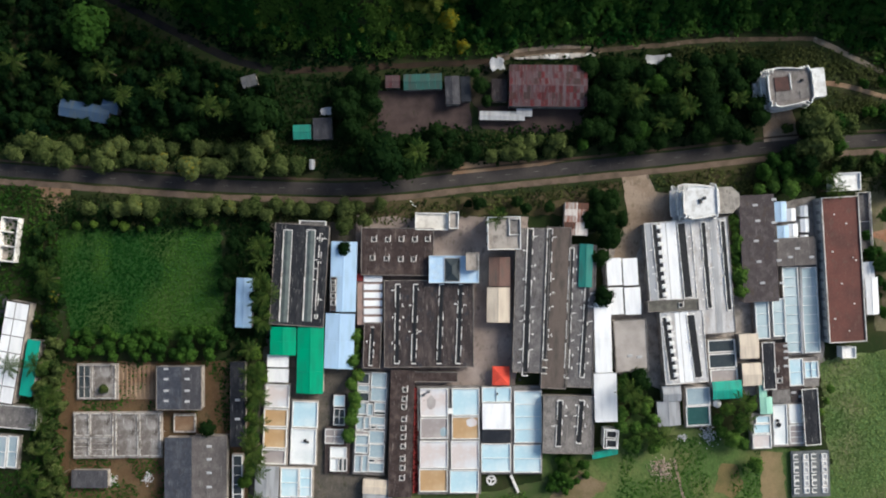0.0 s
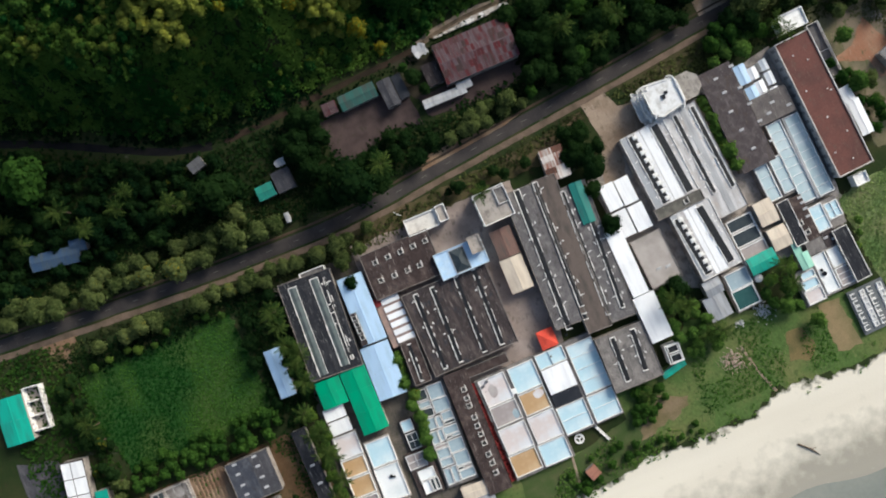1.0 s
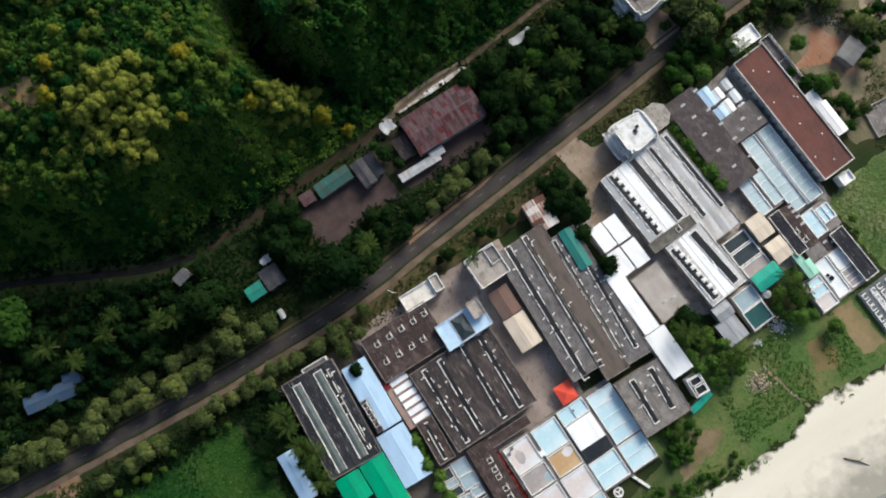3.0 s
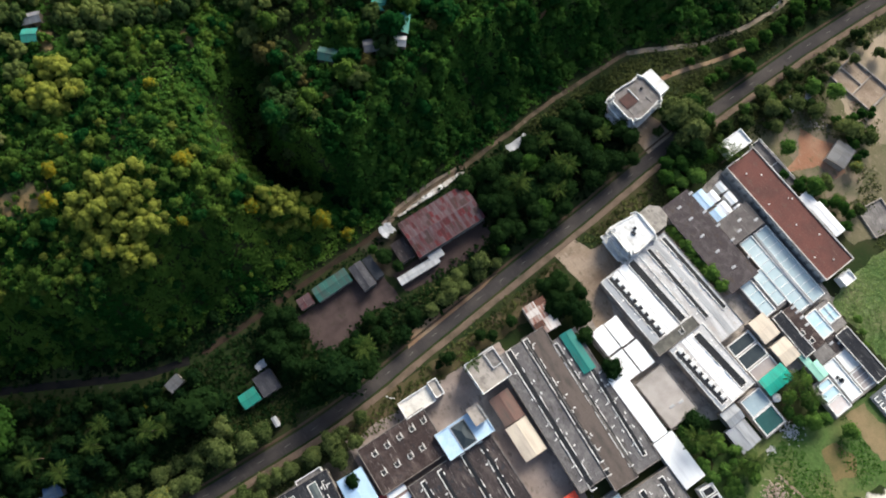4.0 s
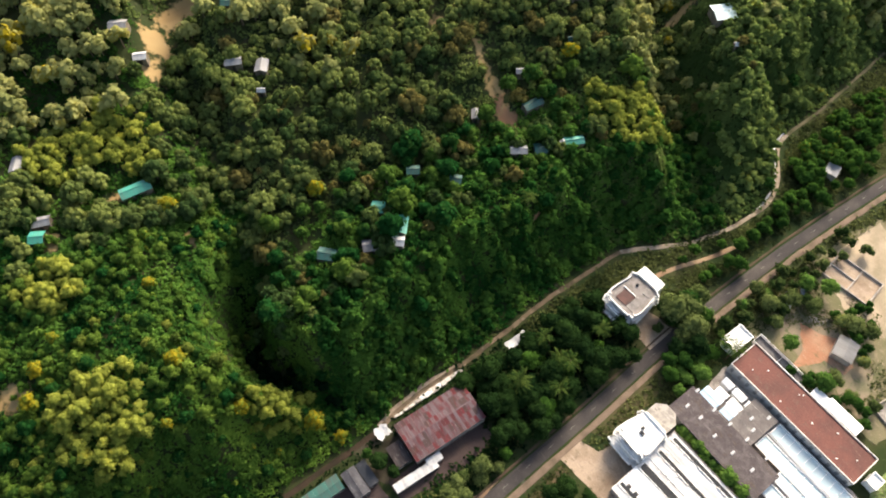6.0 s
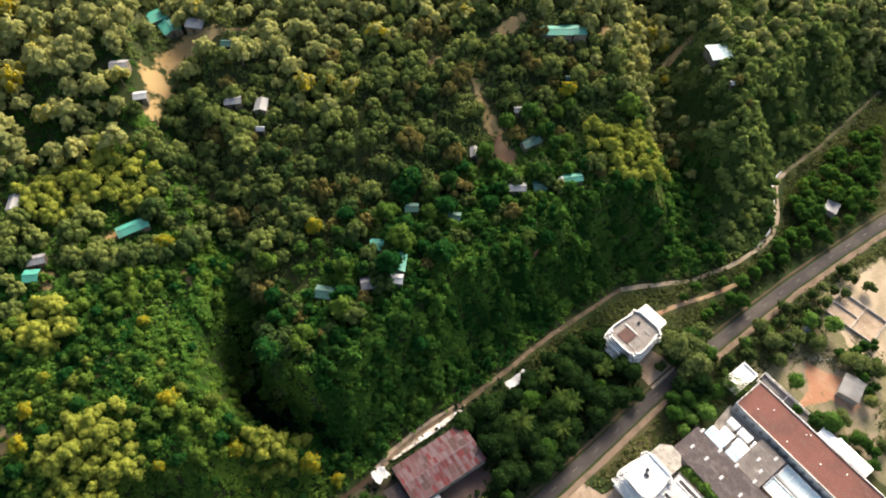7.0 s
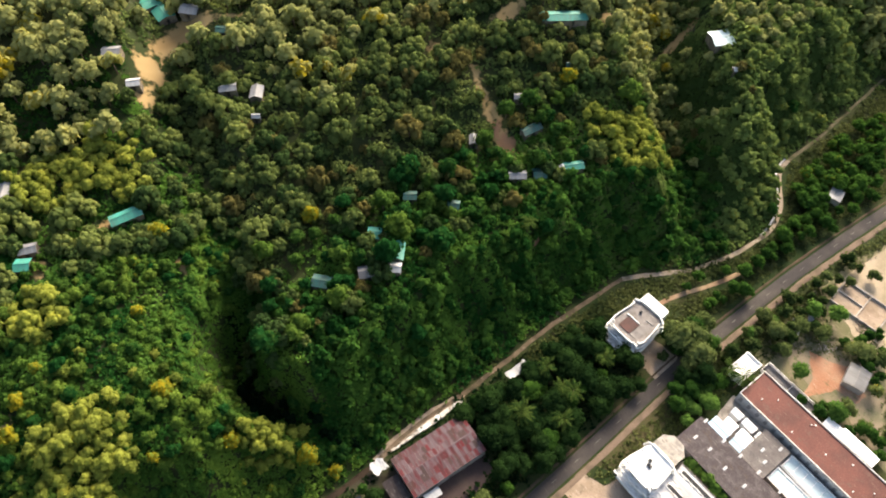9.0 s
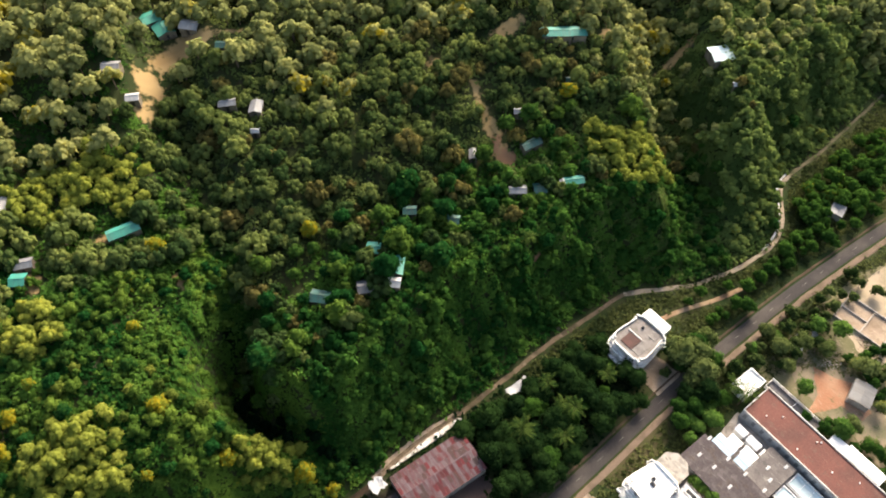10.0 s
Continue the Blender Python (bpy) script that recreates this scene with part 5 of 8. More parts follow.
sheet_shed("tank_cover", "black plastic cover over a hatchery tank", "tank cover", 18, -62.9, 9.5, 4.2, -1, 0.7, BLACK_SHEET, "", 0.2, z=2.0, wall=BLACK_SHEET, door=False)
canopy = thing("canopy", "bright red square canvas canopy on poles", "canopy", 19.5, -42.7, 0, 0.0)
part("cloth", Shape().add([(-2.9, -3.2, 2.5), (2.9, -3.2, 2.5), (2.9, 3.2, 2.5), (-2.9, 3.2, 2.5), (0, 0, 3.4), (-2.9, -3.2, 2.4), (2.9, -3.2, 2.4), (2.9, 3.2, 2.4), (-2.9, 3.2, 2.4), (0, 0, 2.9)],
                          [(0, 1, 4), (1, 2, 4), (2, 3, 4), (3, 0, 4), (6, 5, 9), (7, 6, 9), (8, 7, 9), (5, 8, 9), (0, 5, 6, 1), (1, 6, 7, 2), (2, 7, 8, 3), (3, 8, 5, 0)]), RED_CLOTH, canopy)
for u, v in ((-2.8, -3.1), (2.8, -3.1), (2.8, 3.1), (-2.8, 3.1)):
    part("pole", Shape().tube(u, v, 0, 0.05, u, v, 2.45, 0.05, 6), CONCRETE, canopy)

# pale halls east of the lane
for label, c, turn, lines in (
        ("pale fibre-cement hatchery hall with vent rows", (75.8, -4, 15.8, 26.3), 4.6, ((70.8, 8.1, 73.2, -16.4), (79.2, 8.5, 81.7, -16))),
        ("pale fibre-cement hatchery hall beside grey tanks", (80.3, -32.7, 14.3, 24.1), 4.8, ((74.1, -22.8, 76.8, -43.5), (82.4, -22, 85.1, -42.7)))):
    hall(label, *c, turn, 5.0, ROOF_PALE, slots=lines, slot_width=2.4, cap_gap=1.9, bands=((0.02, 0.16, GREY_SHEET), (0.34, 0.44, WHITE_SHEET), (0.46, 0.66, WHITE_SHEET)), rim=KERB)
for (sx0, sy0), (sx1, sy1), count in (((71.7, 7.3), (73.9, -15.2), 9), ((75, -23.5), (77.5, -41.9), 8)):
    for k in range(count):
        f = k / (count - 1)
        box = thing("roof_light", "square white plastic roof light on a pale hall", "roof light", sx0 + (sx1 - sx0) * f, sy0 + (sy1 - sy0) * f, 4.7, 5.04, "row of white roof lights")
        part("dome", Shape().box(-0.7, -0.62, 0.1, 0.85, 0.62, 0.38, 0.8), WHITE, box)
        part("kerb", Shape().box(-0.75, -0.75, 0, 1.0, 0.75, 0.1), KERB, box)
hall("blue-grey hatchery hall with narrow dark roof slots", 90.1, -8.9, 12.4, 38.8, 4.2, 4.6, ROOF_PALE, slots=((86.7, 8.7, 89, -19.6), (93.1, 9.2, 95.6, -20.2)), slot_width=1.3, bands=((0.5, 0.66, DULL_WHITE),))
hall("dark flat cross passage between the pale halls", 76.6, -18.8, 16.9, 3.8, 2.5, 5.4, material("mossy_dark_concrete", (0.1, 0.095, 0.085), (0.17, 0.16, 0.14)), hatches=((79.1, -18.6),))
villa("white house with curved tiered balconies above the hatchery", 85.3, 15.6, 11.0, 8.8, 3, 8.0, 3, DULL_PLASTER_ROOF, (5.6, -4.2, 12.6, 4.4, 6.8, WORN_ROOF), (((-1.2, -0.6, -0.2, 0.9), 0.5, ROOF_SLATE, "small dark roof box"), ((0.2, 0.6, 1.2, 1.6), 0.4, ROOF_SLATE, "small dark roof box"), ((4.7, -4.0, 5.1, 4.0), 0.6, WHITE, "white roof wall")), 0.35)
for cx, cy, w, d in ((57.3, -7.6, 4.9, 9.1), (62.7, -7.6, 4.9, 9.1), (57.8, -17.4, 4.9, 9.1), (63.5, -17.4, 5.3, 9.1)):
    sheet_shed("white_shed", "square white sheet roof of a small hatchery unit", "shed", cx, cy, w, d, 3, 4.0, WHITE_SHEET, "", 0.15, z=0.0, wall=WHITE, group="four white hatchery units")
hall("pale grey concrete hall with a worn roof", 62.8, -32.2, 10.9, 17.3, 3.5, 4.5, material("pale_worn_concrete", (0.40, 0.36, 0.34), (0.3, 0.27, 0.25), 0.9, 0.2), vents=((62.4, -35.6), (65.6, -36)))
tank_block("dark tanks with white walls beside the pale halls", 94.1, -38.6, 10.3, 16.7, 3, 2.6, (((89.2, -30.6, 98.3, -34.8), POOL_DARK), ((89.5, -35.2, 98.7, -40.1), POOL_DARK), ((90.1, -40.5, 99.2, -46.2), POOL_GREY)))
sheet_shed("teal_shed", "bright green sheet roof beside the dark tanks", "shed", 95.1, -47.1, 9.8, 6, 4, 4.0, TEAL_SHEET, "x", 0.4, z=0.0)
tank_block("framed blue and green tank beside palms", 85.9, -53, 8.7, 14.1, 3, 2.6, (((81.9, -46.6, 89.9, -52.7), POOL_DEEP), ((81.9, -52.8, 89.9, -59.5), POOL_GREEN)))
sheet_shed("grey_shed", "grey curved sheet roof shed at the hall end", "shed", 76.6, -48.4, 6.1, 5.3, 4, 3.8, GREY_SHEET, "x", 0.8, z=0.0)
sheet_shed("grey_shed", "low grey shed at the hall end", "shed", 75.8, -55.2, 7.6, 8.3, 4, 3.2, GREY_SHEET, "y", 0.4, z=0.0)

# dark halls, blue tanks and the long red-roofed hall
hall("dark plum-grey hatchery roof with small white roof lights", 105.3, 0.2, 11.7, 35.8, 3, 4.8, ROOF_PLUM, rim=None,
     vents=((110.3, 16.5), (104, 14.6), (110.3, 8.8), (104.9, 9.4), (104.4, 2.7), (111.1, 2.7), (105.3, -4.2), (112, -3.8), (106.5, -11.3), (113, -11.3)))
hall("rough brown hatchery roof between tanks", 118.2, -0.8, 13.2, 9.4, 3, 4.2, ROOF_DUSTY, rim=None, vents=((118.4, 0.2), (123.2, -2.7), (116.1, -2.7)))
for cx, cy, w, d, mat, tag in ((113.2, 12.5, 4.2, 6.8, BLUE_SHEET, "pale blue"), (114.2, 4.5, 4.2, 6.8, BLUE_SHEET, "pale blue"), (116.6, 11.5, 3.4, 4.2, WHITE_SHEET, "white"), (117.3, 6.4, 3.4, 4.2, WHITE_SHEET, "white"),
                              (117.4, 3, 3.4, 2.3, WHITE_SHEET, "white"), (121.1, 12.7, 2.6, 3.8, WHITE_SHEET, "white"), (121.3, 7.9, 2.8, 4.5, WHITE_SHEET, "white"), (121.2, 3.8, 2.7, 1.9, WHITE_SHEET, "white")):
    sheet_shed("tank_cover", tag + " rounded tank cover on a hatchery roof", "tank cover", cx, cy, w, d, 3, 3.4, mat, "y", 0.35, z=0.0, wall=WHITE, group="small tank covers", door=False)
tank_block("long slate blue hatchery tanks in two divided rows", 120.9, -20.5, 11.8, 30, 3, 3.0, (((114.6, -6.1, 119.9, -34.9), POOL_MID, (1, 9)), ((120.8, -6.1, 126.2, -34.9), POOL_MID, (1, 9))), slab=ROOF_GREY)
part("walkway", Shape().box(-0.3, -14.6, 0, 0.3, 14.6, 3.1).box(-0.4, -14.6, 3.1, 0.4, 14.6, 3.2), GREY_SHEET, thing("tank_walkway", "slate grey covered walkway between blue tanks", "walkway", 120.4, -20.5, 1.5, 0.0))
tank_block("paired slate blue hatchery tanks", 110.1, -23.5, 10.6, 14, 3, 3.0, (((105.1, -17.5, 109.7, -30.2), POOL_MID, (1, 3)), ((110.8, -16.7, 115.2, -29.4), POOL_MID, (1, 3))), slab=ROOF_GREY)
tank_block("pale blue tanks below the long blue tanks", 121.3, -41.6, 10.6, 9.9, 3, 2.6, (((116.5, -36.9, 121.3, -46), POOL_BLUE, (1, 2)), ((121.7, -37.8, 126.4, -43.5), POOL_BLUE, (2, 2))), slab=ROOF_GREY)
sheet_shed("cream_shed", "cream sheet roof shed by the tanks", "shed", 102.4, -32.5, 6.4, 8.3, 3, 4.0, CREAM_SHEET, "x", 0.4, z=0.0)
sheet_shed("cream_shed", "pale pinkish sheet roof shed by the tanks", "shed", 103.5, -42, 6.4, 7.6, 3, 3.6, CREAM_SHEET, "x", 0.4, z=0.0)
sheet_shed("mint_shed", "pale mint plastic sheet roof beside trees", "shed", 108.5, -52.5, 4.2, 5.7, 3, 3.2, MINT_SHEET, "y", 0.3, z=0.0)
sheet_shed("mint_shed", "narrow pale mint sheet lean-to beside the cream shed", "shed", 107.4, -46.9, 2.5, 5.7, 3, 3.0, MINT_SHEET, "", 0.2, z=0.0, door=False)
hall("slate sheet roof between the small tanks", 109.2, -39.2, 4.2, 15.9, 3, 3.6, ROOF_SLATE, rim=KERB)
hall("brown sheet roof with dark ridge boxes", 113.6, -39.2, 4.5, 15.5, 3, 3.5, ROOF_BROWN, hatches=((111.7, -40.5), (112.8, -44.1)), vents=((114.8, -32.4), (115, -34.3), (115.1, -36.5), (115, -39.2)), rim=None)
hall("low brown concrete roof beside the slate walkway", 113.7, -49.5, 6.1, 4.6, 3, 3.0, ROOF_GREY, rim=None)
hall("dark pipe yard roof beside the slate walkway", 119.4, -48.9, 4.6, 5.3, 3, 2.6, ROOF_DARK, rim=None, vents=((118, -48.3), (120.5, -49.6)))
tank_block("white framed tanks near the beach", 116.4, -59.2, 11.8, 14.8, 2, 2.4, (((111.3, -52.3, 116.1, -66), POOL_WHITE), ((116.6, -52.3, 121.4, -58.8), POOL_WHITE), ((116.8, -59.2, 121.8, -65.6), POOL_GREY, (1, 3))))
tank_block("pale blue-green tanks near the beach", 107.4, -61.5, 6.9, 12.2, 2, 2.2, (((105.5, -56.2, 110.4, -58.8), POOL_BLUE), ((104.7, -59, 110.6, -62.3), POOL_BLUE), ((104.5, -62.5, 110.8, -67.2), POOL_PALE)))
hall("dark sheet walkway roof near the beach", 123.5, -56.3, 5.3, 18.9, 4, 3.4, ROOF_SLATE, rim=KERB)
rack = hall("grey slab with columns of white tub frames", 124.5, -76.1, 12.9, 15.6, 2, 1.1, material("blue_grey_slab", (0.115, 0.125, 0.135), (0.17, 0.175, 0.18), 0.9, 0.3, 0.5, 3.0, 0.2), rim=None)
for i, u in enumerate((-5.0, -1.6, 1.0, 4.6)):
    if i % 2:
        part("backing_strip", Shape().box(u - 1.1, -6.6, 1.09, u + 1.1, 6.6, 1.16), ROOF_PALE, rack, "pale concrete strip under the frames")
    for j in range(6):
        frame_shape = Shape().box(-0.8, -0.9, 0, 0.8, -0.65, 0.35).box(-0.8, 0.65, 0, 0.8, 0.9, 0.35)
        frame_shape.box(-0.85, -0.65, 0, -0.6, 0.65, 0.35)
        if i % 2:
            frame_shape.box(0.6, -0.65, 0, 0.85, 0.65, 0.35)
        part("tub_frame", frame_shape, WHITE, rack, "white tub frame", pose(u, -5.6 + j * 2.25 + (0.25 if j % 2 else 0), 1.15))
red_hall = room_block("long_hall", "long hall with a red-brown flat roof and pale walls", 133.1, -6.8, 12.4, 48.4, 3.4, 5.5, ROOF_RED, material("pale_grey_plaster", (0.42, 0.41, 0.41), (0.3, 0.29, 0.29)), material("pale_parapet", (0.66, 0.64, 0.62), (0.42, 0.38, 0.35)), rim_height=0.45, category="hall", pane=material("dusty_window", (0.16, 0.16, 0.17), (0.1, 0.1, 0.11), 0.4))
for u, v in ((-2.2, 18.5), (1.6, 15.2), (-3.4, 6.1), (3.2, 3.8), (4.1, 2.9), (-1.0, -4.6), (2.8, -11.5), (-3.9, -16.2), (0.6, -20.4)):
    part("roof_vent", Shape().tube(u, v, 5.49, 0.16, u, v, 5.9, 0.16, 8).tube(u, v, 5.9, 0.26, u, v, 6.0, 0.2, 8), WHITE, red_hall, "small white roof vent")
room_block("white_hut", "small white flat-roofed hut beside the long hall", 134.9, 22.5, 9.1, 6, 2, 4.0, WHITE)
room_block("white_hut", "small white hut at the end of the long hall", 136.1, -34.7, 4.6, 3.8, 2, 3.0, WHITE, windows=False)
sheet_shed("white_shed", "narrow white sheet roof beside the long hall", "shed", 143.9, -15.7, 4.2, 12.5, 3, 3.5, WHITE_SHEET, "y", 0.3, z=0.0)
lean = thing("walled_pen", "open pen of low white walls beside the long hall", "pen", 142.9, 9.3, 3, 0.0)
part("wall", Shape().ring(-2.2, -10, 2.2, 10, 0, 1.4, 0.16), KERB, lean)
part("cross_wall", Shape().box(-2.04, -0.08, 0, 2.04, 0.08, 1.4), KERB, lean)
part("cross_wall", Shape().box(-2.04, -6.08, 0, 2.04, -5.92, 1.4), KERB, lean)
part("floor_slab", Shape().box(-2.04, -9.84, 0, 2.04, 9.84, 0.12), ROOF_BLUISH, lean)

# buildings west of the field and on the soil lot
seamed = hall("white sheeted hall with dark seams beyond the field", -144.7, -34.5, 7.7, 34.4, -10, 4.4, ROOF_DARK, rim=None)
for u0, u1 in ((-3.7, -0.75), (-0.45, 3.7)):
    for j in range(6):
        part("roof_sheet", Shape().box(u0, -16.9 + j * 5.65, 4.39, u1, -11.55 + j * 5.65, 4.52), WHITE_SHEET, seamed, "white roof sheet")
sheet_shed("green_shed", "narrow teal sheet roof beside the white hall", "shed", -138.2, -39.8, 4.4, 18.9, -9, 4.0, TEAL_SHEET, "", 0.3, z=0.0)
sheet_shed("teal_shed", "broad bright teal sheet roof beside the road", "shed", -153.9, 2.2, 9.5, 16, -6, 4.0, TEAL_SHEET, "y", 0.5, z=0.0, panels=2)
ruin = thing("ruined_wall", "broken white roofless building with holes", "ruin", -146.4, 3.2, -7, 0.0)
part("wall", Shape().ring(-3.0, -7.5, 3.0, 7.5, 0, 2.8, 0.35).box(-2.65, -2.5, 0, 2.65, -2.15, 2.3).box(-2.65, 2.4, 0, 0.8, 2.75, 2.6), KERB, ruin)
part("floor_slab", Shape().box(-2.6, -7.1, 0, 2.6, 7.1, 0.25), CONCRETE, ruin)
hall("grey hatchery roof at the edge of the lot", -144.4, -56.1, 17, 7.6, -5, 4.0, ROOF_GREY, rim=KERB)
tank_block("slate blue tanks at the edge of the lot", -147.9, -68.4, 9.5, 11.4, -5, 2.0, (((-151.7, -63.1, -147.5, -73.8), POOL_DEEP, (1, 2)), ((-147.1, -63.1, -143.7, -73.8), POOL_DEEP, (1, 2))))
tank_block("roofless ruined tank with dark cells", -117.1, -44.9, 14.1, 12.2, 0, 1.4, (((-123.6, -39.2, -119.2, -50.6), POOL_DARK, (2, 3)), ((-118.8, -39.2, -110.8, -50.6), STAINED)), wall=RUIN_WALL)
bed = thing("planting_bed", "brown ridged planting bed", "bed", -104.5, -45.2, 0, 0.0)
part("soil", Shape().box(-6.7, -5.9, -0.05, 6.7, 5.9, 0.2), SOIL, bed)
for i in range(9):
    part("ridge", Shape().box(-6.3 + i * 1.45, -5.6, 0.19, -5.5 + i * 1.45, 5.6, 0.45, 0.7), SOIL, bed)
hall("dark flat hatchery roof with eight white roof lights", -88.3, -46.5, 15.1, 14.7, 0, 4.0, ROOF_HAZE, bands=((0.01, 0.56, ROOF_INKY),),
     vents=((-92.6, -40.1), (-92.6, -43.5), (-92.6, -47.4), (-92.6, -50.8), (-85.6, -40.1), (-85.6, -43.5), (-85.6, -47.4), (-85.6, -51)))
tank_block("derelict white-walled concrete tanks with stained floors", -110.2, -63, 30.2, 15.7, 0.5, 1.5,
           (((-124.7, -55.6, -119.7, -63.2), STAINED), ((-119.4, -55.6, -111.5, -63.2), STAINED), ((-124.9, -63.6, -119.7, -70.1), STAINED, (1, 4)), ((-119.4, -63.6, -111.7, -70.1), STAINED, (1, 3)),
            ((-110.8, -55.6, -103.1, -70.1), STAINED), ((-102.7, -55.6, -95.5, -70.1), STAINED)), wall=RUIN_WALL)
tank_block("small brown walled pen beside a dark tree", -87.6, -59.1, 7.6, 6.5, 0, 1.2, (((-91.2, -56.2, -83.9, -62), SOIL),), wall=RUIN_WALL)
hall("dark slate hatchery roof at the lot's edge", -88.6, -77.3, 9.1, 28.3, 0, 4.0, ROOF_INKY, rim=None)
hall("brown-grey hatchery roof with small roof lights", -78.2, -77.3, 11.7, 29.5, 0, 4.1, ROOF_DUSTY, rim=None, vents=((-78.2, -66), (-78.2, -70.3), (-78.2, -74.8), (-78.2, -79.6)))
hall("narrow dark shed along the palm row", -68.9, -52.1, 4.9, 28.4, 0, 3.5, ROOF_SLATE, rim=None, vents=((-68.9, -50.6), (-68.9, -57)))
tank_block("white walled tank row with dark cells", -69.4, -77.9, 3.8, 17.2, 0, 2.0, (((-71.1, -69.6, -67.7, -86.3), POOL_DARK, (1, 5)),))
sheet_shed("grey_shed", "low brown-grey shed on the soil lot", "shed", -118.9, -77.4, 12.2, 6.0, 0, 2.6, ROOF_HAZE, "", 0.12, z=0.0)
sheet_shed("blue_shed", "pale blue sheet roof under palms beside the field", "shed", -66.7, -18, 5.5, 16.7, -2, 3.5, BLUE_SHEET, "y", 0.4, z=0.0, panels=2)

# north of the road
sheet_shed("rusted_shed", "long rust-red corrugated shed roof below the hill", "shed", 35, 54.4, 26, 13.9, -0.5, 5.0, (RUST_RED, RUST_SHEET, RUST_SHEET, RUST_LILAC, RUST_LILAC, RUST_BROWN), "x", 1.0, z=0.0, panels=22)
sheet_shed("white_lean_to", "white sheet lean-to beside the rusted shed", "shed", 19.9, 44.8, 15.2, 3, -1, 2.8, DULL_WHITE, "x", 0.2, z=0.0, panels=3)
sheet_shed("white_lean_to", "short white sheet lean-to beside the rusted shed", "shed", 27.3, 45.9, 5.3, 2.7, -1, 3.0, DULL_WHITE, "x", 0.2, z=0.0)
sheet_shed("teal_hut", "faded teal corrugated roof hut by the yard", "hut", -6.8, 56.2, 12.9, 5.3, 2, 3.0, DULL_TEAL, "x", 0.5, z=0.0, panels=3)
sheet_shed("red_hut", "patched red and white sheet hut by the track", "hut", -16.9, 56.3, 4.9, 4.2, 0, 2.6, RUST_SHEET, "x", 0.3, z=0.0, panels=2)
sheet_shed("grey_hut", "grey sheet roof hut with dark open porch", "hut", 3.2, 53.2, 4.9, 9.5, 3, 3.4, ROOF_HAZE, "y", 0.5, z=0.0)
sheet_shed("black_lean_to", "black tarpaulin lean-to beside the grey hut", "hut", 7.6, 53.8, 3.4, 8.4, 3, 2.8, BLACK_SHEET, "", 0.2, z=0.0)
sheet_shed("grey_hut", "small dark sheet hut beside the rusted shed", "hut", 19, 53.3, 5.3, 7.6, 0, 3.0, ROOF_DARK, "y", 0.4, z=0.0)
tarp("white tarpaulin awning by the track", 18.3, 62.4, 4.6, 3.8, 10, 2.4, DULL_WHITE, 1)
tarp("torn white sheet awning by the track", 72.2, 63.7, 8.7, 3, 4, 2.6, DULL_WHITE, 2)
wall_line = thing("track_wall", "broken whitewashed low wall along the earth track", "wall", 36.7, 65.5, 1.5, 0.0)
wall_rng, u = random.Random(17), -12.5
while u < 14.2:
    run, thick = wall_rng.uniform(0.8, 2.4), 0.35 + 0.75 * max(0.0, 1 - abs(u - 4) / 14) * wall_rng.uniform(0.55, 1.0)
    top = wall_rng.uniform(0.45, 0.95)
    v = -0.2 + 0.02 * u + wall_rng.uniform(-0.12, 0.12)
    part("wall", Shape().box(u, v - thick, 0, u + run - 0.02, v + thick, top, 0.94), KERB if wall_rng.random() < 0.4 else DULL_PLASTER, wall_line)
    u += run
villa("white villa with rounded balconies and a stained roof terrace", 114.6, 53.5, 14.2, 10.4, 6, 7.8, 3, LICHEN, (6.6, -4.2, 11.6, 5.2, 7.0, DULL_PLASTER_ROOF),
      (((-5.4, -1.2, -0.6, 3.4), 0.25, MAROON, "faded maroon roof slab"), ((-5.4, -4.3, -0.6, -1.4), 0.15, ROOF_GREY, "grey roof slab"), ((-0.4, -1.0, -0.1, 4.3), 0.5, WHITE, "low white roof wall"), ((2.6, -4.2, 5.6, -1.6), 0.2, ROOF_GREY, "grey roof slab"), ((3.2, 1.2, 3.9, 2.0), 0.7, ROOF_SLATE, "small dark roof tank")), bevel=0.03)
sheet_shed("teal_hut", "bright teal sheet roof hut among trees", "hut", -47.3, 39.3, 6.1, 4.9, 2, 3.0, corrugated("shaded_teal_sheet", (0.012, 0.2, 0.15), (0.02, 0.12, 0.1), 0.6), "x", 0.5, z=0.0)
sheet_shed("grey_hut", "dark grey sheet roof hut among trees", "hut", -40.4, 40.4, 6.4, 7.2, 2, 3.2, ROOF_HAZE, "y", 0.4, z=0.0)
tarp("small white awning beside the grey hut", -39.4, 46.4, 3.4, 2.3, 0, 2.4, DULL_WHITE, 3)
sheet_shed("blue_hut", "dull blue corrugated roof house under trees", "hut", -120.1, 46.2, 17, 5.7, -10, 3.5, BLUE_DARK, "x", 0.6, z=0.0, panels=3)
sheet_shed("white_awning", "pale sheet awning at the blue house", "awning", -111.5, 47.5, 5.7, 4.2, -12, 3.6, BLUE_DARK, "x", 0.3, z=0.0, door=False)
sheet_shed("grey_hut", "small grey tarpaulin shelter at the wood's edge", "hut", -65.2, 56.5, 5.3, 3.8, 15, 2.6, DARK_SHEET, "x", 0.4, z=0.0)
sheet_shed("white_kiosk", "narrow white kiosk by the road", "kiosk", -44.1, 28.5, 1.7, 3.4, 0, 2.6, DULL_WHITE, "y", 0.2, z=0.0)

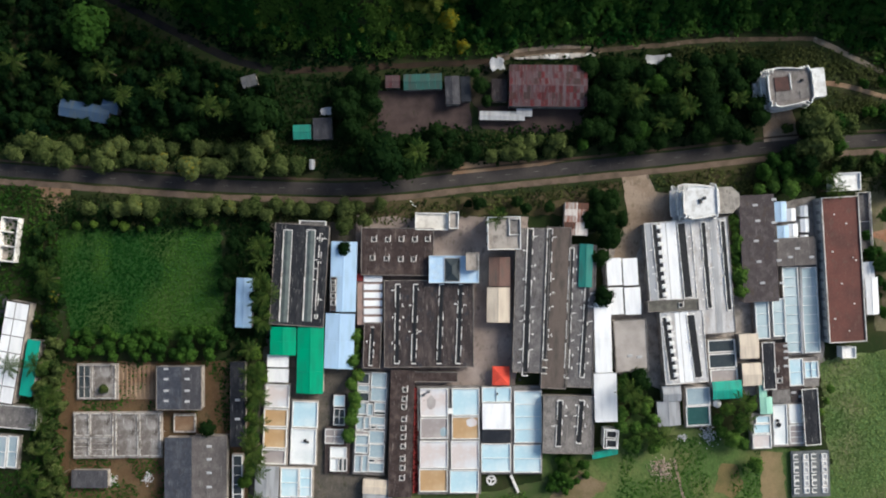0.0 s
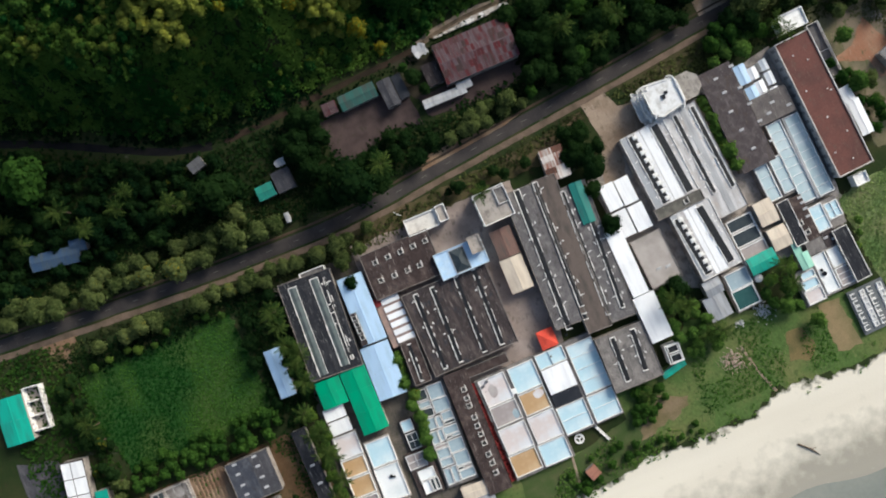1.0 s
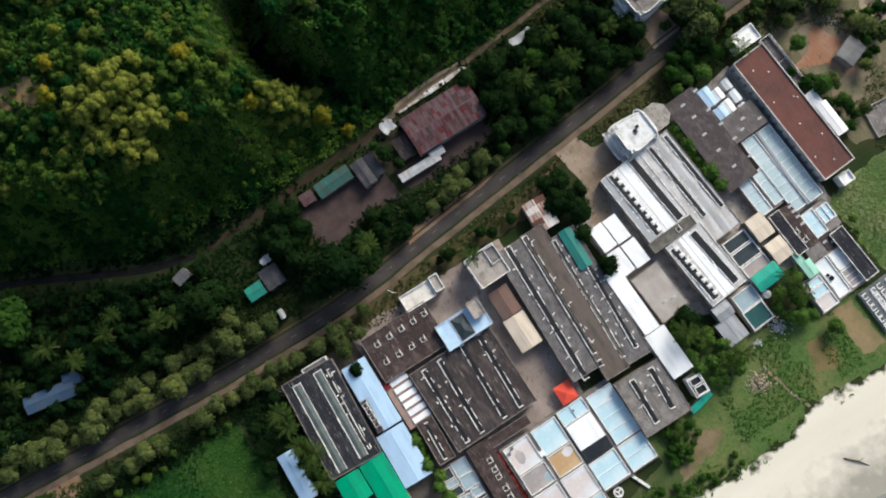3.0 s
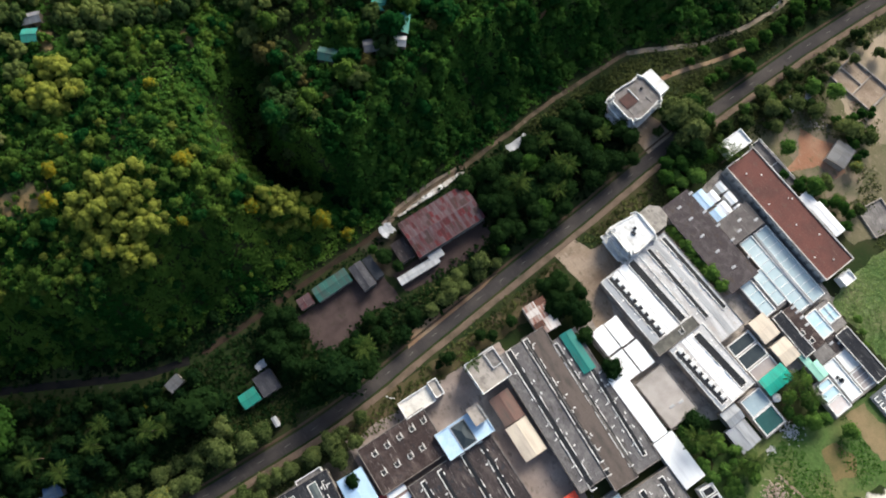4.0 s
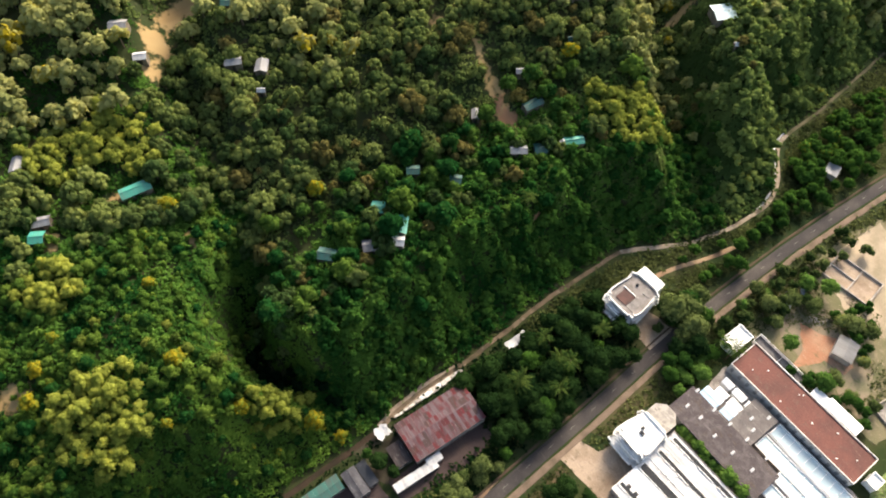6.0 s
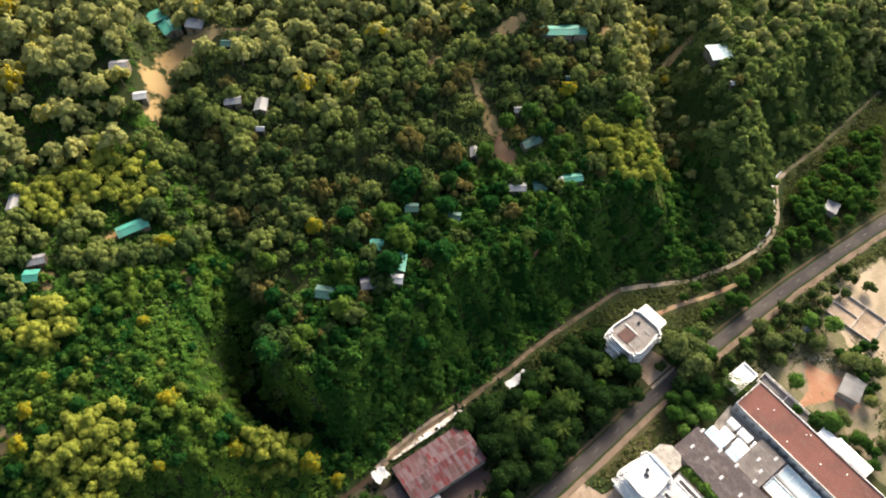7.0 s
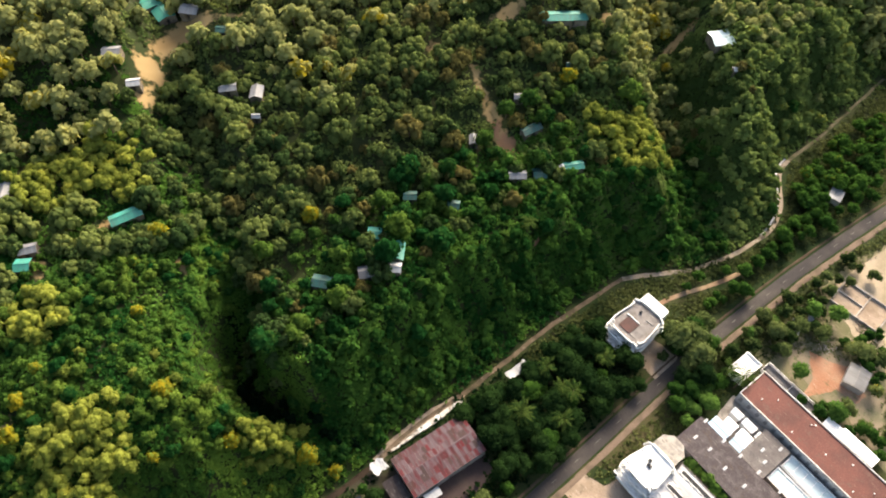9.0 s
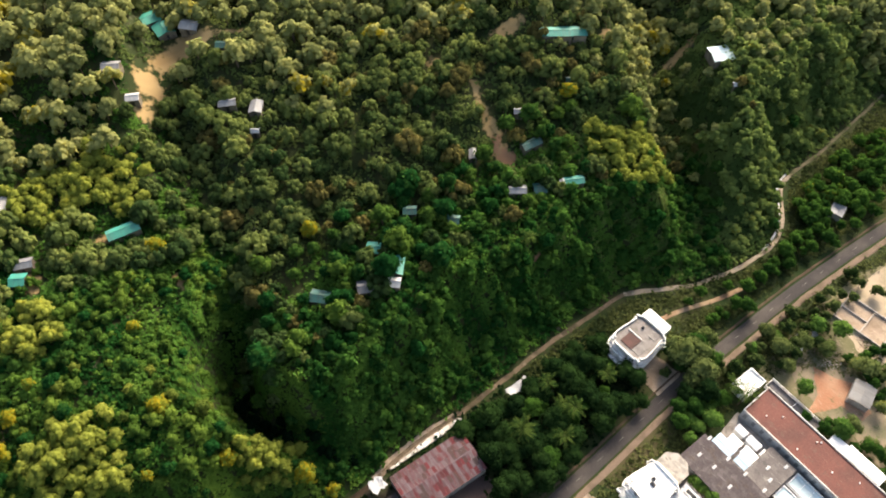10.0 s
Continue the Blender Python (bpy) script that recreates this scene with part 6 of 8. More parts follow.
# tin-roofed huts among the trees on the hills
HUT_PALE = material("pale_blue_sheet", (0.5, 0.62, 0.64), (0.42, 0.54, 0.57), 0.6)
HUT_WALL = material("dark_board_wall", (0.12, 0.1, 0.08), (0.2, 0.17, 0.13))
HUT_SITES = (
    ((-10.4, 165.7), 13, 6, 30, HUT_TEAL, "teal"), ((-42.3, 162.2), 6, 6, 5, HUT_TEAL, "teal"), ((-39.8, 168), 8, 5, 15, HUT_GREY, "grey"), ((-38.7, 191.5), 5, 8, 5, HUT_GREY, "grey"),
    ((32.9, 246.4), 9, 9, 35, HUT_TEAL, "teal"), ((35, 239), 9, 10, 35, HUT_TEAL, "teal"), ((43.2, 231), 9, 7, -10, HUT_GREY, "grey"), ((12.5, 210.2), 6, 5, 10, DULL_WHITE, "white"),
    ((11.2, 220), 8, 6, 5, HUT_GREY, "grey"), ((39.5, 194.6), 8, 5, 10, HUT_GREY, "grey"), ((47.7, 189.5), 6, 8, 0, HUT_GREY, "grey"), ((42.7, 180.3), 4, 3, 0, DULL_WHITE, "white"),
    ((53.7, 119.4), 6, 6, -5, HUT_TEAL, "teal"), ((56.4, 109), 5, 9, -5, HUT_TEAL, "teal"), ((52.1, 104.8), 6, 5, -5, DULL_WHITE, "pale"), ((44.6, 108.2), 8, 6, 10, DARK_SHEET, "dark grey"), ((31.5, 114.4), 9, 6, -10, DULL_TEAL, "faded teal"),
    ((71.8, 126.4), 6, 5, 0, DULL_TEAL, "faded teal"), ((82.3, 116.1), 6, 5, -10, DULL_TEAL, "faded teal"), ((115.4, 110.9), 6, 6, 5, DULL_TEAL, "faded teal"), ((107.5, 113.6), 8, 5, 0, HUT_GREY, "grey"),
    ((127.6, 107), 9, 5, 10, HUT_TEAL, "teal"), ((123.7, 108), 3, 4, 10, DULL_WHITE, "white"), ((103.3, 134), 4, 6, 0, HUT_GREY, "grey"), ((123.1, 126.2), 10, 5, 30, DULL_TEAL, "faded teal"),
    ((126.8, 138.2), 6, 4, 0, HUT_GREY, "grey"), ((156.8, 156.8), 16, 7, 0, HUT_TEAL, "teal"), ((162.8, 154), 14, 7, 0, HUT_TEAL, "teal"), ((213.6, 121.6), 11, 11, 10, HUT_PALE, "pale bluish"), ((206, 106.5), 3, 3, 10, DULL_WHITE, "small white"),
    ((48.9, 214.1), 7, 5, 0, DULL_TEAL, "faded teal"), ((150.6, 139.3), 4, 3, 0, DULL_TEAL, "faded teal"))
for (hx, hy), hw, hd, turn, mat, tone in HUT_SITES:
    sheet_shed("hill_hut", tone + " sheet-metal roof hut among hillside trees", "hut", hx, hy, hw * 0.78, hd * 0.78, turn - 34, 2.6, mat, "x" if hw >= hd else "y", 0.9, wall=HUT_WALL, group="hillside huts")

# buildings beyond the long hall, along the far road
sheet_shed("white_hut", "white sheet roof hut near the road", "hut", 143.2, -10.3, 4, 12, 5, 3.0, WHITE_SHEET, "y", 0.3, z=0.0, group="far huts")
pen = thing("foundation", "pale unfinished building foundation on sand", "foundation", 188.1, 16.2, 10, 0.0)
part("outer_wall", Shape().ring(-6, -9, 6, 9, 0, 1.1, 0.5), CONCRETE, pen)
part("cross_wall", Shape().box(-5.5, -1, 0, 5.5, -0.6, 1.0), CONCRETE, pen)
part("cross_wall", Shape().box(-0.3, -0.6, 0, 0.1, 8.5, 0.9), CONCRETE, pen)
part("floor_slab", Shape().box(-5.4, -8.4, 0, 5.4, 8.4, 0.3), PALE_SOIL, pen)
sheet_shed("grey_hut", "dark grey sheet roof hut on the dusty lot", "hut", 163.1, -0.6, 8.5, 7, 20, 3.0, DARK_SHEET, "x", 0.4, z=0.0, group="far huts")
sheet_shed("grey_hut", "pale sheet roof hut beside the road", "hut", 218.1, 52.7, 6, 5, 20, 3.0, HUT_GREY, "x", 0.4, z=0.0, group="far huts")


# small things behind the beach
seat = thing("garden_seat", "round white concrete garden seat on the lawn", "garden seat", 16.4, -78.5, 20, 0.0)
rim_shape = Shape()
for i in range(20):
    a0, a1 = 6.2832 * i / 20, 6.2832 * (i + 1) / 20
    rim_shape.add([(math.cos(a) * r, math.sin(a) * r, z) for a in (a0, a1) for r in (1.15, 1.7) for z in (0.05, 0.5)], [(0, 1, 5, 4), (2, 6, 7, 3), (1, 3, 7, 5), (0, 4, 6, 2)])
part("ring", rim_shape, WHITE, seat)
for k in range(3):
    part("spoke", Shape().box(0.25, -0.2, 0.1, 1.15, 0.2, 0.42), WHITE, seat, at=pose(0, 0, 0, 0, 0, 120 * k))
part("hub", Shape().tube(0, 0, 0, 0.3, 0, 0, 0.6, 0.28, 10), WHITE, seat)
low_wall = thing("low_wall", "short pale concrete wall on the lawn", "wall", 24.3, -79.6, 24, 0.0)
part("wall", Shape().box(-0.45, -3.4, 0, 0.45, 3.4, 0.9, 0.95), KERB, low_wall)
sheet_shed("beach_hut", "small terracotta-roofed hut by the beach path", "hut", 16.2, -90, 3.9, 4.0, 20, 2.5, material("terracotta_sheet", (0.36, 0.17, 0.12), (0.27, 0.13, 0.1), 0.8, 0.3), "x", 0.7, z=0.0)
drift = thing("driftwood", "dark weathered driftwood trunk lying on the sand", "driftwood", 86.6, -112.4, -40)
part("trunk", Shape().tube(-4.2, 0.3, 0.1, 0.32, 0.5, 0, 0.3, 0.26, 7).tube(0.5, 0, 0.3, 0.26, 4.4, -0.9, 0.1, 0.1, 6), BARK, drift)
part("branch", Shape().tube(0.8, 0, 0.3, 0.14, 2.4, 1.3, 0.15, 0.05, 5), BARK, drift)
heap = thing("brush_heap", "heap of dry brown brush behind the beach", "brush heap", 73.7, -75, 10, 0.0)
dry = random.Random(77)
for k in range(26):
    x, y, a = dry.gauss(0, 2.0), dry.gauss(0, 1.3), dry.uniform(0, 6.28)
    part("branch", Shape().tube(x, y, 0.1, 0.1, x + math.cos(a) * 1.6, y + math.sin(a) * 1.6, dry.uniform(0.3, 1.1), 0.03, 4), PALE_SOIL, heap)

tank_body = thing("water_tank", "round white plastic water tank behind the green shed", "water tank", 92.6, -52.2, 0, 0.0)
part("body", Shape().tube(0, 0, 0, 1.45, 0, 0, 1.8, 1.4, 16, False).tube(0, 0, 1.8, 1.4, 0, 0, 2.1, 0.5, 16), WHITE, tank_body)
part("lid", Shape().tube(0, 0, 2.08, 0.42, 0, 0, 2.22, 0.38, 12), KERB, tank_body)


def rubble(label, x, y, spread, count, mat, seed):
    """A heap of broken slabs and lumps, too many to count."""
    rng = random.Random(seed)
    shape = Shape()
    for _ in range(count):
        px, py, r = rng.gauss(0, spread), rng.gauss(0, spread * 0.7), rng.uniform(0.12, 0.42)
        n = rng.randrange(4, 7)
        turn = rng.random() * 6.28
        rim = [(px + math.cos(turn + 6.2832 * k / n) * r * rng.uniform(0.7, 1.2), py + math.sin(turn + 6.2832 * k / n) * r * rng.uniform(0.7, 1.2)) for k in range(n)]
        top = rng.uniform(0.15, 0.5) * max(0.3, 1.2 - math.hypot(px, py) / (2 * spread))
        shape.add([(u, v, -0.1) for u, v in rim] + [(px + (u - px) * 0.8, py + (v - py) * 0.8, top) for u, v in rim], [tuple(range(n, 2 * n))] + [(k, (k + 1) % n, n + (k + 1) % n, n + k) for k in range(n)])
    ob = new("rubble_heap", shape.mesh("rubble_heap", mat))
    ob.matrix_world = pose(x, y, height(x, y), 0, 0, rng.uniform(0, 180))
    return tagged(ob, label, "rubble", kind="stuff")


rubble("white broken slabs heaped on the soil lot", -113.6, -78.6, 1.5, 130, ROOF_PALE, 6)
rubble("pale rubble beside a fallen wall on the soil lot", -100.5, -77.8, 1.2, 70, ROOF_PALE, 7)
rubble("broken concrete lying inside the ruined tank", -99.5, -63.5, 2.6, 150, RUIN_WALL, 8)
rubble("pale broken concrete rubble behind the framed tank", 90.3, -63.3, 1.9, 150, ROOF_PALE, 1)
rubble("pinkish broken brick rubble on the grass", 74.4, -74.7, 2.3, 190, material("pinkish_rubble", (0.42, 0.33, 0.28), (0.3, 0.22, 0.18), 0.95, 0.5), 2)
rubble("small pale rubble heap among weeds", 81.5, -64, 0.9, 45, ROOF_PALE, 3)
rubble("pale rubble heap at the edge of the red earth", 165.5, 12.2, 1.5, 60, CONCRETE, 4)
rubble("sandy rubble beside the building foundation", 182.2, 9.5, 2.6, 150, PALE_SOIL, 5)
tarp("grey-white tarpaulin stretched over a stack beside the road", 162.4, 23.5, 6.5, 2.6, 28, 1.4, DULL_WHITE, 4)
tarp("pale tarpaulin over a stack beside the red earth", 168.9, 22.6, 4.5, 2.2, 32, 1.4, DULL_WHITE, 5)
slab_pen = thing("walled_pen", "low pale concrete walled slab beside the meadow", "pen", 160.3, -25, -6, 0.0)
part("outer_wall", Shape().ring(-5, -5.5, 5, 5.5, 0, 0.8, 0.3), CONCRETE, slab_pen)
part("floor_slab", Shape().box(-4.6, -5.1, 0, 4.6, 5.1, 0.2), ROOF_GREY, slab_pen)
pipe = thing("pipe", "short bent white pipe lying on the verge", "pipe", -10.2, 15.2, -50, 0.0)
part("tube", Shape().tube(-1.5, 0.1, 0.15, 0.14, 0, -0.15, 0.15, 0.14, 8).tube(0, -0.15, 0.15, 0.14, 1.4, 0.2, 0.15, 0.13, 8), WHITE, pipe)
# plants
def inside(poly, x, y):
    hit = False
    for (x0, y0), (x1, y1) in zip(poly, poly[1:] + poly[:1]):
        if (y0 > y) != (y1 > y) and x < (x1 - x0) * (y - y0) / (y1 - y0) + x0:
            hit = not hit
    return hit


def strewn(poly, gap, seed, clear=1.0):
    """Jittered places about gap apart inside a polygon, off buildings and road."""
    rng = random.Random(seed)
    xs, ys = [p[0] for p in poly], [p[1] for p in poly]
    places, row = [], 0
    y = min(ys)
    while y < max(ys):
        x = min(xs) + (gap / 2 if row % 2 else 0)
        while x < max(xs):
            px, py = x + rng.uniform(-0.42, 0.42) * gap, y + rng.uniform(-0.42, 0.42) * gap
            if inside(poly, px, py) and not taken(px, py, clear) and away(ROAD, px, py)[0] > 3.4:
                places.append((px, py))
            x += gap
        y += gap * 0.87
        row += 1
    return places


def leaf_cloud(rng, radius, tall, lobes, leaves, size, base, k=7):
    """Corners of leaf-clump quads covering a crown of several lobes, with a dark core. Returns an (n, 4, 3) array."""
    centres = []
    for i in range(lobes):
        ang, out = 6.2832 * (i + rng.random() * 0.6) / lobes, radius * rng.uniform(0.38, 0.62)
        centres.append((math.cos(ang) * out, math.sin(ang) * out, base + tall * rng.uniform(0.3, 0.6), radius * rng.uniform(0.42, 0.6)))
    centres.append((rng.uniform(-0.1, 0.1) * radius, rng.uniform(-0.1, 0.1) * radius, base + tall * 0.68, radius * 0.6))
    quads = []
    while len(quads) < leaves:
        cx, cy, cz, r = rng.choice(centres)
        v = Vector((rng.gauss(0, 1), rng.gauss(0, 1), rng.gauss(0.35, 0.9))).normalized()
        p = Vector((cx, cy, cz)) + Vector((v.x * r, v.y * r, v.z * r * tall / radius / 1.5)) * rng.uniform(0.82, 1.2)
        if p.z < base * 0.8:
            continue
        n = (v * 0.9 + Vector((0, 0, 0.45)) + Vector((rng.gauss(0, 0.3), rng.gauss(0, 0.3), rng.gauss(0, 0.3)))).normalized()
        side = n.orthogonal().normalized()
        side.rotate(Matrix.Rotation(rng.random() * 6.28, 3, n))
        up, s = n.cross(side), size * rng.uniform(0.55, 1.2)
        droop = n * (-0.25 * s)
        quads.append([p - side * s + droop, p - up * s * 0.7, p + side * s + droop, p + up * s * 0.7])
    for cx, cy, cz, r in centres:
        r = r * 0.84
        wob = [[rng.uniform(0.9, 1.08) for _ in range(k)] for _ in range(4)]
        ringz = (-0.55, -0.02, 0.52, 0.93)

        def corner(level, i):
            z, a = ringz[level], 6.2832 * (i + 0.5 * level) / k
            out = math.sqrt(1 - z * z) * r * wob[level][i % k]
            return Vector((cx + math.cos(a) * out, cy + math.sin(a) * out, cz + z * r * tall / radius / 1.5))

        for level in range(3):
            for i in range(k):
                quads.append([corner(level, i), corner(level, i + 1), corner(level + 1, i + 1), corner(level + 1, i)])
        quads.append([Vector((cx - 0.3 * r, cy - 0.3 * r, cz + 0.9 * r * tall / radius / 1.5)), Vector((cx + 0.3 * r, cy - 0.3 * r, cz + 0.9 * r * tall / radius / 1.5)), Vector((cx + 0.3 * r, cy + 0.3 * r, cz + 0.9 * r * tall / radius / 1.5)), Vector((cx - 0.3 * r, cy + 0.3 * r, cz + 0.9 * r * tall / radius / 1.5))])
    return np.array([[tuple(v) for v in q] for q in quads])


def quad_mesh(name, quads, mat, tints):
    """One mesh from an (n, 4, 3) array of quads, with a tint for each."""
    n = len(quads)
    me = bpy.data.meshes.new(name)
    me.vertices.add(n * 4)
    me.vertices.foreach_set("co", np.ascontiguousarray(quads, dtype=np.float32).ravel())
    me.loops.add(n * 4)
    me.loops.foreach_set("vertex_index", np.arange(n * 4, dtype=np.int32))
    me.polygons.add(n)
    me.polygons.foreach_set("loop_start", np.arange(0, n * 4, 4, dtype=np.int32))
    me.polygons.foreach_set("loop_total", np.full(n, 4, dtype=np.int32))
    me.update(calc_edges=True)
    me.attributes.new("tint", "FLOAT", "FACE").data.foreach_set("value", np.ascontiguousarray(tints, dtype=np.float32))
    me.materials.append(mat)
    return me


def trunk_shape(rng, tall, radius, limbs=5):
    s = Shape()
    bend = (rng.uniform(-0.3, 0.3), rng.uniform(-0.3, 0.3))
    s.tube(0, 0, -0.5, 0.05 * tall, bend[0], bend[1], tall * 0.45, 0.032 * tall, 7, False)
    for i in range(limbs):
        ang = 6.2832 * i / limbs + rng.uniform(-0.4, 0.4)
        s.tube(bend[0], bend[1], tall * rng.uniform(0.36, 0.45), 0.024 * tall, bend[0] + math.cos(ang) * radius * 0.55, bend[1] + math.sin(ang) * radius * 0.55, tall * rng.uniform(0.6, 0.75), 0.01 * tall, 5, False)
    return s


# one joined cover of wood on the hills and in the dark grove by the stream
def clumped_crown(rng, lobes, leaves, size, k=5, base=0.45):
    """A broad crown of unit radius: rounded leaf clumps set spirally over a dome, each a dark core under overlapping leaf quads."""
    quads, centres = [], []
    for i in range(lobes):
        up = 1 - 1.05 * (i + 0.5) / lobes
        ang, flat = 2.39996 * i + rng.uniform(-0.4, 0.4), math.sqrt(max(1 - up * up, 0))
        out = rng.uniform(0.52, 0.74)
        centres.append((Vector((math.cos(ang) * flat * out, math.sin(ang) * flat * out, base + up * out * 0.85)), rng.uniform(0.26, 0.42)))
    for c, r in centres:
        for _ in range(leaves // lobes):
            v = Vector((rng.gauss(0, 1), rng.gauss(0, 1), rng.gauss(0.5, 0.8))).normalized()
            p = c + v * r * rng.uniform(0.86, 1.1)
            n = (v + Vector((rng.gauss(0, 0.2), rng.gauss(0, 0.2), 0.25 + rng.gauss(0, 0.2)))).normalized()
            side = n.orthogonal().normalized()
            side.rotate(Matrix.Rotation(rng.random() * 6.28, 3, n))
            over, s = n.cross(side), size * rng.uniform(0.6, 1.25)
            quads.append([p - side * s - n * 0.2 * s, p - over * s * 0.75, p + side * s - n * 0.2 * s, p + over * s * 0.75])
        for level in range(3):
            z0, z1 = ((-0.6, 0.0), (0.0, 0.55), (0.55, 0.96))[level]
            for i in range(k):
                a0, a1 = 6.2832 * i / k, 6.2832 * (i + 1) / k
                quads.append([c + Vector((math.cos(a) * math.sqrt(1 - z * z), math.sin(a) * math.sqrt(1 - z * z), z)) * r * 0.88 for a, z in ((a0, z0), (a1, z0), (a1, z1), (a0, z1))])
    return np.array([[tuple(v) for v in q] for q in quads])


CROWNS = [leaf_cloud(random.Random(50 + i), 1.0, 1.25, 4 + i % 4, 130, 0.165, 0.5, 6) for i in range(9)]
BROAD_CROWNS = [clumped_crown(random.Random(150 + i), 8 + i % 5, 230, 0.14) for i in range(9)]
FAR_CROWNS = [leaf_cloud(random.Random(80 + i), 1.0, 1.25, 3 + i % 2, 44, 0.285, 0.5, 5) for i in range(7)]
STEMS = []
for k in range(4):
    a0, a1 = 1.5708 * k, 1.5708 * (k + 1)
    STEMS.append([(math.cos(a0) * 0.09, math.sin(a0) * 0.09, -0.9), (math.cos(a1) * 0.09, math.sin(a1) * 0.09, -0.9), (math.cos(a1) * 0.05, math.sin(a1) * 0.05, 1.0), (math.cos(a0) * 0.05, math.sin(a0) * 0.05, 1.0)])
STEMS = np.array(STEMS)


def joined_wood(name, label, trees, mat, crowns=CROWNS, sink=0.0):
    """Many trees (x, y, radius, tint) as one mesh of trunks and leafy crowns."""
    rng = random.Random(9)
    blocks, tints, stems = [], [], []
    for x, y, r, tint in trees:
        a, tall = rng.random() * 6.28, r * rng.uniform(0.95, 1.35)
        c, s = math.cos(a), math.sin(a)
        turn = np.array([[c * r, s * r, 0], [-s * r, c * r, 0], [0, 0, tall]])
        at = np.array([x, y, height(x, y) + (rng.uniform(-0.1, 0.3) - sink) * r])
        q = crowns[rng.randrange(len(crowns))]
        blocks.append(q @ turn + at)
        stems.append(STEMS @ turn + at)
        tints.append(np.full(len(q), tint))
    ob = tagged(new(name), label, "trees", kind="stuff")
    part("crowns", quad_mesh("crowns", np.concatenate(blocks), mat, np.concatenate(tints)), mat, ob)
    part("trunks", quad_mesh("trunks", np.concatenate(stems), BARK, np.zeros(len(stems) * 4)), BARK, ob)
    return ob


GOLD = ((2, 75.5, 3.6), (-14, 86.8, 2.8), (-23, 103.8, 3.4), (39.6, 136.8, 3.4), (-4, 154, 3.2), (145.5, 134.3, 3.5), (7, 68, 2.4), (-56.6, 121.5, 2.6), (-61.3, 114.2, 2.8), (-20, 131.5, 2.2), (-47, 104, 2.4), (-33, 90, 2.0))
YELLOW = ((-9.5, 187, 14), (-27, 189, 11), (-5, 176.5, 7), (153, 106, 13), (145, 113, 8), (161, 100, 10), (-44.4, 142.7, 11), (-47.1, 100.6, 15), (-5.2, 84.5, 9))
HILL = [(-330, 150), (-160, 106), (-112, 92), (-74, 72), (-35, 67), (17, 69.5), (50, 71), (90, 76.5), (127, 76.5), (139, 70), (153, 63), (183, 60), (198, 63), (205, 70), (212, 80), (240, 82), (330, 84), (420, 130), (420, 440), (-120, 440)]
forest, far_forest, russet, ravine_wood, broad, golden = [], [], [], [], [], []
BANKS = [(y, x) for x, y in RAVINE]
pick = random.Random(4)
for px, py in strewn(HILL, 3.3, 11, 0.6):
    d = py - along(FOOT, px)
    far = math.hypot(px - 40, py)
    west = px < along(BANKS, py)
    bare = max(math.exp(-(((px - bx) / rx) ** 2 + ((py - by) / ry) ** 2)) for bx, by, rx, ry in BARE_SPOTS)
    if bare > 0.22 or far > 350 or px < -175 + 0.55 * (py - 60) or taken(px + 1.0, py + 1.5, 0.2):
        continue
    drift = noise.noise(Vector((px * 0.045, py * 0.045, 1.7)))
    hue = noise.noise(Vector((px * 0.025, py * 0.025, 6.1)))
    keep, r, tint, to = 0.4, pick.triangular(1.4, 5.4, 2.6), 0.34 + 0.3 * hue + pick.uniform(-0.3, 0.32), broad
    if west and py < 150:
        keep, r, tint, to = 0.6 + 0.5 * drift, pick.triangular(0.9, 2.8, 1.6), 0.42 + 0.3 * hue + pick.uniform(-0.42, 0.38) + (0.3 if pick.random() < 0.05 else 0.0), forest
        if pick.random() < 0.19 + 0.8 * hue:
            tint, to = pick.uniform(0.05, 0.6), golden
        if d < 20:
            keep, tint, to = 0.3, 0.15, forest
        if math.hypot((px + 16) / 24, (py - 127) / 8) < 1:
            keep = 0.08
    elif d < 32:
        keep, r, tint, to = (0.06 if px > 95 else 0.2 - 0.0015 * px + 0.25 * drift), pick.triangular(1.2, 3.4, 2.0), pick.uniform(0.0, 0.4), forest
    elif not west and d < 66 and px < 170:
        tint, to = pick.uniform(0.0, 0.5), (forest if pick.random() < 0.55 else broad)
    elif px > 170 and d < 60:
        keep, r, tint = 0.3, pick.uniform(1.8, 3.6), pick.uniform(0.2, 0.55)
    if far > 260:
        keep, r = (0.24 if far < 330 else 0.2), pick.uniform(2.6, 5.2)
    # Lighter tint with distance stands for haze.
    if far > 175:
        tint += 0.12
    for gx, gy, gr in YELLOW:
        if math.hypot(px - gx, py - gy) < gr * pick.uniform(0.6, 1.1):
            tint, r, keep, to = pick.uniform(0.45, 0.95), pick.uniform(1.8, 3.0), 0.95, golden
    # Ravine trees get tints near zero so their colour holds the gorge's shade.
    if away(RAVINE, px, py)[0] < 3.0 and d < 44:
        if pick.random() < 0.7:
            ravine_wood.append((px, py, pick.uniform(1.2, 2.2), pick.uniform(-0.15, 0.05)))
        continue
    if pick.random() < keep:
        if to is golden:
            golden.append((px, py, r, tint))
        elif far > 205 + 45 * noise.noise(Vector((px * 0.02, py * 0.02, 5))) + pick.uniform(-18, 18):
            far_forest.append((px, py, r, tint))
        elif not west and d > 30 and tint < 0.65 and pick.random() < 0.12 + 0.4 * max(drift, 0):
            russet.append((px, py, r, pick.uniform(0.15, 0.7)))
        else:
            to.append((px, py, r, tint))
forest += [(gx, gy, gr, 1.05) for gx, gy, gr in GOLD]
joined_wood("woodland", "dense mixed green woodland covering the western hill, some crowns yellow", forest, LEAF_WOOD)
joined_wood("yellow_woodland", "clusters of yellowing round crowns on the hills", golden, LEAF_YELLOW)
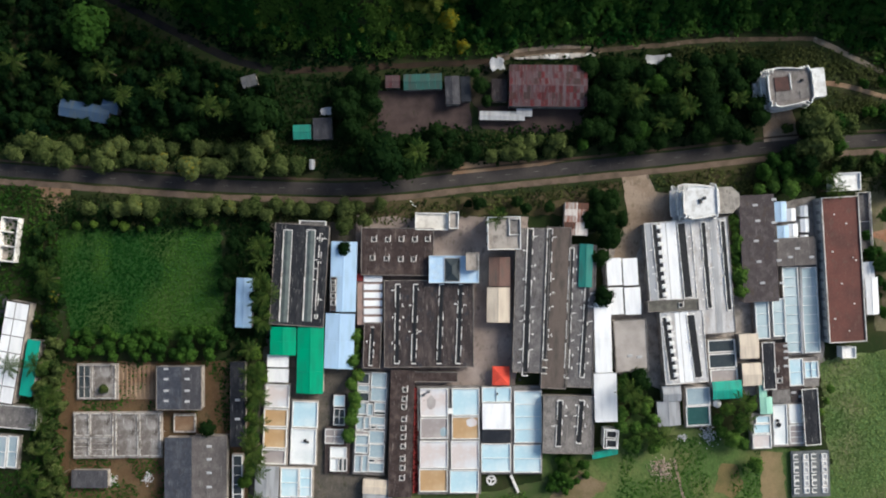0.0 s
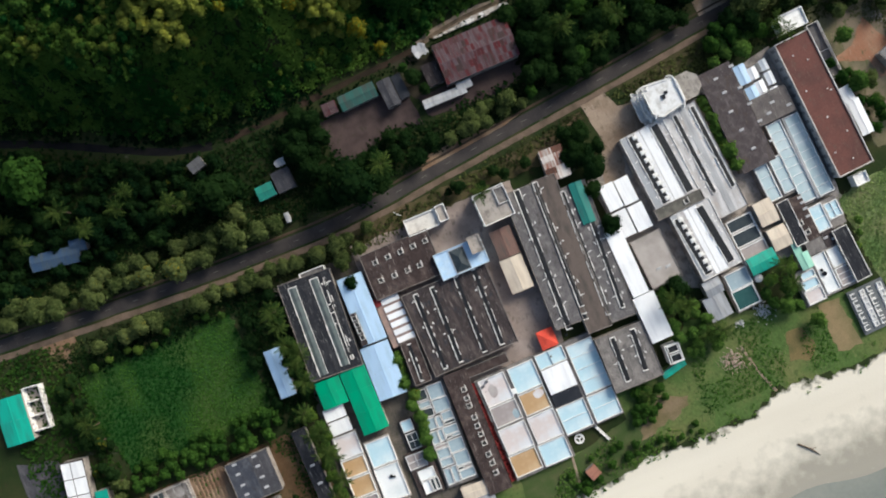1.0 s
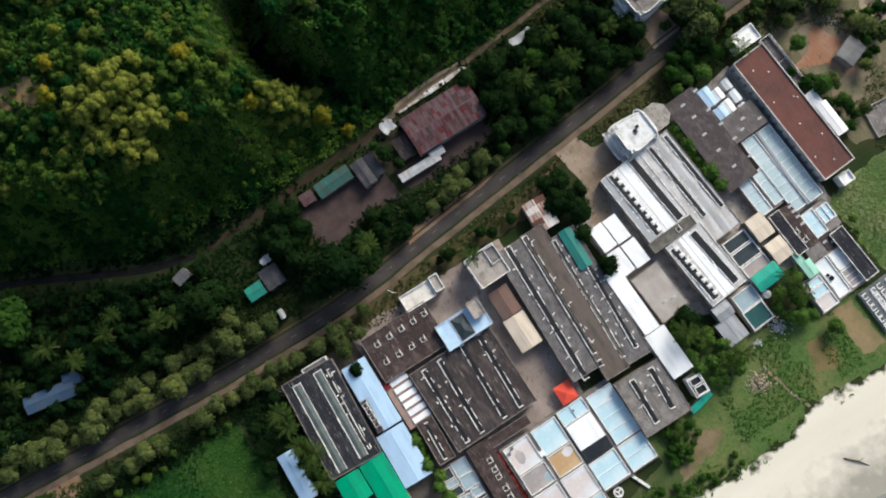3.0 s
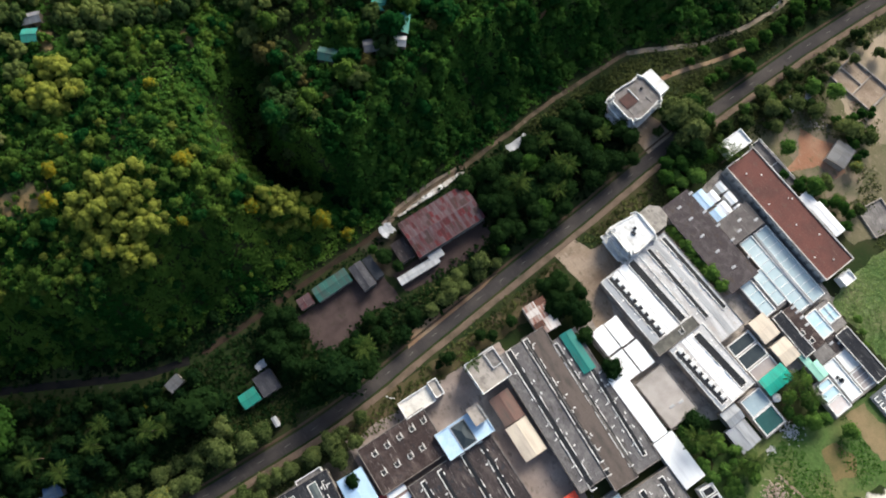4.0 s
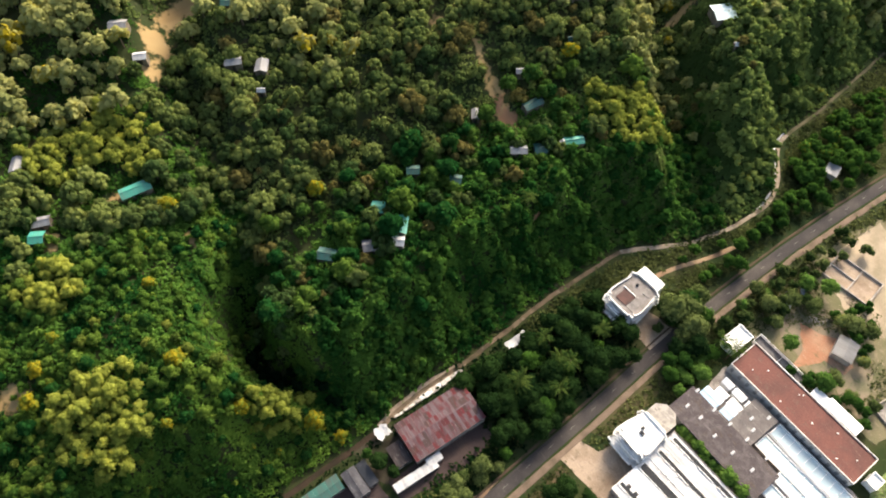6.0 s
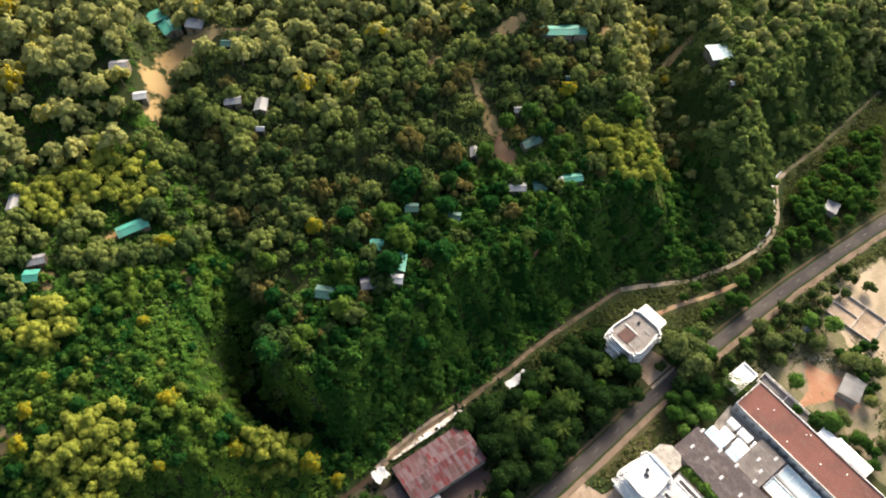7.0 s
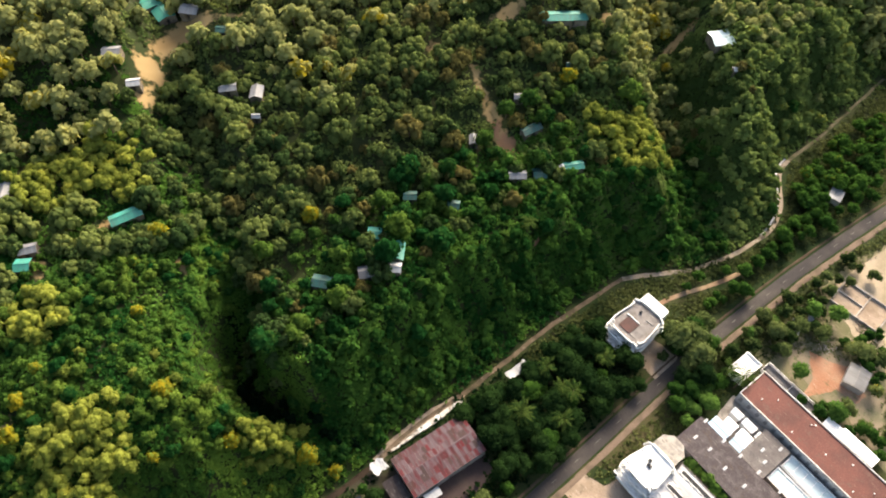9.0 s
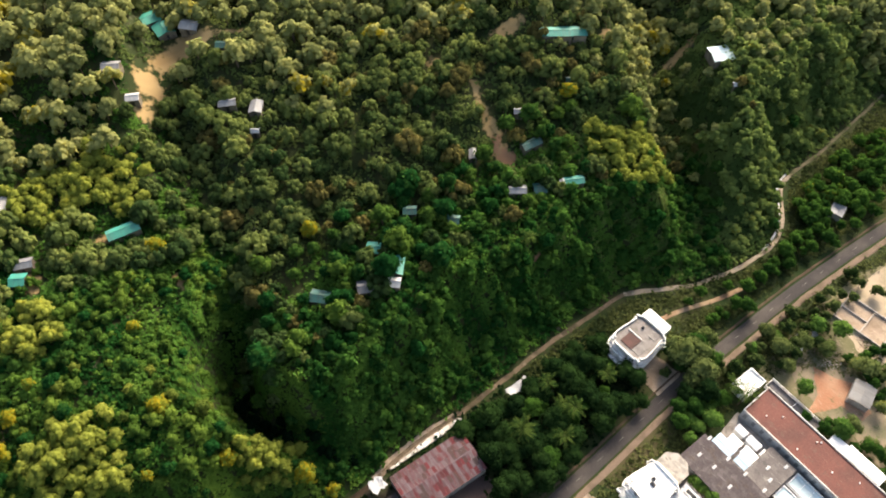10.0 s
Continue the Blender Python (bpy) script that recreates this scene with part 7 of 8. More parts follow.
joined_wood("hilltop_woodland", "broad-crowned olive-green woodland over the central hill", broad, LEAF_OLIVE, BROAD_CROWNS)
joined_wood("dry_woodland", "brownish dry-leaved trees scattered over the hilltop", russet, LEAF_RUSSET, BROAD_CROWNS)
joined_wood("ravine_woodland", "dense trees filling the narrow ravine, its shade in their colour", ravine_wood, LEAF_DARK)
# Far trees use the haze-paled leaf colour.
joined_wood("far_woodland", "olive woodland on the farther hills, paled in colour for haze", far_forest, LEAF_HAZED, FAR_CROWNS)
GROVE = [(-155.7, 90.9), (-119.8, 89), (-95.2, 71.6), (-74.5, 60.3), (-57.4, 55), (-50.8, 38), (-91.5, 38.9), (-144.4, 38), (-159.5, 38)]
# Dark leaf tone carries the hill's shade over the grove.
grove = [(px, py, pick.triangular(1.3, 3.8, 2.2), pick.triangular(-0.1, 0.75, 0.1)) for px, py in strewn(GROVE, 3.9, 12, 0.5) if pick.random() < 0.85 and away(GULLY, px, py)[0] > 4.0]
joined_wood("grove", "dense grove between stream and road, hill shade in its colour", grove, LEAF_DARK)


def thicket(mat, poly, gap, seed, label, low=1.6, high=3.2, keep=1.0, tone=0.4):
    """A stand of trees too thick to count, joined."""
    rng = random.Random(seed)
    joined_wood("thicket", label, [(x, y, rng.uniform(low, high), tone + rng.uniform(-0.25, 0.25)) for x, y in strewn(poly, gap, seed, 0.8) if rng.random() < keep and away(TRACK, x, y)[0] > 3.5 and away(GULLY, x, y)[0] > 4.6], mat)


def undergrowth(name, label, places, mat, size, tall, tint, clump=3, drift=0.2, tilt=0.4):
    """Low leafy cover as one mesh: a few tilted leaf quads at each place."""
    rng = random.Random(21)
    quads, tints = [], []
    for x, y in places:
        x, y = x + rng.gauss(0, size * 0.9), y + rng.gauss(0, size * 0.9)
        z = height(x, y)
        lean_x, lean_y = (z - height(x + 1.5, y)) / 1.5, (z - height(x, y + 1.5)) / 1.5
        here = tint + drift * 2 * noise.noise(Vector((x * 0.11, y * 0.045, 2.5)))
        steep = math.hypot(lean_x, lean_y)
        for _ in range(round(clump * min(math.sqrt(1 + steep * steep), 2.6))):
            px, py, s = x + rng.gauss(0, size), y + rng.gauss(0, size), size * rng.uniform(0.5, 1.2)
            n = Vector((lean_x + rng.gauss(0, tilt), lean_y + rng.gauss(0, tilt), 1)).normalized()
            a = n.orthogonal().normalized()
            a.rotate(Matrix.Rotation(rng.random() * 6.28, 3, n))
            b = n.cross(a)
            p = Vector((px, py, z - lean_x * (px - x) - lean_y * (py - y) + rng.uniform(0.1, 1) * tall))
            quads.append([tuple(p - a * s), tuple(p - b * s * 0.7), tuple(p + a * s), tuple(p + b * s * 0.7)])
            tints.append(min(here + rng.uniform(-0.1, 0.1), 0.62))
    return tagged(new(name, quad_mesh(name, np.array(quads), mat, tints)), label, "undergrowth", kind="stuff")


slope, vines, pale_vines, draped = [], [], [], []
for px, py in strewn([(x, y - (4.5 if 0 < x < 330 else 1.5)) for x, y in HILL[:17]] + [(420, 130), (300, 180), (220, 230), (140, 240), (20, 260), (-60, 200), (-130, 150), (-170, 125)], 1.55, 13, 0.3):
    d = py - along(FOOT, px)
    bare = max(math.exp(-(((px - bx) / rx) ** 2 + ((py - by) / ry) ** 2)) for bx, by, rx, ry in BARE_SPOTS)
    if bare > 0.35 or away(TRACK, px, py)[0] < 2.4 or away(RAVINE, px, py)[0] < 2.5 and d < 44:
        continue
    # Share of haze-lightened leaves grows eastward along the face.
    if d < 75 and px > 100 and pick.random() < (0.6 * (px - 100) / 60 if px < 168 + 0.55 * (py - 60) else 1.0):
        pale_vines.append((px, py))
    elif px > 14 and d < 52:
        vines.append((px, py))
    elif px < 14 and d < 34:
        draped.append((px, py))
    elif d < 45 or (px < 16 and py < 175) or pick.random() < 0.4:
        slope.append((px, py))
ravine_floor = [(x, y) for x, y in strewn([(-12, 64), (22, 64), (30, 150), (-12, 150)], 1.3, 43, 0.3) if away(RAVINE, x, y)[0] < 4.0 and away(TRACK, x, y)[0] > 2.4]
# Middle of the ravine floor: near-black leaf colour stands for deep shade.
undergrowth("ravine_scrub", "ferns covering the ravine floor, deep shade in their colour", [p for p in ravine_floor if 33 < away(RAVINE, *p)[1] < 74], LEAF_DARK, 0.8, 1.2, 0.05, 5, 0.1)
undergrowth("ravine_scrub", "green bushes filling the mouth and head of the ravine", [p for p in ravine_floor if not 33 < away(RAVINE, *p)[1] < 74], LEAF_CREEPER, 0.8, 2.6, 0.3, 6, 0.4)
undergrowth("hillside_shrubs", "green low shrubs over the hill slopes", [p for p in slope if p[1] - along(FOOT, p[0]) < 60 or p[0] < 16], LEAF_VINE, 0.62, 1.9, 0.42, 11, 0.6, 0.5)
undergrowth("hilltop_scrub", "olive scrub between the trees on the hilltop", [p for p in slope if p[1] - along(FOOT, p[0]) >= 60 and p[0] >= 16], LEAF_OLIVE, 0.8, 1.6, 0.2, 6, 0.3, 0.45)
mounds, pale_mounds = [], []
for px, py in strewn([(x, y - 1.0) for x, y in HILL[5:17]] + [(330, 125), (240, 125), (165, 122), (14, 122)], 3.0, 45, 0.6):
    d = py - along(FOOT, px)
    if 2 < d < 46 and px > 8 and away(TRACK, px, py)[0] > 3.5 and away(RAVINE, px, py)[0] > 4 and pick.random() < 0.6:
        (pale_mounds if px > 168 + 0.55 * (py - 60) else mounds).append((px, py, pick.triangular(1.0, 3.8, 1.8), min(0.4 + 0.5 * noise.noise(Vector((px * 0.1, py * 0.035, 4))) + pick.uniform(-0.2, 0.2), 0.66)))
joined_wood("vine_mounds", "bushes smothered in pale vines on the eastern hill face, lightened for haze", pale_mounds, LEAF_HAZED_VINE, FAR_CROWNS, 0.55)
joined_wood("vine_mounds", "rounded bushes smothered in green vines on the hill face", mounds, LEAF_VINE, FAR_CROWNS, 0.55)
bushes = []
for px, py in strewn([(-120, 92), (-74, 72), (-35, 67), (10, 70), (10, 165), (-60, 165), (-120, 130)], 2.6, 46, 0.6):
    bank = along(BANKS, py) - px
    if bank > 2.5 and pick.random() < (0.6 if bank < 30 and py > 95 else 0.3):
        bushes.append((px, py, pick.triangular(0.8, 2.3, 1.2), min(0.4 + 0.45 * noise.noise(Vector((px * 0.09, py * 0.09, 4))) + pick.uniform(-0.22, 0.22), 0.66)))
joined_wood("creeper_mounds", "low green bushes smothered in creepers on the western hill", bushes, LEAF_CREEPER, FAR_CROWNS, 0.5)
undergrowth("draped_creepers", "yellow-green creepers draped over the western hill foot", draped, LEAF_CREEPER, 0.62, 2.0, 0.56, 11, 0.6, 0.5)
undergrowth("pale_hillside_vines", "pale vines and grass over the eastern hill face, lightened for haze", pale_vines, LEAF_HAZED_VINE, 0.85, 1.9, 0.42, 7, 0.8, 0.3)
undergrowth("hillside_vines", "bright green climbing vines draped over the hill face", vines, LEAF_VINE, 0.66, 2.2, 0.42, 10, 0.7, 0.5)
undergrowth("wall_creeper", "dark red creeper trailing over the garden wall", [(-8.9 + 0.5 * math.sin(k * 1.7), -50 - k * 0.42) for k in range(76)], foliage("dark_red_creeper_leaves", (0.035, 0.01, 0.01), (0.13, 0.025, 0.022), flicker=0.3), 0.5, 2.0, 0.3, 5)
FIELD = [(-130.5, 6.9), (-75.7, 7.9), (-73.8, -22.9), (-77.6, -30.6), (-125.7, -30.6), (-131.4, -11.3)]
patch("field", "overgrown green field floor", FIELD, material("lush_field_floor", (0.024, 0.074, 0.017), (0.06, 0.1, 0.026), 0.95, 0.05, 0.5, 1.2, 0.5, blotch=(0.018, 0.05, 0.013), streaks=(0.085, 0.115, 0.034), grit=0.35), 0.05, "meadow", 2.0)
undergrowth("meadow_grass", "overgrown bright green grass field", strewn(FIELD, 0.72, 14), GRASS, 0.3, 0.5, 0.4, 3, 0.95)
SHORE = [(4.7, -86.9), (27.7, -82.2), (37.8, -88.7), (56.7, -88.8), (60.8, -92.6), (39.2, -91.7), (26.3, -94.3), (13.5, -96.9), (-3.3, -99.1)]
edge_rng = random.Random(33)
beach_edge = []
for _ in range(500):
    ex = edge_rng.uniform(-10, 190)
    ey = along(BEACH, ex) + edge_rng.triangular(-2, 7, 1.5) + 2.5 * noise.noise(Vector((ex * 0.12, 0, 3)))
    if not taken(ex, ey, 0.5) and (ex < 46 or edge_rng.random() < 0.25):
        beach_edge.append((ex, ey))
undergrowth("shore_scrub", "low green scrub along the top of the beach", beach_edge + [p for p in strewn(SHORE, 1.3, 15) if p[0] < 47 and noise.noise(Vector((p[0] * 0.09, p[1] * 0.09, 4))) > -0.1], LEAF_LUSH, 0.42, 0.7, 0.7, 5, 0.4)
undergrowth("rough_grass", "tall pale green grass in the meadow, lightened for haze", strewn(SIDE, 0.8, 16), GRASS_PALE, 0.3, 0.45, 0.6, 4, 0.35)
LOT = [(-129.1, -38.2), (-73.8, -38.2), (-66.1, -49.8), (-66.1, -86.3), (-129.5, -86.3), (-131.4, -61.3)]
undergrowth("lot_weeds", "green weeds creeping over the soil lot", [p for p in strewn(LOT, 0.9, 30, 0.1) if noise.noise(Vector((p[0] * 0.09, p[1] * 0.09, 6))) > 0.05], GRASS, 0.4, 0.4, 0.35, 3, 0.4)
GARDEN = [(60.3, -69), (82.8, -63.2), (104.9, -64.2), (107.8, -69), (107.8, -88.2), (58.8, -88.2)]
undergrowth("garden_weeds", "patchy pale green weeds behind the tanks", [p for p in strewn(GARDEN, 0.95, 41) if noise.noise(Vector((p[0] * 0.08, p[1] * 0.08, 2))) > -0.12], GRASS, 0.34, 0.4, 0.7, 3, 0.5)
BANK = [(-158.4, 21.3), (-139.1, 21.3), (-129.5, 7.9), (-130.5, -38.2), (-127.6, -88.2), (-158.4, -88.2)]
undergrowth("field_edge_scrub", "green scrub along the field edge", strewn(BANK, 1.7, 17), LEAF_SHRUB, 0.7, 1.0, 0.3, 4)
VERGE = [(-154.5, 41.5), (-54.6, 39.6), (53, 38.6), (114.5, 50.2), (150.7, 65.5), (164.5, 65.5), (164.5, 21.3), (128, 18.4), (64.6, 21.3), (3.1, 9.8), (-58.4, 8.8), (-131.4, 7.9), (-154.5, 21.3)]
DRY = [(-23.8, 54), (9.8, 54), (48.2, 50.2), (47.3, 38.6), (10.8, 38.6), (-16.1, 35.7)]
APRON = [(60.3, 25.9), (69.8, 26.5), (72.6, 19.8), (81.3, 18.8), (81.3, 10.4), (68.8, 7.5), (65.9, -4), (57.5, -5), (58.8, 4), (62.3, 11.7)]
FORECOURT = [(106.9, 49.2), (120.3, 49.2), (123.2, 36.7), (106.9, 33.2)]
verge = [p for p in strewn(VERGE, 1.25, 18) if away(VILLA_PATH, *p)[0] > 2.4 and away(ROAD, *p)[0] > 6.2 and noise.noise(Vector((p[0] * 0.05, p[1] * 0.05, 7))) > -0.35 and not inside(DRY, *p) and not inside(APRON, *p) and not inside(FORECOURT, *p)]
undergrowth("verge_scrub", "green scrub and grass along both road verges", verge, LEAF_DULL, 0.6, 0.7, 0.22, 3, 0.35)


# Near-black leaves spread over the ground stand in for the hill's shade.
STRIP = [(-158.4, 43.4), (-73.8, 61.7), (-27.7, 62.6), (-20, 38.6), (-27.7, 25.2), (-93, 27.1), (-158.4, 29)]
undergrowth("grove_scrub", "leafy scrub between stream and road, hill shade in its colour", [p for area in (STRIP, GROVE) for p in strewn(area, 1.5, 19, 0.2) if away(ROAD, *p)[0] > 6.0 and away(GULLY, *p)[0] > 2.2 and away(TRACK, *p)[0] > 2.2], LEAF_DARK, 0.7, 1.2, 0.25, 4)
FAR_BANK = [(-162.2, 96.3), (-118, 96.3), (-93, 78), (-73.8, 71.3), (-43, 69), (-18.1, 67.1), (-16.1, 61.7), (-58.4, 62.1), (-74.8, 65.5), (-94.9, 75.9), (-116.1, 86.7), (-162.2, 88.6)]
undergrowth("grove_scrub", "leafy scrub on the far side of the stream, shade in its colour", [p for p in strewn(FAR_BANK, 1.3, 23, 0.2) if away(GULLY, *p)[0] > 2.2 and away(TRACK, *p)[0] > 1.6], LEAF_DARK, 0.8, 1.4, 0.2, 4)
thicket(LEAF_DARK, FAR_BANK, 4.2, 24, "trees at the foot of the hill by the stream, shade in their colour", 1.5, 2.8, 0.55, 0.25)
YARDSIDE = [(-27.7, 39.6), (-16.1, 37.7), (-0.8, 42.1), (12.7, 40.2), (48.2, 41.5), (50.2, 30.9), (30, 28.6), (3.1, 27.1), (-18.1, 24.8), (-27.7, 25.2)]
undergrowth("grove_scrub", "leafy scrub between yard and road, shade in its colour", [p for p in strewn(YARDSIDE, 1.4, 27, 0.2) if away(ROAD, *p)[0] > 5.0], LEAF_DARK, 0.7, 1.1, 0.3, 4)
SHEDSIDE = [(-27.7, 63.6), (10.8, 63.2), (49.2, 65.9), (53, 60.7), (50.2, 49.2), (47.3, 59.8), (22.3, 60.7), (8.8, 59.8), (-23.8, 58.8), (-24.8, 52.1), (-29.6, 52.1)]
undergrowth("grove_scrub", "weeds around the sheds, shade in their colour", [p for p in strewn(SHEDSIDE, 1.4, 28, 0.2) if away(TRACK, *p)[0] > 2.0], LEAF_DARK, 0.6, 0.9, 0.3, 4)
HEDGE = [(-134.3, 15.2), (-93, 13.3), (-58.4, 12.9), (-58, 8.3), (-59.2, -30.6), (-65.1, -38.2), (-73.4, -34.8), (-73, 7.1), (-131.4, 6.3)]
undergrowth("hedge_scrub", "dark scrub around the green field", [p for p in strewn(HEDGE, 1.3, 44, 0.2) if away(ROAD, *p)[0] > 5.6], LEAF_DARK, 0.7, 1.3, 0.45, 4)
EAST = [(49.2, 66.5), (108.8, 66.5), (108.8, 38.6), (78, 30.9), (47.3, 34.8)]
undergrowth("grove_scrub", "leafy scrub in the dense wood, shade in its colour", [p for p in strewn(EAST, 1.7, 20, 0.2) if away(ROAD, *p)[0] > 6.0], LEAF_DARK, 0.7, 1.2, 0.25, 4)

LOTS = [(156.5, 24.9), (189, 27.4), (218.2, 28.3), (222.2, 13.7), (178.9, -17.3), (147.8, -25.1), (149.8, 2.3)]
FARSIDE = [(123.9, 54.7), (164, 52.9), (209.7, 66.2), (279.5, 74.7), (274.4, 51), (189.3, -9.9), (174.1, 10.5), (158, 21.3), (135.7, 26.2), (120.6, 24.3)]
undergrowth("roadside_scrub", "green scrub and grass around the far road", [p for p in strewn(FARSIDE, 1.3, 22, 0.2) if away(VILLA_PATH, *p)[0] > 2.4 and away(ROAD, *p)[0] > 5.5 and away(TRACK, *p)[0] > 2.4 and noise.noise(Vector((p[0] * 0.05, p[1] * 0.05, 1))) > -0.3 and not inside(LOTS, *p)], LEAF_DULL, 0.6, 0.7, 0.4, 4, 0.35)

TRACKSIDE = [(56.7, 72.1), (98.5, 73.2), (125, 70.5), (144.8, 68.1), (157.2, 57.5), (131.9, 58.9), (108.3, 54.8), (82.2, 62.3)]
BEYOND = [(152, 58.1), (207.9, 67.4), (218.7, 74), (243.5, 77.5), (288.1, 81.2), (316.2, 75.1), (278.3, 48.4), (247.9, 50.8), (198.4, 50.9), (158.7, 47.8)]
undergrowth("trackside_scrub", "rough green scrub beside the earth track", [p for area, seed in ((TRACKSIDE, 25), (BEYOND, 26)) for p in strewn(area, 1.3, seed, 0.2) if away(VILLA_PATH, *p)[0] > 2.4 and away(TRACK, *p)[0] > 2.3 and away(ROAD, *p)[0] > 5.5], LEAF_DULL, 0.7, 0.9, 0.4, 4, 0.35)

LOT_EDGE = [(156.5, 24.9), (178.6, 28.8), (192.4, 25.1), (181.2, 16.2), (185, 3.1), (182.3, -14.9), (153.7, -35.2), (143.8, -26.5), (146.7, -0.3), (148.3, 12.8)]
undergrowth("lot_scrub", "scattered scrub on the dusty lots", [p for p in strewn(LOT_EDGE, 1.2, 42, 0.3) if noise.noise(Vector((p[0] * 0.07, p[1] * 0.07, 9))) > 0.08], LEAF_DULL, 0.45, 0.6, 0.65, 3, 0.4)

# single trees: trunk with limbs and a leafy crown
TREE_KINDS = {}
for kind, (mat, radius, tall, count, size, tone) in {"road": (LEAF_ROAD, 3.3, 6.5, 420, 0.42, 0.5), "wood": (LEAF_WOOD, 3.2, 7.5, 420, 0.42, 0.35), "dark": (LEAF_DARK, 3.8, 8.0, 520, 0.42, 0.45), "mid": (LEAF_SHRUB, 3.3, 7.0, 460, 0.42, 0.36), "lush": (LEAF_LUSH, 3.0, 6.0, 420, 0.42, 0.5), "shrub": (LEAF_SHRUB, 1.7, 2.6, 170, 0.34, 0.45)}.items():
    for v in range(4):
        rng = random.Random(len(kind) + v * 13 + int(radius * 10))
        r = radius * rng.uniform(0.9, 1.1)
        quads = leaf_cloud(rng, r, tall * 0.62, 5 + v % 3, count, size, tall * 0.38)
        TREE_KINDS[kind, v] = (quad_mesh("crown", quads, mat, np.full(len(quads), tone)), trunk_shape(rng, tall, r).mesh("trunk", BARK))
TREE_WORDS = {"road": ("tree", "olive-green roadside tree with a loose leafy crown"), "wood": ("tree", "green broadleaf tree with an uneven crown"), "dark": ("tree", "dark green tree with a dense broad crown"), "mid": ("tree", "mid-green tree with a soft rounded crown"), "lush": ("tree", "bright green garden tree with a leafy crown"), "shrub": ("shrub", "low green leafy shrub")}


def plant(kind, x, y, scale, rng, group):
    name, words = TREE_WORDS[kind]
    ob = thing(name, words, name, x, y, rng.uniform(0, 360), None, group)
    ob.scale = (scale, scale, scale * rng.uniform(0.85, 1.15))
    crown, trunk = TREE_KINDS[kind, rng.randrange(4)]
    part("crown", crown, None, ob)
    part("trunk", trunk, None, ob)
    return ob


def row_of_trees(kind, line, gap, seed, group, low=0.7, high=1.15, sway=1.2, free=False):
    rng = random.Random(seed)
    for (x0, y0), (x1, y1) in zip(line, line[1:]):
        span = math.hypot(x1 - x0, y1 - y0)
        for i in range(max(int(span / gap), 1)):
            f = (i + rng.uniform(0.2, 0.8)) * gap / span
            x, y = x0 + (x1 - x0) * f + rng.gauss(0, sway), y0 + (y1 - y0) * f + rng.gauss(0, sway)
            if (free or not taken(x, y, 0.3)) and away(ROAD, x, y)[0] > 4.0:
                plant(kind, x, y, rng.uniform(low, high), rng, group)


def stand(kind, poly, gap, seed, group, low=0.7, high=1.2, keep=1.0):
    rng = random.Random(seed)
    for x, y in strewn(poly, gap, seed, 0.8):
        if rng.random() < keep:
            plant(kind if isinstance(kind, str) else rng.choice(kind), x, y, rng.uniform(low, high), rng, group)


row_of_trees("road", [(-144.7, 31.8), (-121.2, 30.7), (-91.1, 28.8), (-64.7, 28.4), (-45, 26.9)], 3.7, 31, "trees along the north side of the road", 0.55, 1.35)
row_of_trees("road", [(-140, 35), (-113.7, 34.4), (-85.4, 33.7), (-53.4, 33.7)], 4.4, 32, "trees along the north side of the road", 0.7, 1.1)
row_of_trees("road", [(-119.3, 15.6), (-95.8, 13)], 4.5, 33, "trees along the south side of the road", 0.7, 1.15)
row_of_trees("road", [(-82.6, 14.9), (-57.2, 13.7), (-34.6, 14.1), (-16.7, 13)], 4.2, 34, "trees along the south side of the road", 0.7, 1.1)
row_of_trees("road", [(-45.9, 10.5), (-23.3, 10)], 4.6, 35, "trees along the south side of the road", 0.6, 0.95)
stand("dark", [(-36.5, 56.6), (-21.1, 58.9), (-22.6, 49.1), (-27.1, 39.7), (-25.2, 26.5), (-35.6, 26.5), (-34.6, 41.6)], 5.2, 36, "grove by the huts")
plant("dark", -61.2, 44, 1.9, random.Random(1), "grove by the huts")
plant("dark", -19.7, 29.5, 2.1, random.Random(2), "grove by the huts")
plant("dark", -11.1, 28.2, 1.3, random.Random(3), "grove by the huts")
plant("mid", -115, 71.4, 2.4, random.Random(5), "grove by the stream")
stand("dark", [(-15.8, 37.8), (-1.7, 40.1), (12.4, 36.9), (8.7, 30.3), (-4.5, 26.5), (-15.8, 32.2)], 4.8, 37, "bushes by the yard", 0.5, 0.85)
stand("road", [(13.4, 36.9), (40.6, 38.8), (44.4, 33.7), (41.6, 28), (27.5, 29.4), (14.3, 28.4)], 5.0, 38, "bushes by the yard", 0.6, 1.0)
stand(("dark", "dark", "dark", "mid", "dark"), [(48.2, 66), (74.5, 60.8), (106.5, 65.7), (107.4, 38.8), (76.4, 29.4), (46.3, 33.7), (49.1, 49.1)], 5.4, 39, "dense wood below the hill", 0.65, 1.15)
thicket(LEAF_SHRUB, [(117.8, 46.3), (134.7, 44.4), (147.5, 49.1), (161.1, 45.3), (161.1, 36.9), (119.7, 36.7)], 4.5, 40, "green trees and bushes beyond the white villa", 1.6, 3.0, 1)
thicket(LEAF_SHRUB, [(129.1, 66), (147.5, 65.1), (172.4, 62.3), (176.1, 49.1), (147.9, 52.9), (134.7, 58.5)], 6.1, 41, "scattered trees beside the hill track", 1.6, 2.8, 1)
stand("dark", [(5.3, 18.1), (38.8, 17.1), (37.8, 11.9), (27.5, 11.1), (16.2, 13.4), (5.8, 10.5)], 5.2, 42, "bushes before the hatchery", 0.4, 0.75)
stand("dark", [(50.1, 19), (60.4, 19.4), (61, 7.7), (57.6, -5.5), (52.3, -7), (50.1, 4)], 4.8, 43, "trees beside the lane", 0.65, 1.0)
plant("dark", 53.4, -15.4, 0.95, random.Random(6), "trees beside the lane")
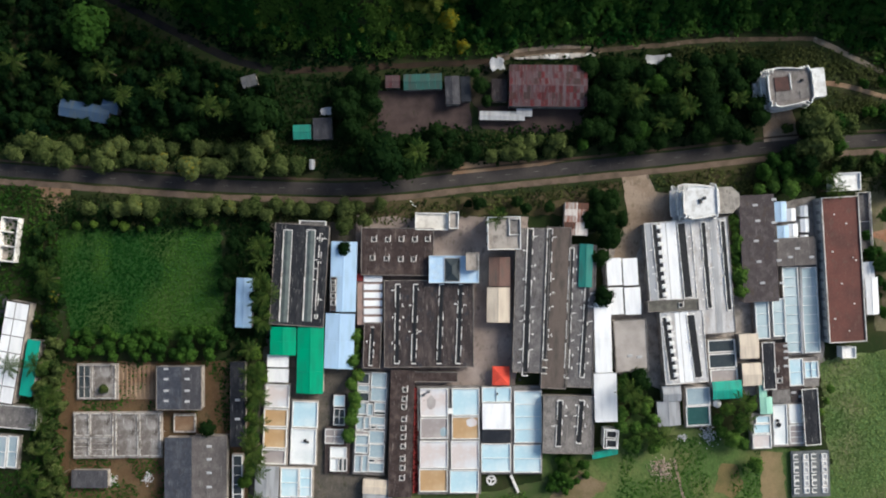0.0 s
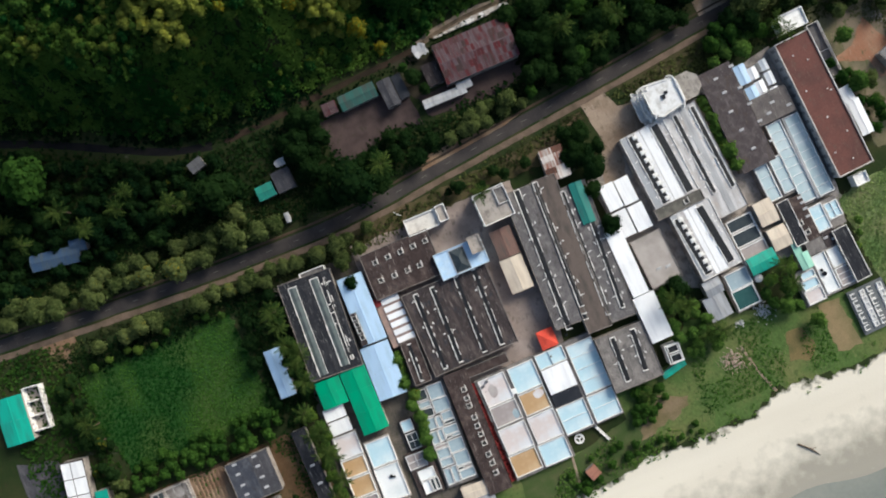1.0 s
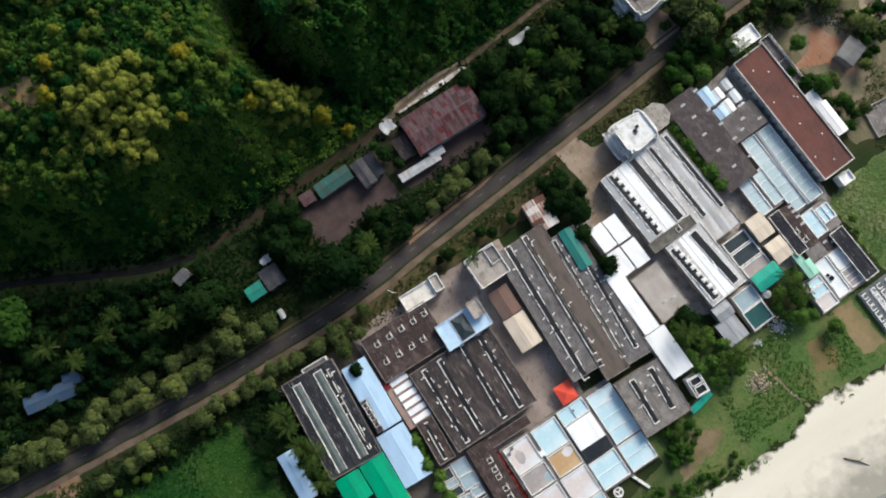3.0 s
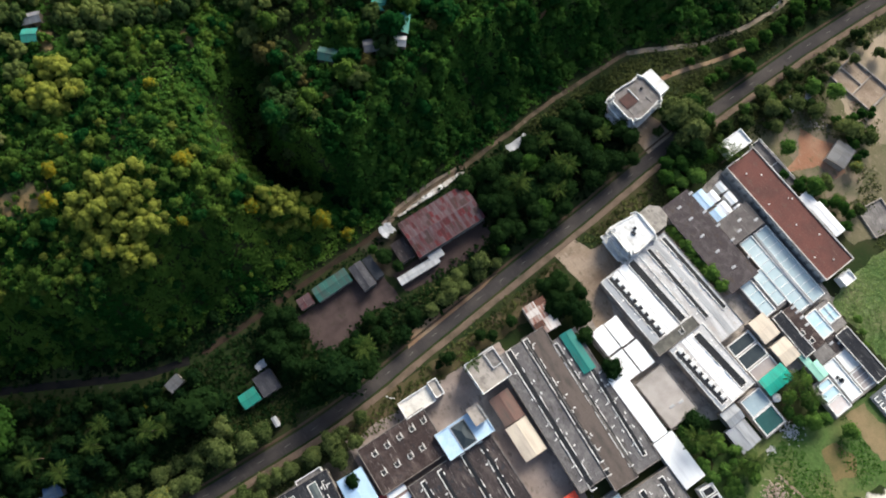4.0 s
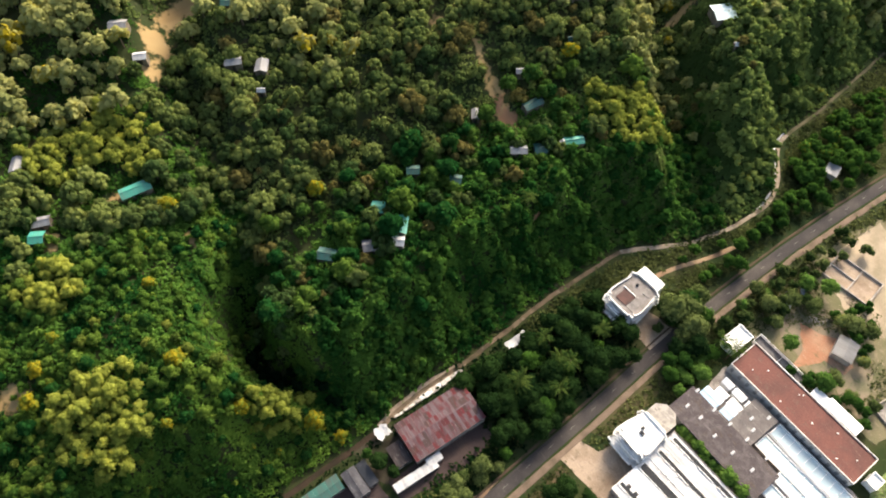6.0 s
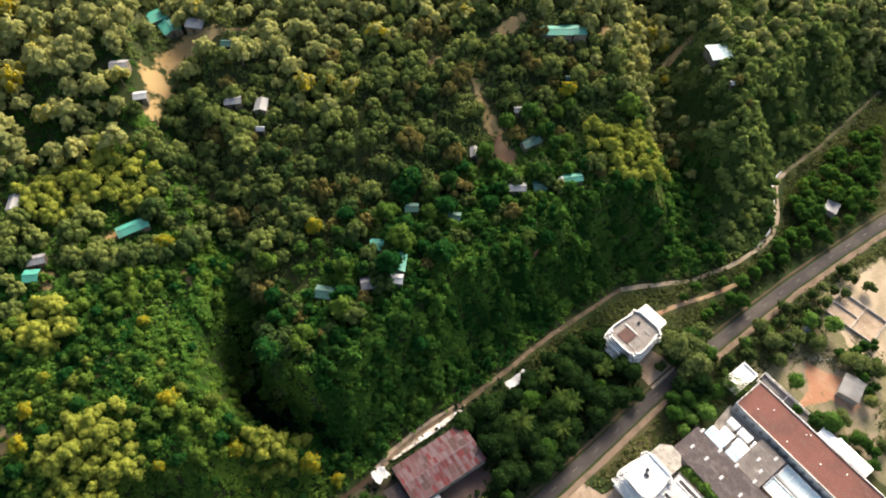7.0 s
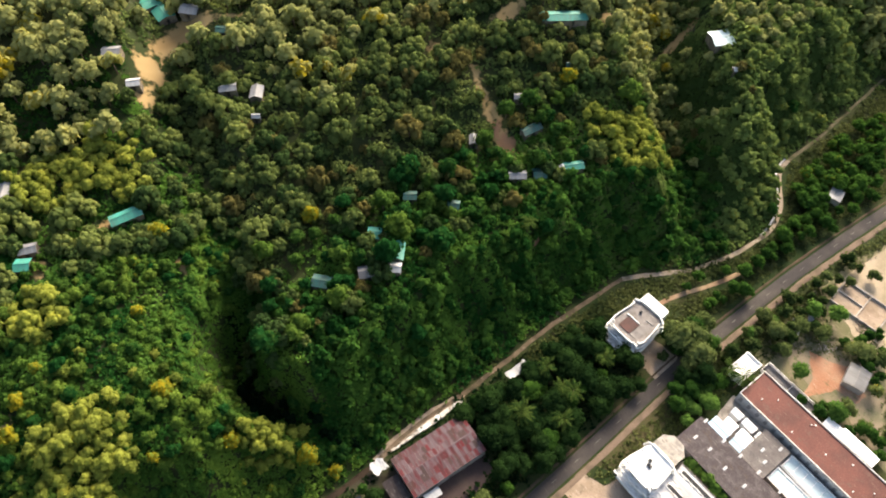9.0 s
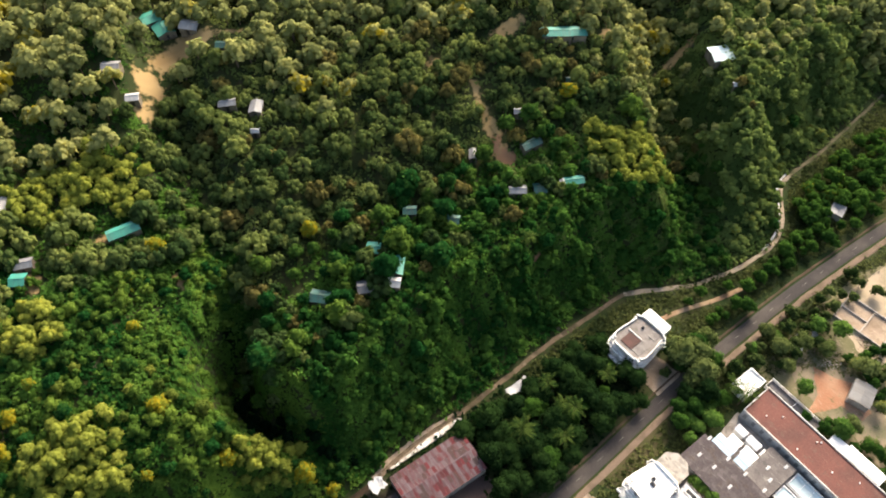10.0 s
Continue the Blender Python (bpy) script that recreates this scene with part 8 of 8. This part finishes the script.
plant("dark", 65.1, -44, 1.15, random.Random(7), "trees behind the halls")
plant("dark", -32.9, 0.2, 0.75, random.Random(8), "trees behind the halls")
stand("lush", [(59.1, -38.4), (68.9, -45), (73.6, -60), (80.2, -61.9), (78.3, -67.6), (68.9, -70.4), (59.1, -66.6), (58.5, -48.7)], 4.6, 44, "trees behind the halls", 0.6, 0.95)
stand("lush", [(89.9, -51), (101.8, -48.7), (105.6, -60), (104.6, -82.6), (100.5, -82.6), (99.9, -65.7), (89.6, -62.8)], 4.8, 45, "trees behind the halls", 0.7, 1.1)
stand("lush", [(101.8, 28.4), (129.1, 31.2), (125.3, 19.9), (102.7, 16.7)], 5.4, 46, "trees before the long hall", 0.6, 0.95)
stand("lush", [(138.5, 30.3), (161.1, 32.2), (161.1, 26.5), (140.4, 25.6)], 5.4, 47, "trees before the long hall", 0.6, 0.95)
row_of_trees("lush", [(97.7, 10.6), (99.8, -15.9)], 2.9, 48, "narrow hedge between the halls", 0.75, 1.05, 0.4, True)
row_of_trees("lush", [(-28.5, -28.5), (-29.5, -47.1), (-31.4, -67.8)], 3.0, 49, "tree row between the tanks", 0.6, 0.95, 0.6, True)
thicket(LEAF_SHRUB, [(-126, -27.3), (-72.9, -26.4), (-71.9, -36.2), (-127.9, -36.8)], 3.6, 50, "dark thick hedge along the field", 1.6, 2.8, 1, 0.35)
thicket(LEAF_ROAD, [(-134.5, -30), (-127.4, -30), (-127.7, -84.8), (-138.7, -84.8), (-136.8, -52.7)], 3.9, 51, "thick green trees west of the lot", 1.6, 2.8, 1, 0.32)
thicket(LEAF_DARK, [(-140.2, 7.7), (-129.3, 6.8), (-128.3, -30), (-135.9, -30), (-138.7, -7.4)], 4.1, 52, "dark thick trees west of the field", 1.7, 3.0, 1)
row_of_trees("wood", [(-127.9, 8.7), (-73.8, 8.7)], 6.0, 53, "hedge along the field", 0.35, 0.6, 1.5)
row_of_trees("dark", [(-72.6, 4), (-70.7, -7.4), (-72.6, -30)], 4.5, 54, "hedge along the field", 0.5, 0.8, 1.5)
row_of_trees("wood", [(-63.7, -33.8), (-65, -83)], 3.6, 55, "trees under the palms", 0.45, 0.75, 1.2)
row_of_trees("dark", [(-59.3, 7.7), (-60.8, -7.4), (-63.5, -30)], 4.0, 66, "trees under the palms", 0.45, 0.75, 1.4, True)
plant("dark", -78.8, -59.9, 0.85, random.Random(9), "trees on the lot")
thicket(LEAF_ROAD, [(110.1, 41.3), (134.5, 45.1), (161.8, 26.7), (133.3, 25.7), (116.9, 24.9)], 4.9, 56, "olive bushes and trees along the far road", 1.4, 2.8, 0.85)
thicket(LEAF_ROAD, [(150.6, 34.3), (198.6, 32.4), (204.1, 20.1), (181.9, 23.9), (161.4, 16.6), (148.8, 20.2)], 4.9, 57, "olive bushes and trees beyond the far road", 1.4, 2.8, 0.95)
thicket(LEAF_SHRUB, [(205.9, 65), (253.3, 57.3), (227.2, 37.6), (205.3, 42.9), (165.9, 45.7), (155.8, 47)], 5.2, 58, "green trees between hill track and far road", 1.7, 3.2, 0.9)
thicket(LEAF_SHRUB, [(139.5, 7.3), (148.5, -1), (155.4, -16.8), (145.1, -24.6), (145.5, -10.1)], 3.6, 59, "small trees on the dusty lot", 1.2, 2.5, 0.85)
thicket(LEAF_SHRUB, [(171, 12.7), (185.2, 5.8), (166.4, -8.5), (167.3, 2.8)], 3.6, 60, "small trees at the edge of the dusty lot", 1.2, 2.5, 0.85)
thicket(LEAF_SHRUB, [(200, 64), (236.8, 71.3), (271.6, 71.2), (243.4, 49.9), (213.8, 49.8), (191.3, 52.3)], 4.9, 64, "green trees along the hill track", 1.7, 3.2, 1)
stand("shrub", [(34.5, -76), (50.7, -69.4), (52.6, -74.1), (43.1, -81.8), (33.5, -83.7)], 3.2, 61, "shrubs along the beach")
stand("shrub", [(7.2, -86), (28.1, -84.4), (42.6, -89.3), (56.4, -88.5), (58, -92.7), (40.5, -92.3), (26.2, -93.9), (5.9, -98.1)], 3.6, 62, "shrubs along the beach", 0.5, 1.0, 0.7)
stand("shrub", [(40.8, -68.6), (47.8, -73.1), (38.4, -82.3), (34.7, -77.8)], 3.0, 65, "shrubs along the beach", 0.6, 1.2)
stand("lush", [(126.4, -41.6), (132.1, -47.3), (131.1, -60.5), (127.3, -60.5)], 5.0, 63, "trees beside the long hall", 0.4, 0.6)

# palms: ringed trunk and a crown of drooping fronds
def frond_mesh(length, name):
    shape = Shape()
    steps, half = 9, 0.36
    spine = []
    for i in range(steps + 1):
        f = i / steps
        spine.append((length * f * (1 - 0.18 * f), 0.55 * length * (0.55 * f - 0.95 * f * f)))
    for i in range(steps):
        (x0, z0), (x1, z1) = spine[i], spine[i + 1]
        w0, w1 = half * math.sin(3.1416 * (0.12 + 0.84 * i / steps)), half * math.sin(3.1416 * (0.12 + 0.84 * (i + 1) / steps))
        for side in (-1, 1):
            shape.add([(x0, 0, z0), (x0 + (x1 - x0) * 0.62, 0, z0 + (z1 - z0) * 0.62), (x1 + 0.2, side * w1 * 1.3, z1 - 0.4 * w1), (x0 + 0.34, side * w0 * 1.3, z0 - 0.4 * w0)], [(0, 1, 2, 3) if side > 0 else (3, 2, 1, 0)])
    me = shape.mesh(name, LEAF_PALM)
    me.attributes.new("tint", "FLOAT", "FACE").data.foreach_set("value", [0.4] * len(me.polygons))
    return me


FRONDS = [frond_mesh(4.1, "frond"), frond_mesh(3.5, "frond")]
PALM_TRUNKS = []
for v in range(3):
    trunk = Shape()
    for i in range(6):
        z0, z1 = -0.4 + i * 1.25, -0.4 + (i + 1) * 1.25
        trunk.tube(0.05 * v * (i / 3) ** 2, 0, z0, 0.2 - 0.015 * i, 0.05 * v * ((i + 1) / 3) ** 2, 0, z1, 0.185 - 0.015 * i, 7, i == 5)
    PALM_TRUNKS.append((trunk.mesh("trunk", BARK), 0.05 * v * 4))


def palm(x, y, scale, rng, group):
    ob = thing("palm", "coconut palm with a ring of drooping yellow-green fronds", "palm", x, y, rng.uniform(0, 360), None, group)
    ob.scale = (scale, scale, scale)
    trunk, lean = rng.choice(PALM_TRUNKS)
    part("trunk", trunk, None, ob)
    count = rng.randrange(13, 18)
    for i in range(count):
        part("frond", rng.choice(FRONDS), None, ob, at=pose(lean, 0, 7.05, 0, rng.uniform(-42, 28), 360 * i / count + rng.uniform(-9, 9)))


def palm_row(line, gap, seed, group, sway=1.4):
    rng = random.Random(seed)
    for (x0, y0), (x1, y1) in zip(line, line[1:]):
        span = math.hypot(x1 - x0, y1 - y0)
        for i in range(max(int(span / gap), 1)):
            f = (i + rng.uniform(0.3, 0.7)) * gap / span
            palm(x0 + (x1 - x0) * f + rng.gauss(0, sway), y0 + (y1 - y0) * f + rng.gauss(0, sway), rng.uniform(1.05, 1.4), rng, group)


palm_row([(-59.8, 3), (-58.3, -7.2), (-61.1, -22.1), (-61.7, -29.5)], 3.9, 71, "palms between field and hatchery")
palm_row([(-55.5, -7.2), (-56.8, -18.4)], 6.0, 72, "palms between field and hatchery")
palm_row([(-61.7, -31.4), (-62, -55.5), (-63, -79.7)], 4.0, 73, "palms between lot and hatchery")
palm_row([(-129.9, -1.7), (-128, -22.1)], 8.0, 74, "palms west of the field", 3.0)
palm_row([(-132.5, -36), (-131.7, -63), (-134.5, -82)], 4.2, 75, "palms west of the lot", 3.5)
palm_row([(73.6, 59.6), (94, 54.1)], 9.0, 76, "palms in the dense wood", 3.0)
palm_row([(58.7, 48.5), (77.3, 44.8), (101.4, 46.6)], 9.0, 77, "palms in the dense wood", 4.0)
palm_row([(94.4, -51.1), (100, -54.9), (96.3, -60.4)], 3.6, 78, "palms behind the halls", 1.5)
palm_row([(41.4, -71), (43.3, -74.8)], 5.0, 79, "palms by the beach", 1.0)
palm_row([(-8.2, 31.8), (3, 33.3)], 8.0, 80, "palms by the yard", 2.0)
palm_row([(16.1, 10.5), (18.4, 9.9)], 4.0, 81, "palms by the yard", 0.5)
palm_row([(-140.1, 61.5), (-99.2, 57.8), (-75.1, 44.8), (-89.9, 50.3), (-134.5, 50.3)], 13.0, 82, "palms in the grove", 4.0)
palm_row([(126.7, 18.9), (129.5, 20.8)], 4.0, 83, "palms before the long hall", 1.0)
palm_row([(94, 93.6), (100.3, 97.4)], 8.0, 84, "palms on the hill", 2.0)

palm_row([(60.8, -44.6), (66.4, -55.8), (73.9, -63.2)], 5.0, 85, "palms behind the halls", 2.0)
plant("dark", 12.5, 55, 0.75, random.Random(12), "trees between the sheds")
plant("dark", 14.7, 49.7, 0.6, random.Random(13), "trees between the sheds")
plant("wood", 10.6, 59.1, 0.6, random.Random(14), "trees between the sheds")
plant("road", -114.6, -47.3, 0.5, random.Random(15), "trees on the lot")
plant("road", 123.5, 42.2, 1.75, random.Random(16), "trees beside the white villa")
plant("mid", 130.5, 41.5, 1.2, random.Random(17), "trees beside the white villa")
grower = random.Random(18)
for kind, px, py, scale in (("road", 128, 40.5, 1.5), ("road", 134.4, 41.5, 1.2), ("lush", 116.2, 20.4, 1.15), ("dark", 120.5, 27.6, 1.1), ("mid", 114, 26.4, 1.0), ("mid", 107, 25.4, 0.9), ("lush", 111, 21.6, 0.9), ("mid", 124, 23.5, 0.9),
                            ("mid", 110.5, 29.5, 0.9), ("dark", 115.5, 31, 0.85), ("road", 120, 33, 1.1), ("road", 125.5, 34, 1.45), ("mid", 131, 35, 1.1)):
    plant(kind, px, py, scale, grower, "trees before the long hall")
for kind, px, py, scale in (("lush", 148.5, 11.2, 1.0), ("lush", 147.2, -4.5, 1.15), ("road", 151.2, -5.5, 0.9), ("road", 172.3, 4.1, 1.1), ("road", 174.6, -1.2, 1.0), ("road", 169.9, 7, 0.9), ("road", 161.9, 22.7, 1.0),
                            ("lush", 171.1, 23.9, 1.15), ("lush", 175.3, 18.5, 1.1), ("road", 166.1, 16.7, 1.0), ("road", 153.6, 25.6, 1.0), ("road", 155.3, 32.5, 0.9), ("road", 151.3, 19.4, 0.8), ("road", 164, -7, 0.7), ("road", 151.5, -12.5, 0.7), ("road", 155.4, -18.9, 0.7)):
    if away(ROAD, px, py)[0] > 4.5:
        plant(kind, px, py, scale, grower, "trees round the red earth lot")
palm(128.6, 24.5, 1.1, grower, "palms by the long hall")
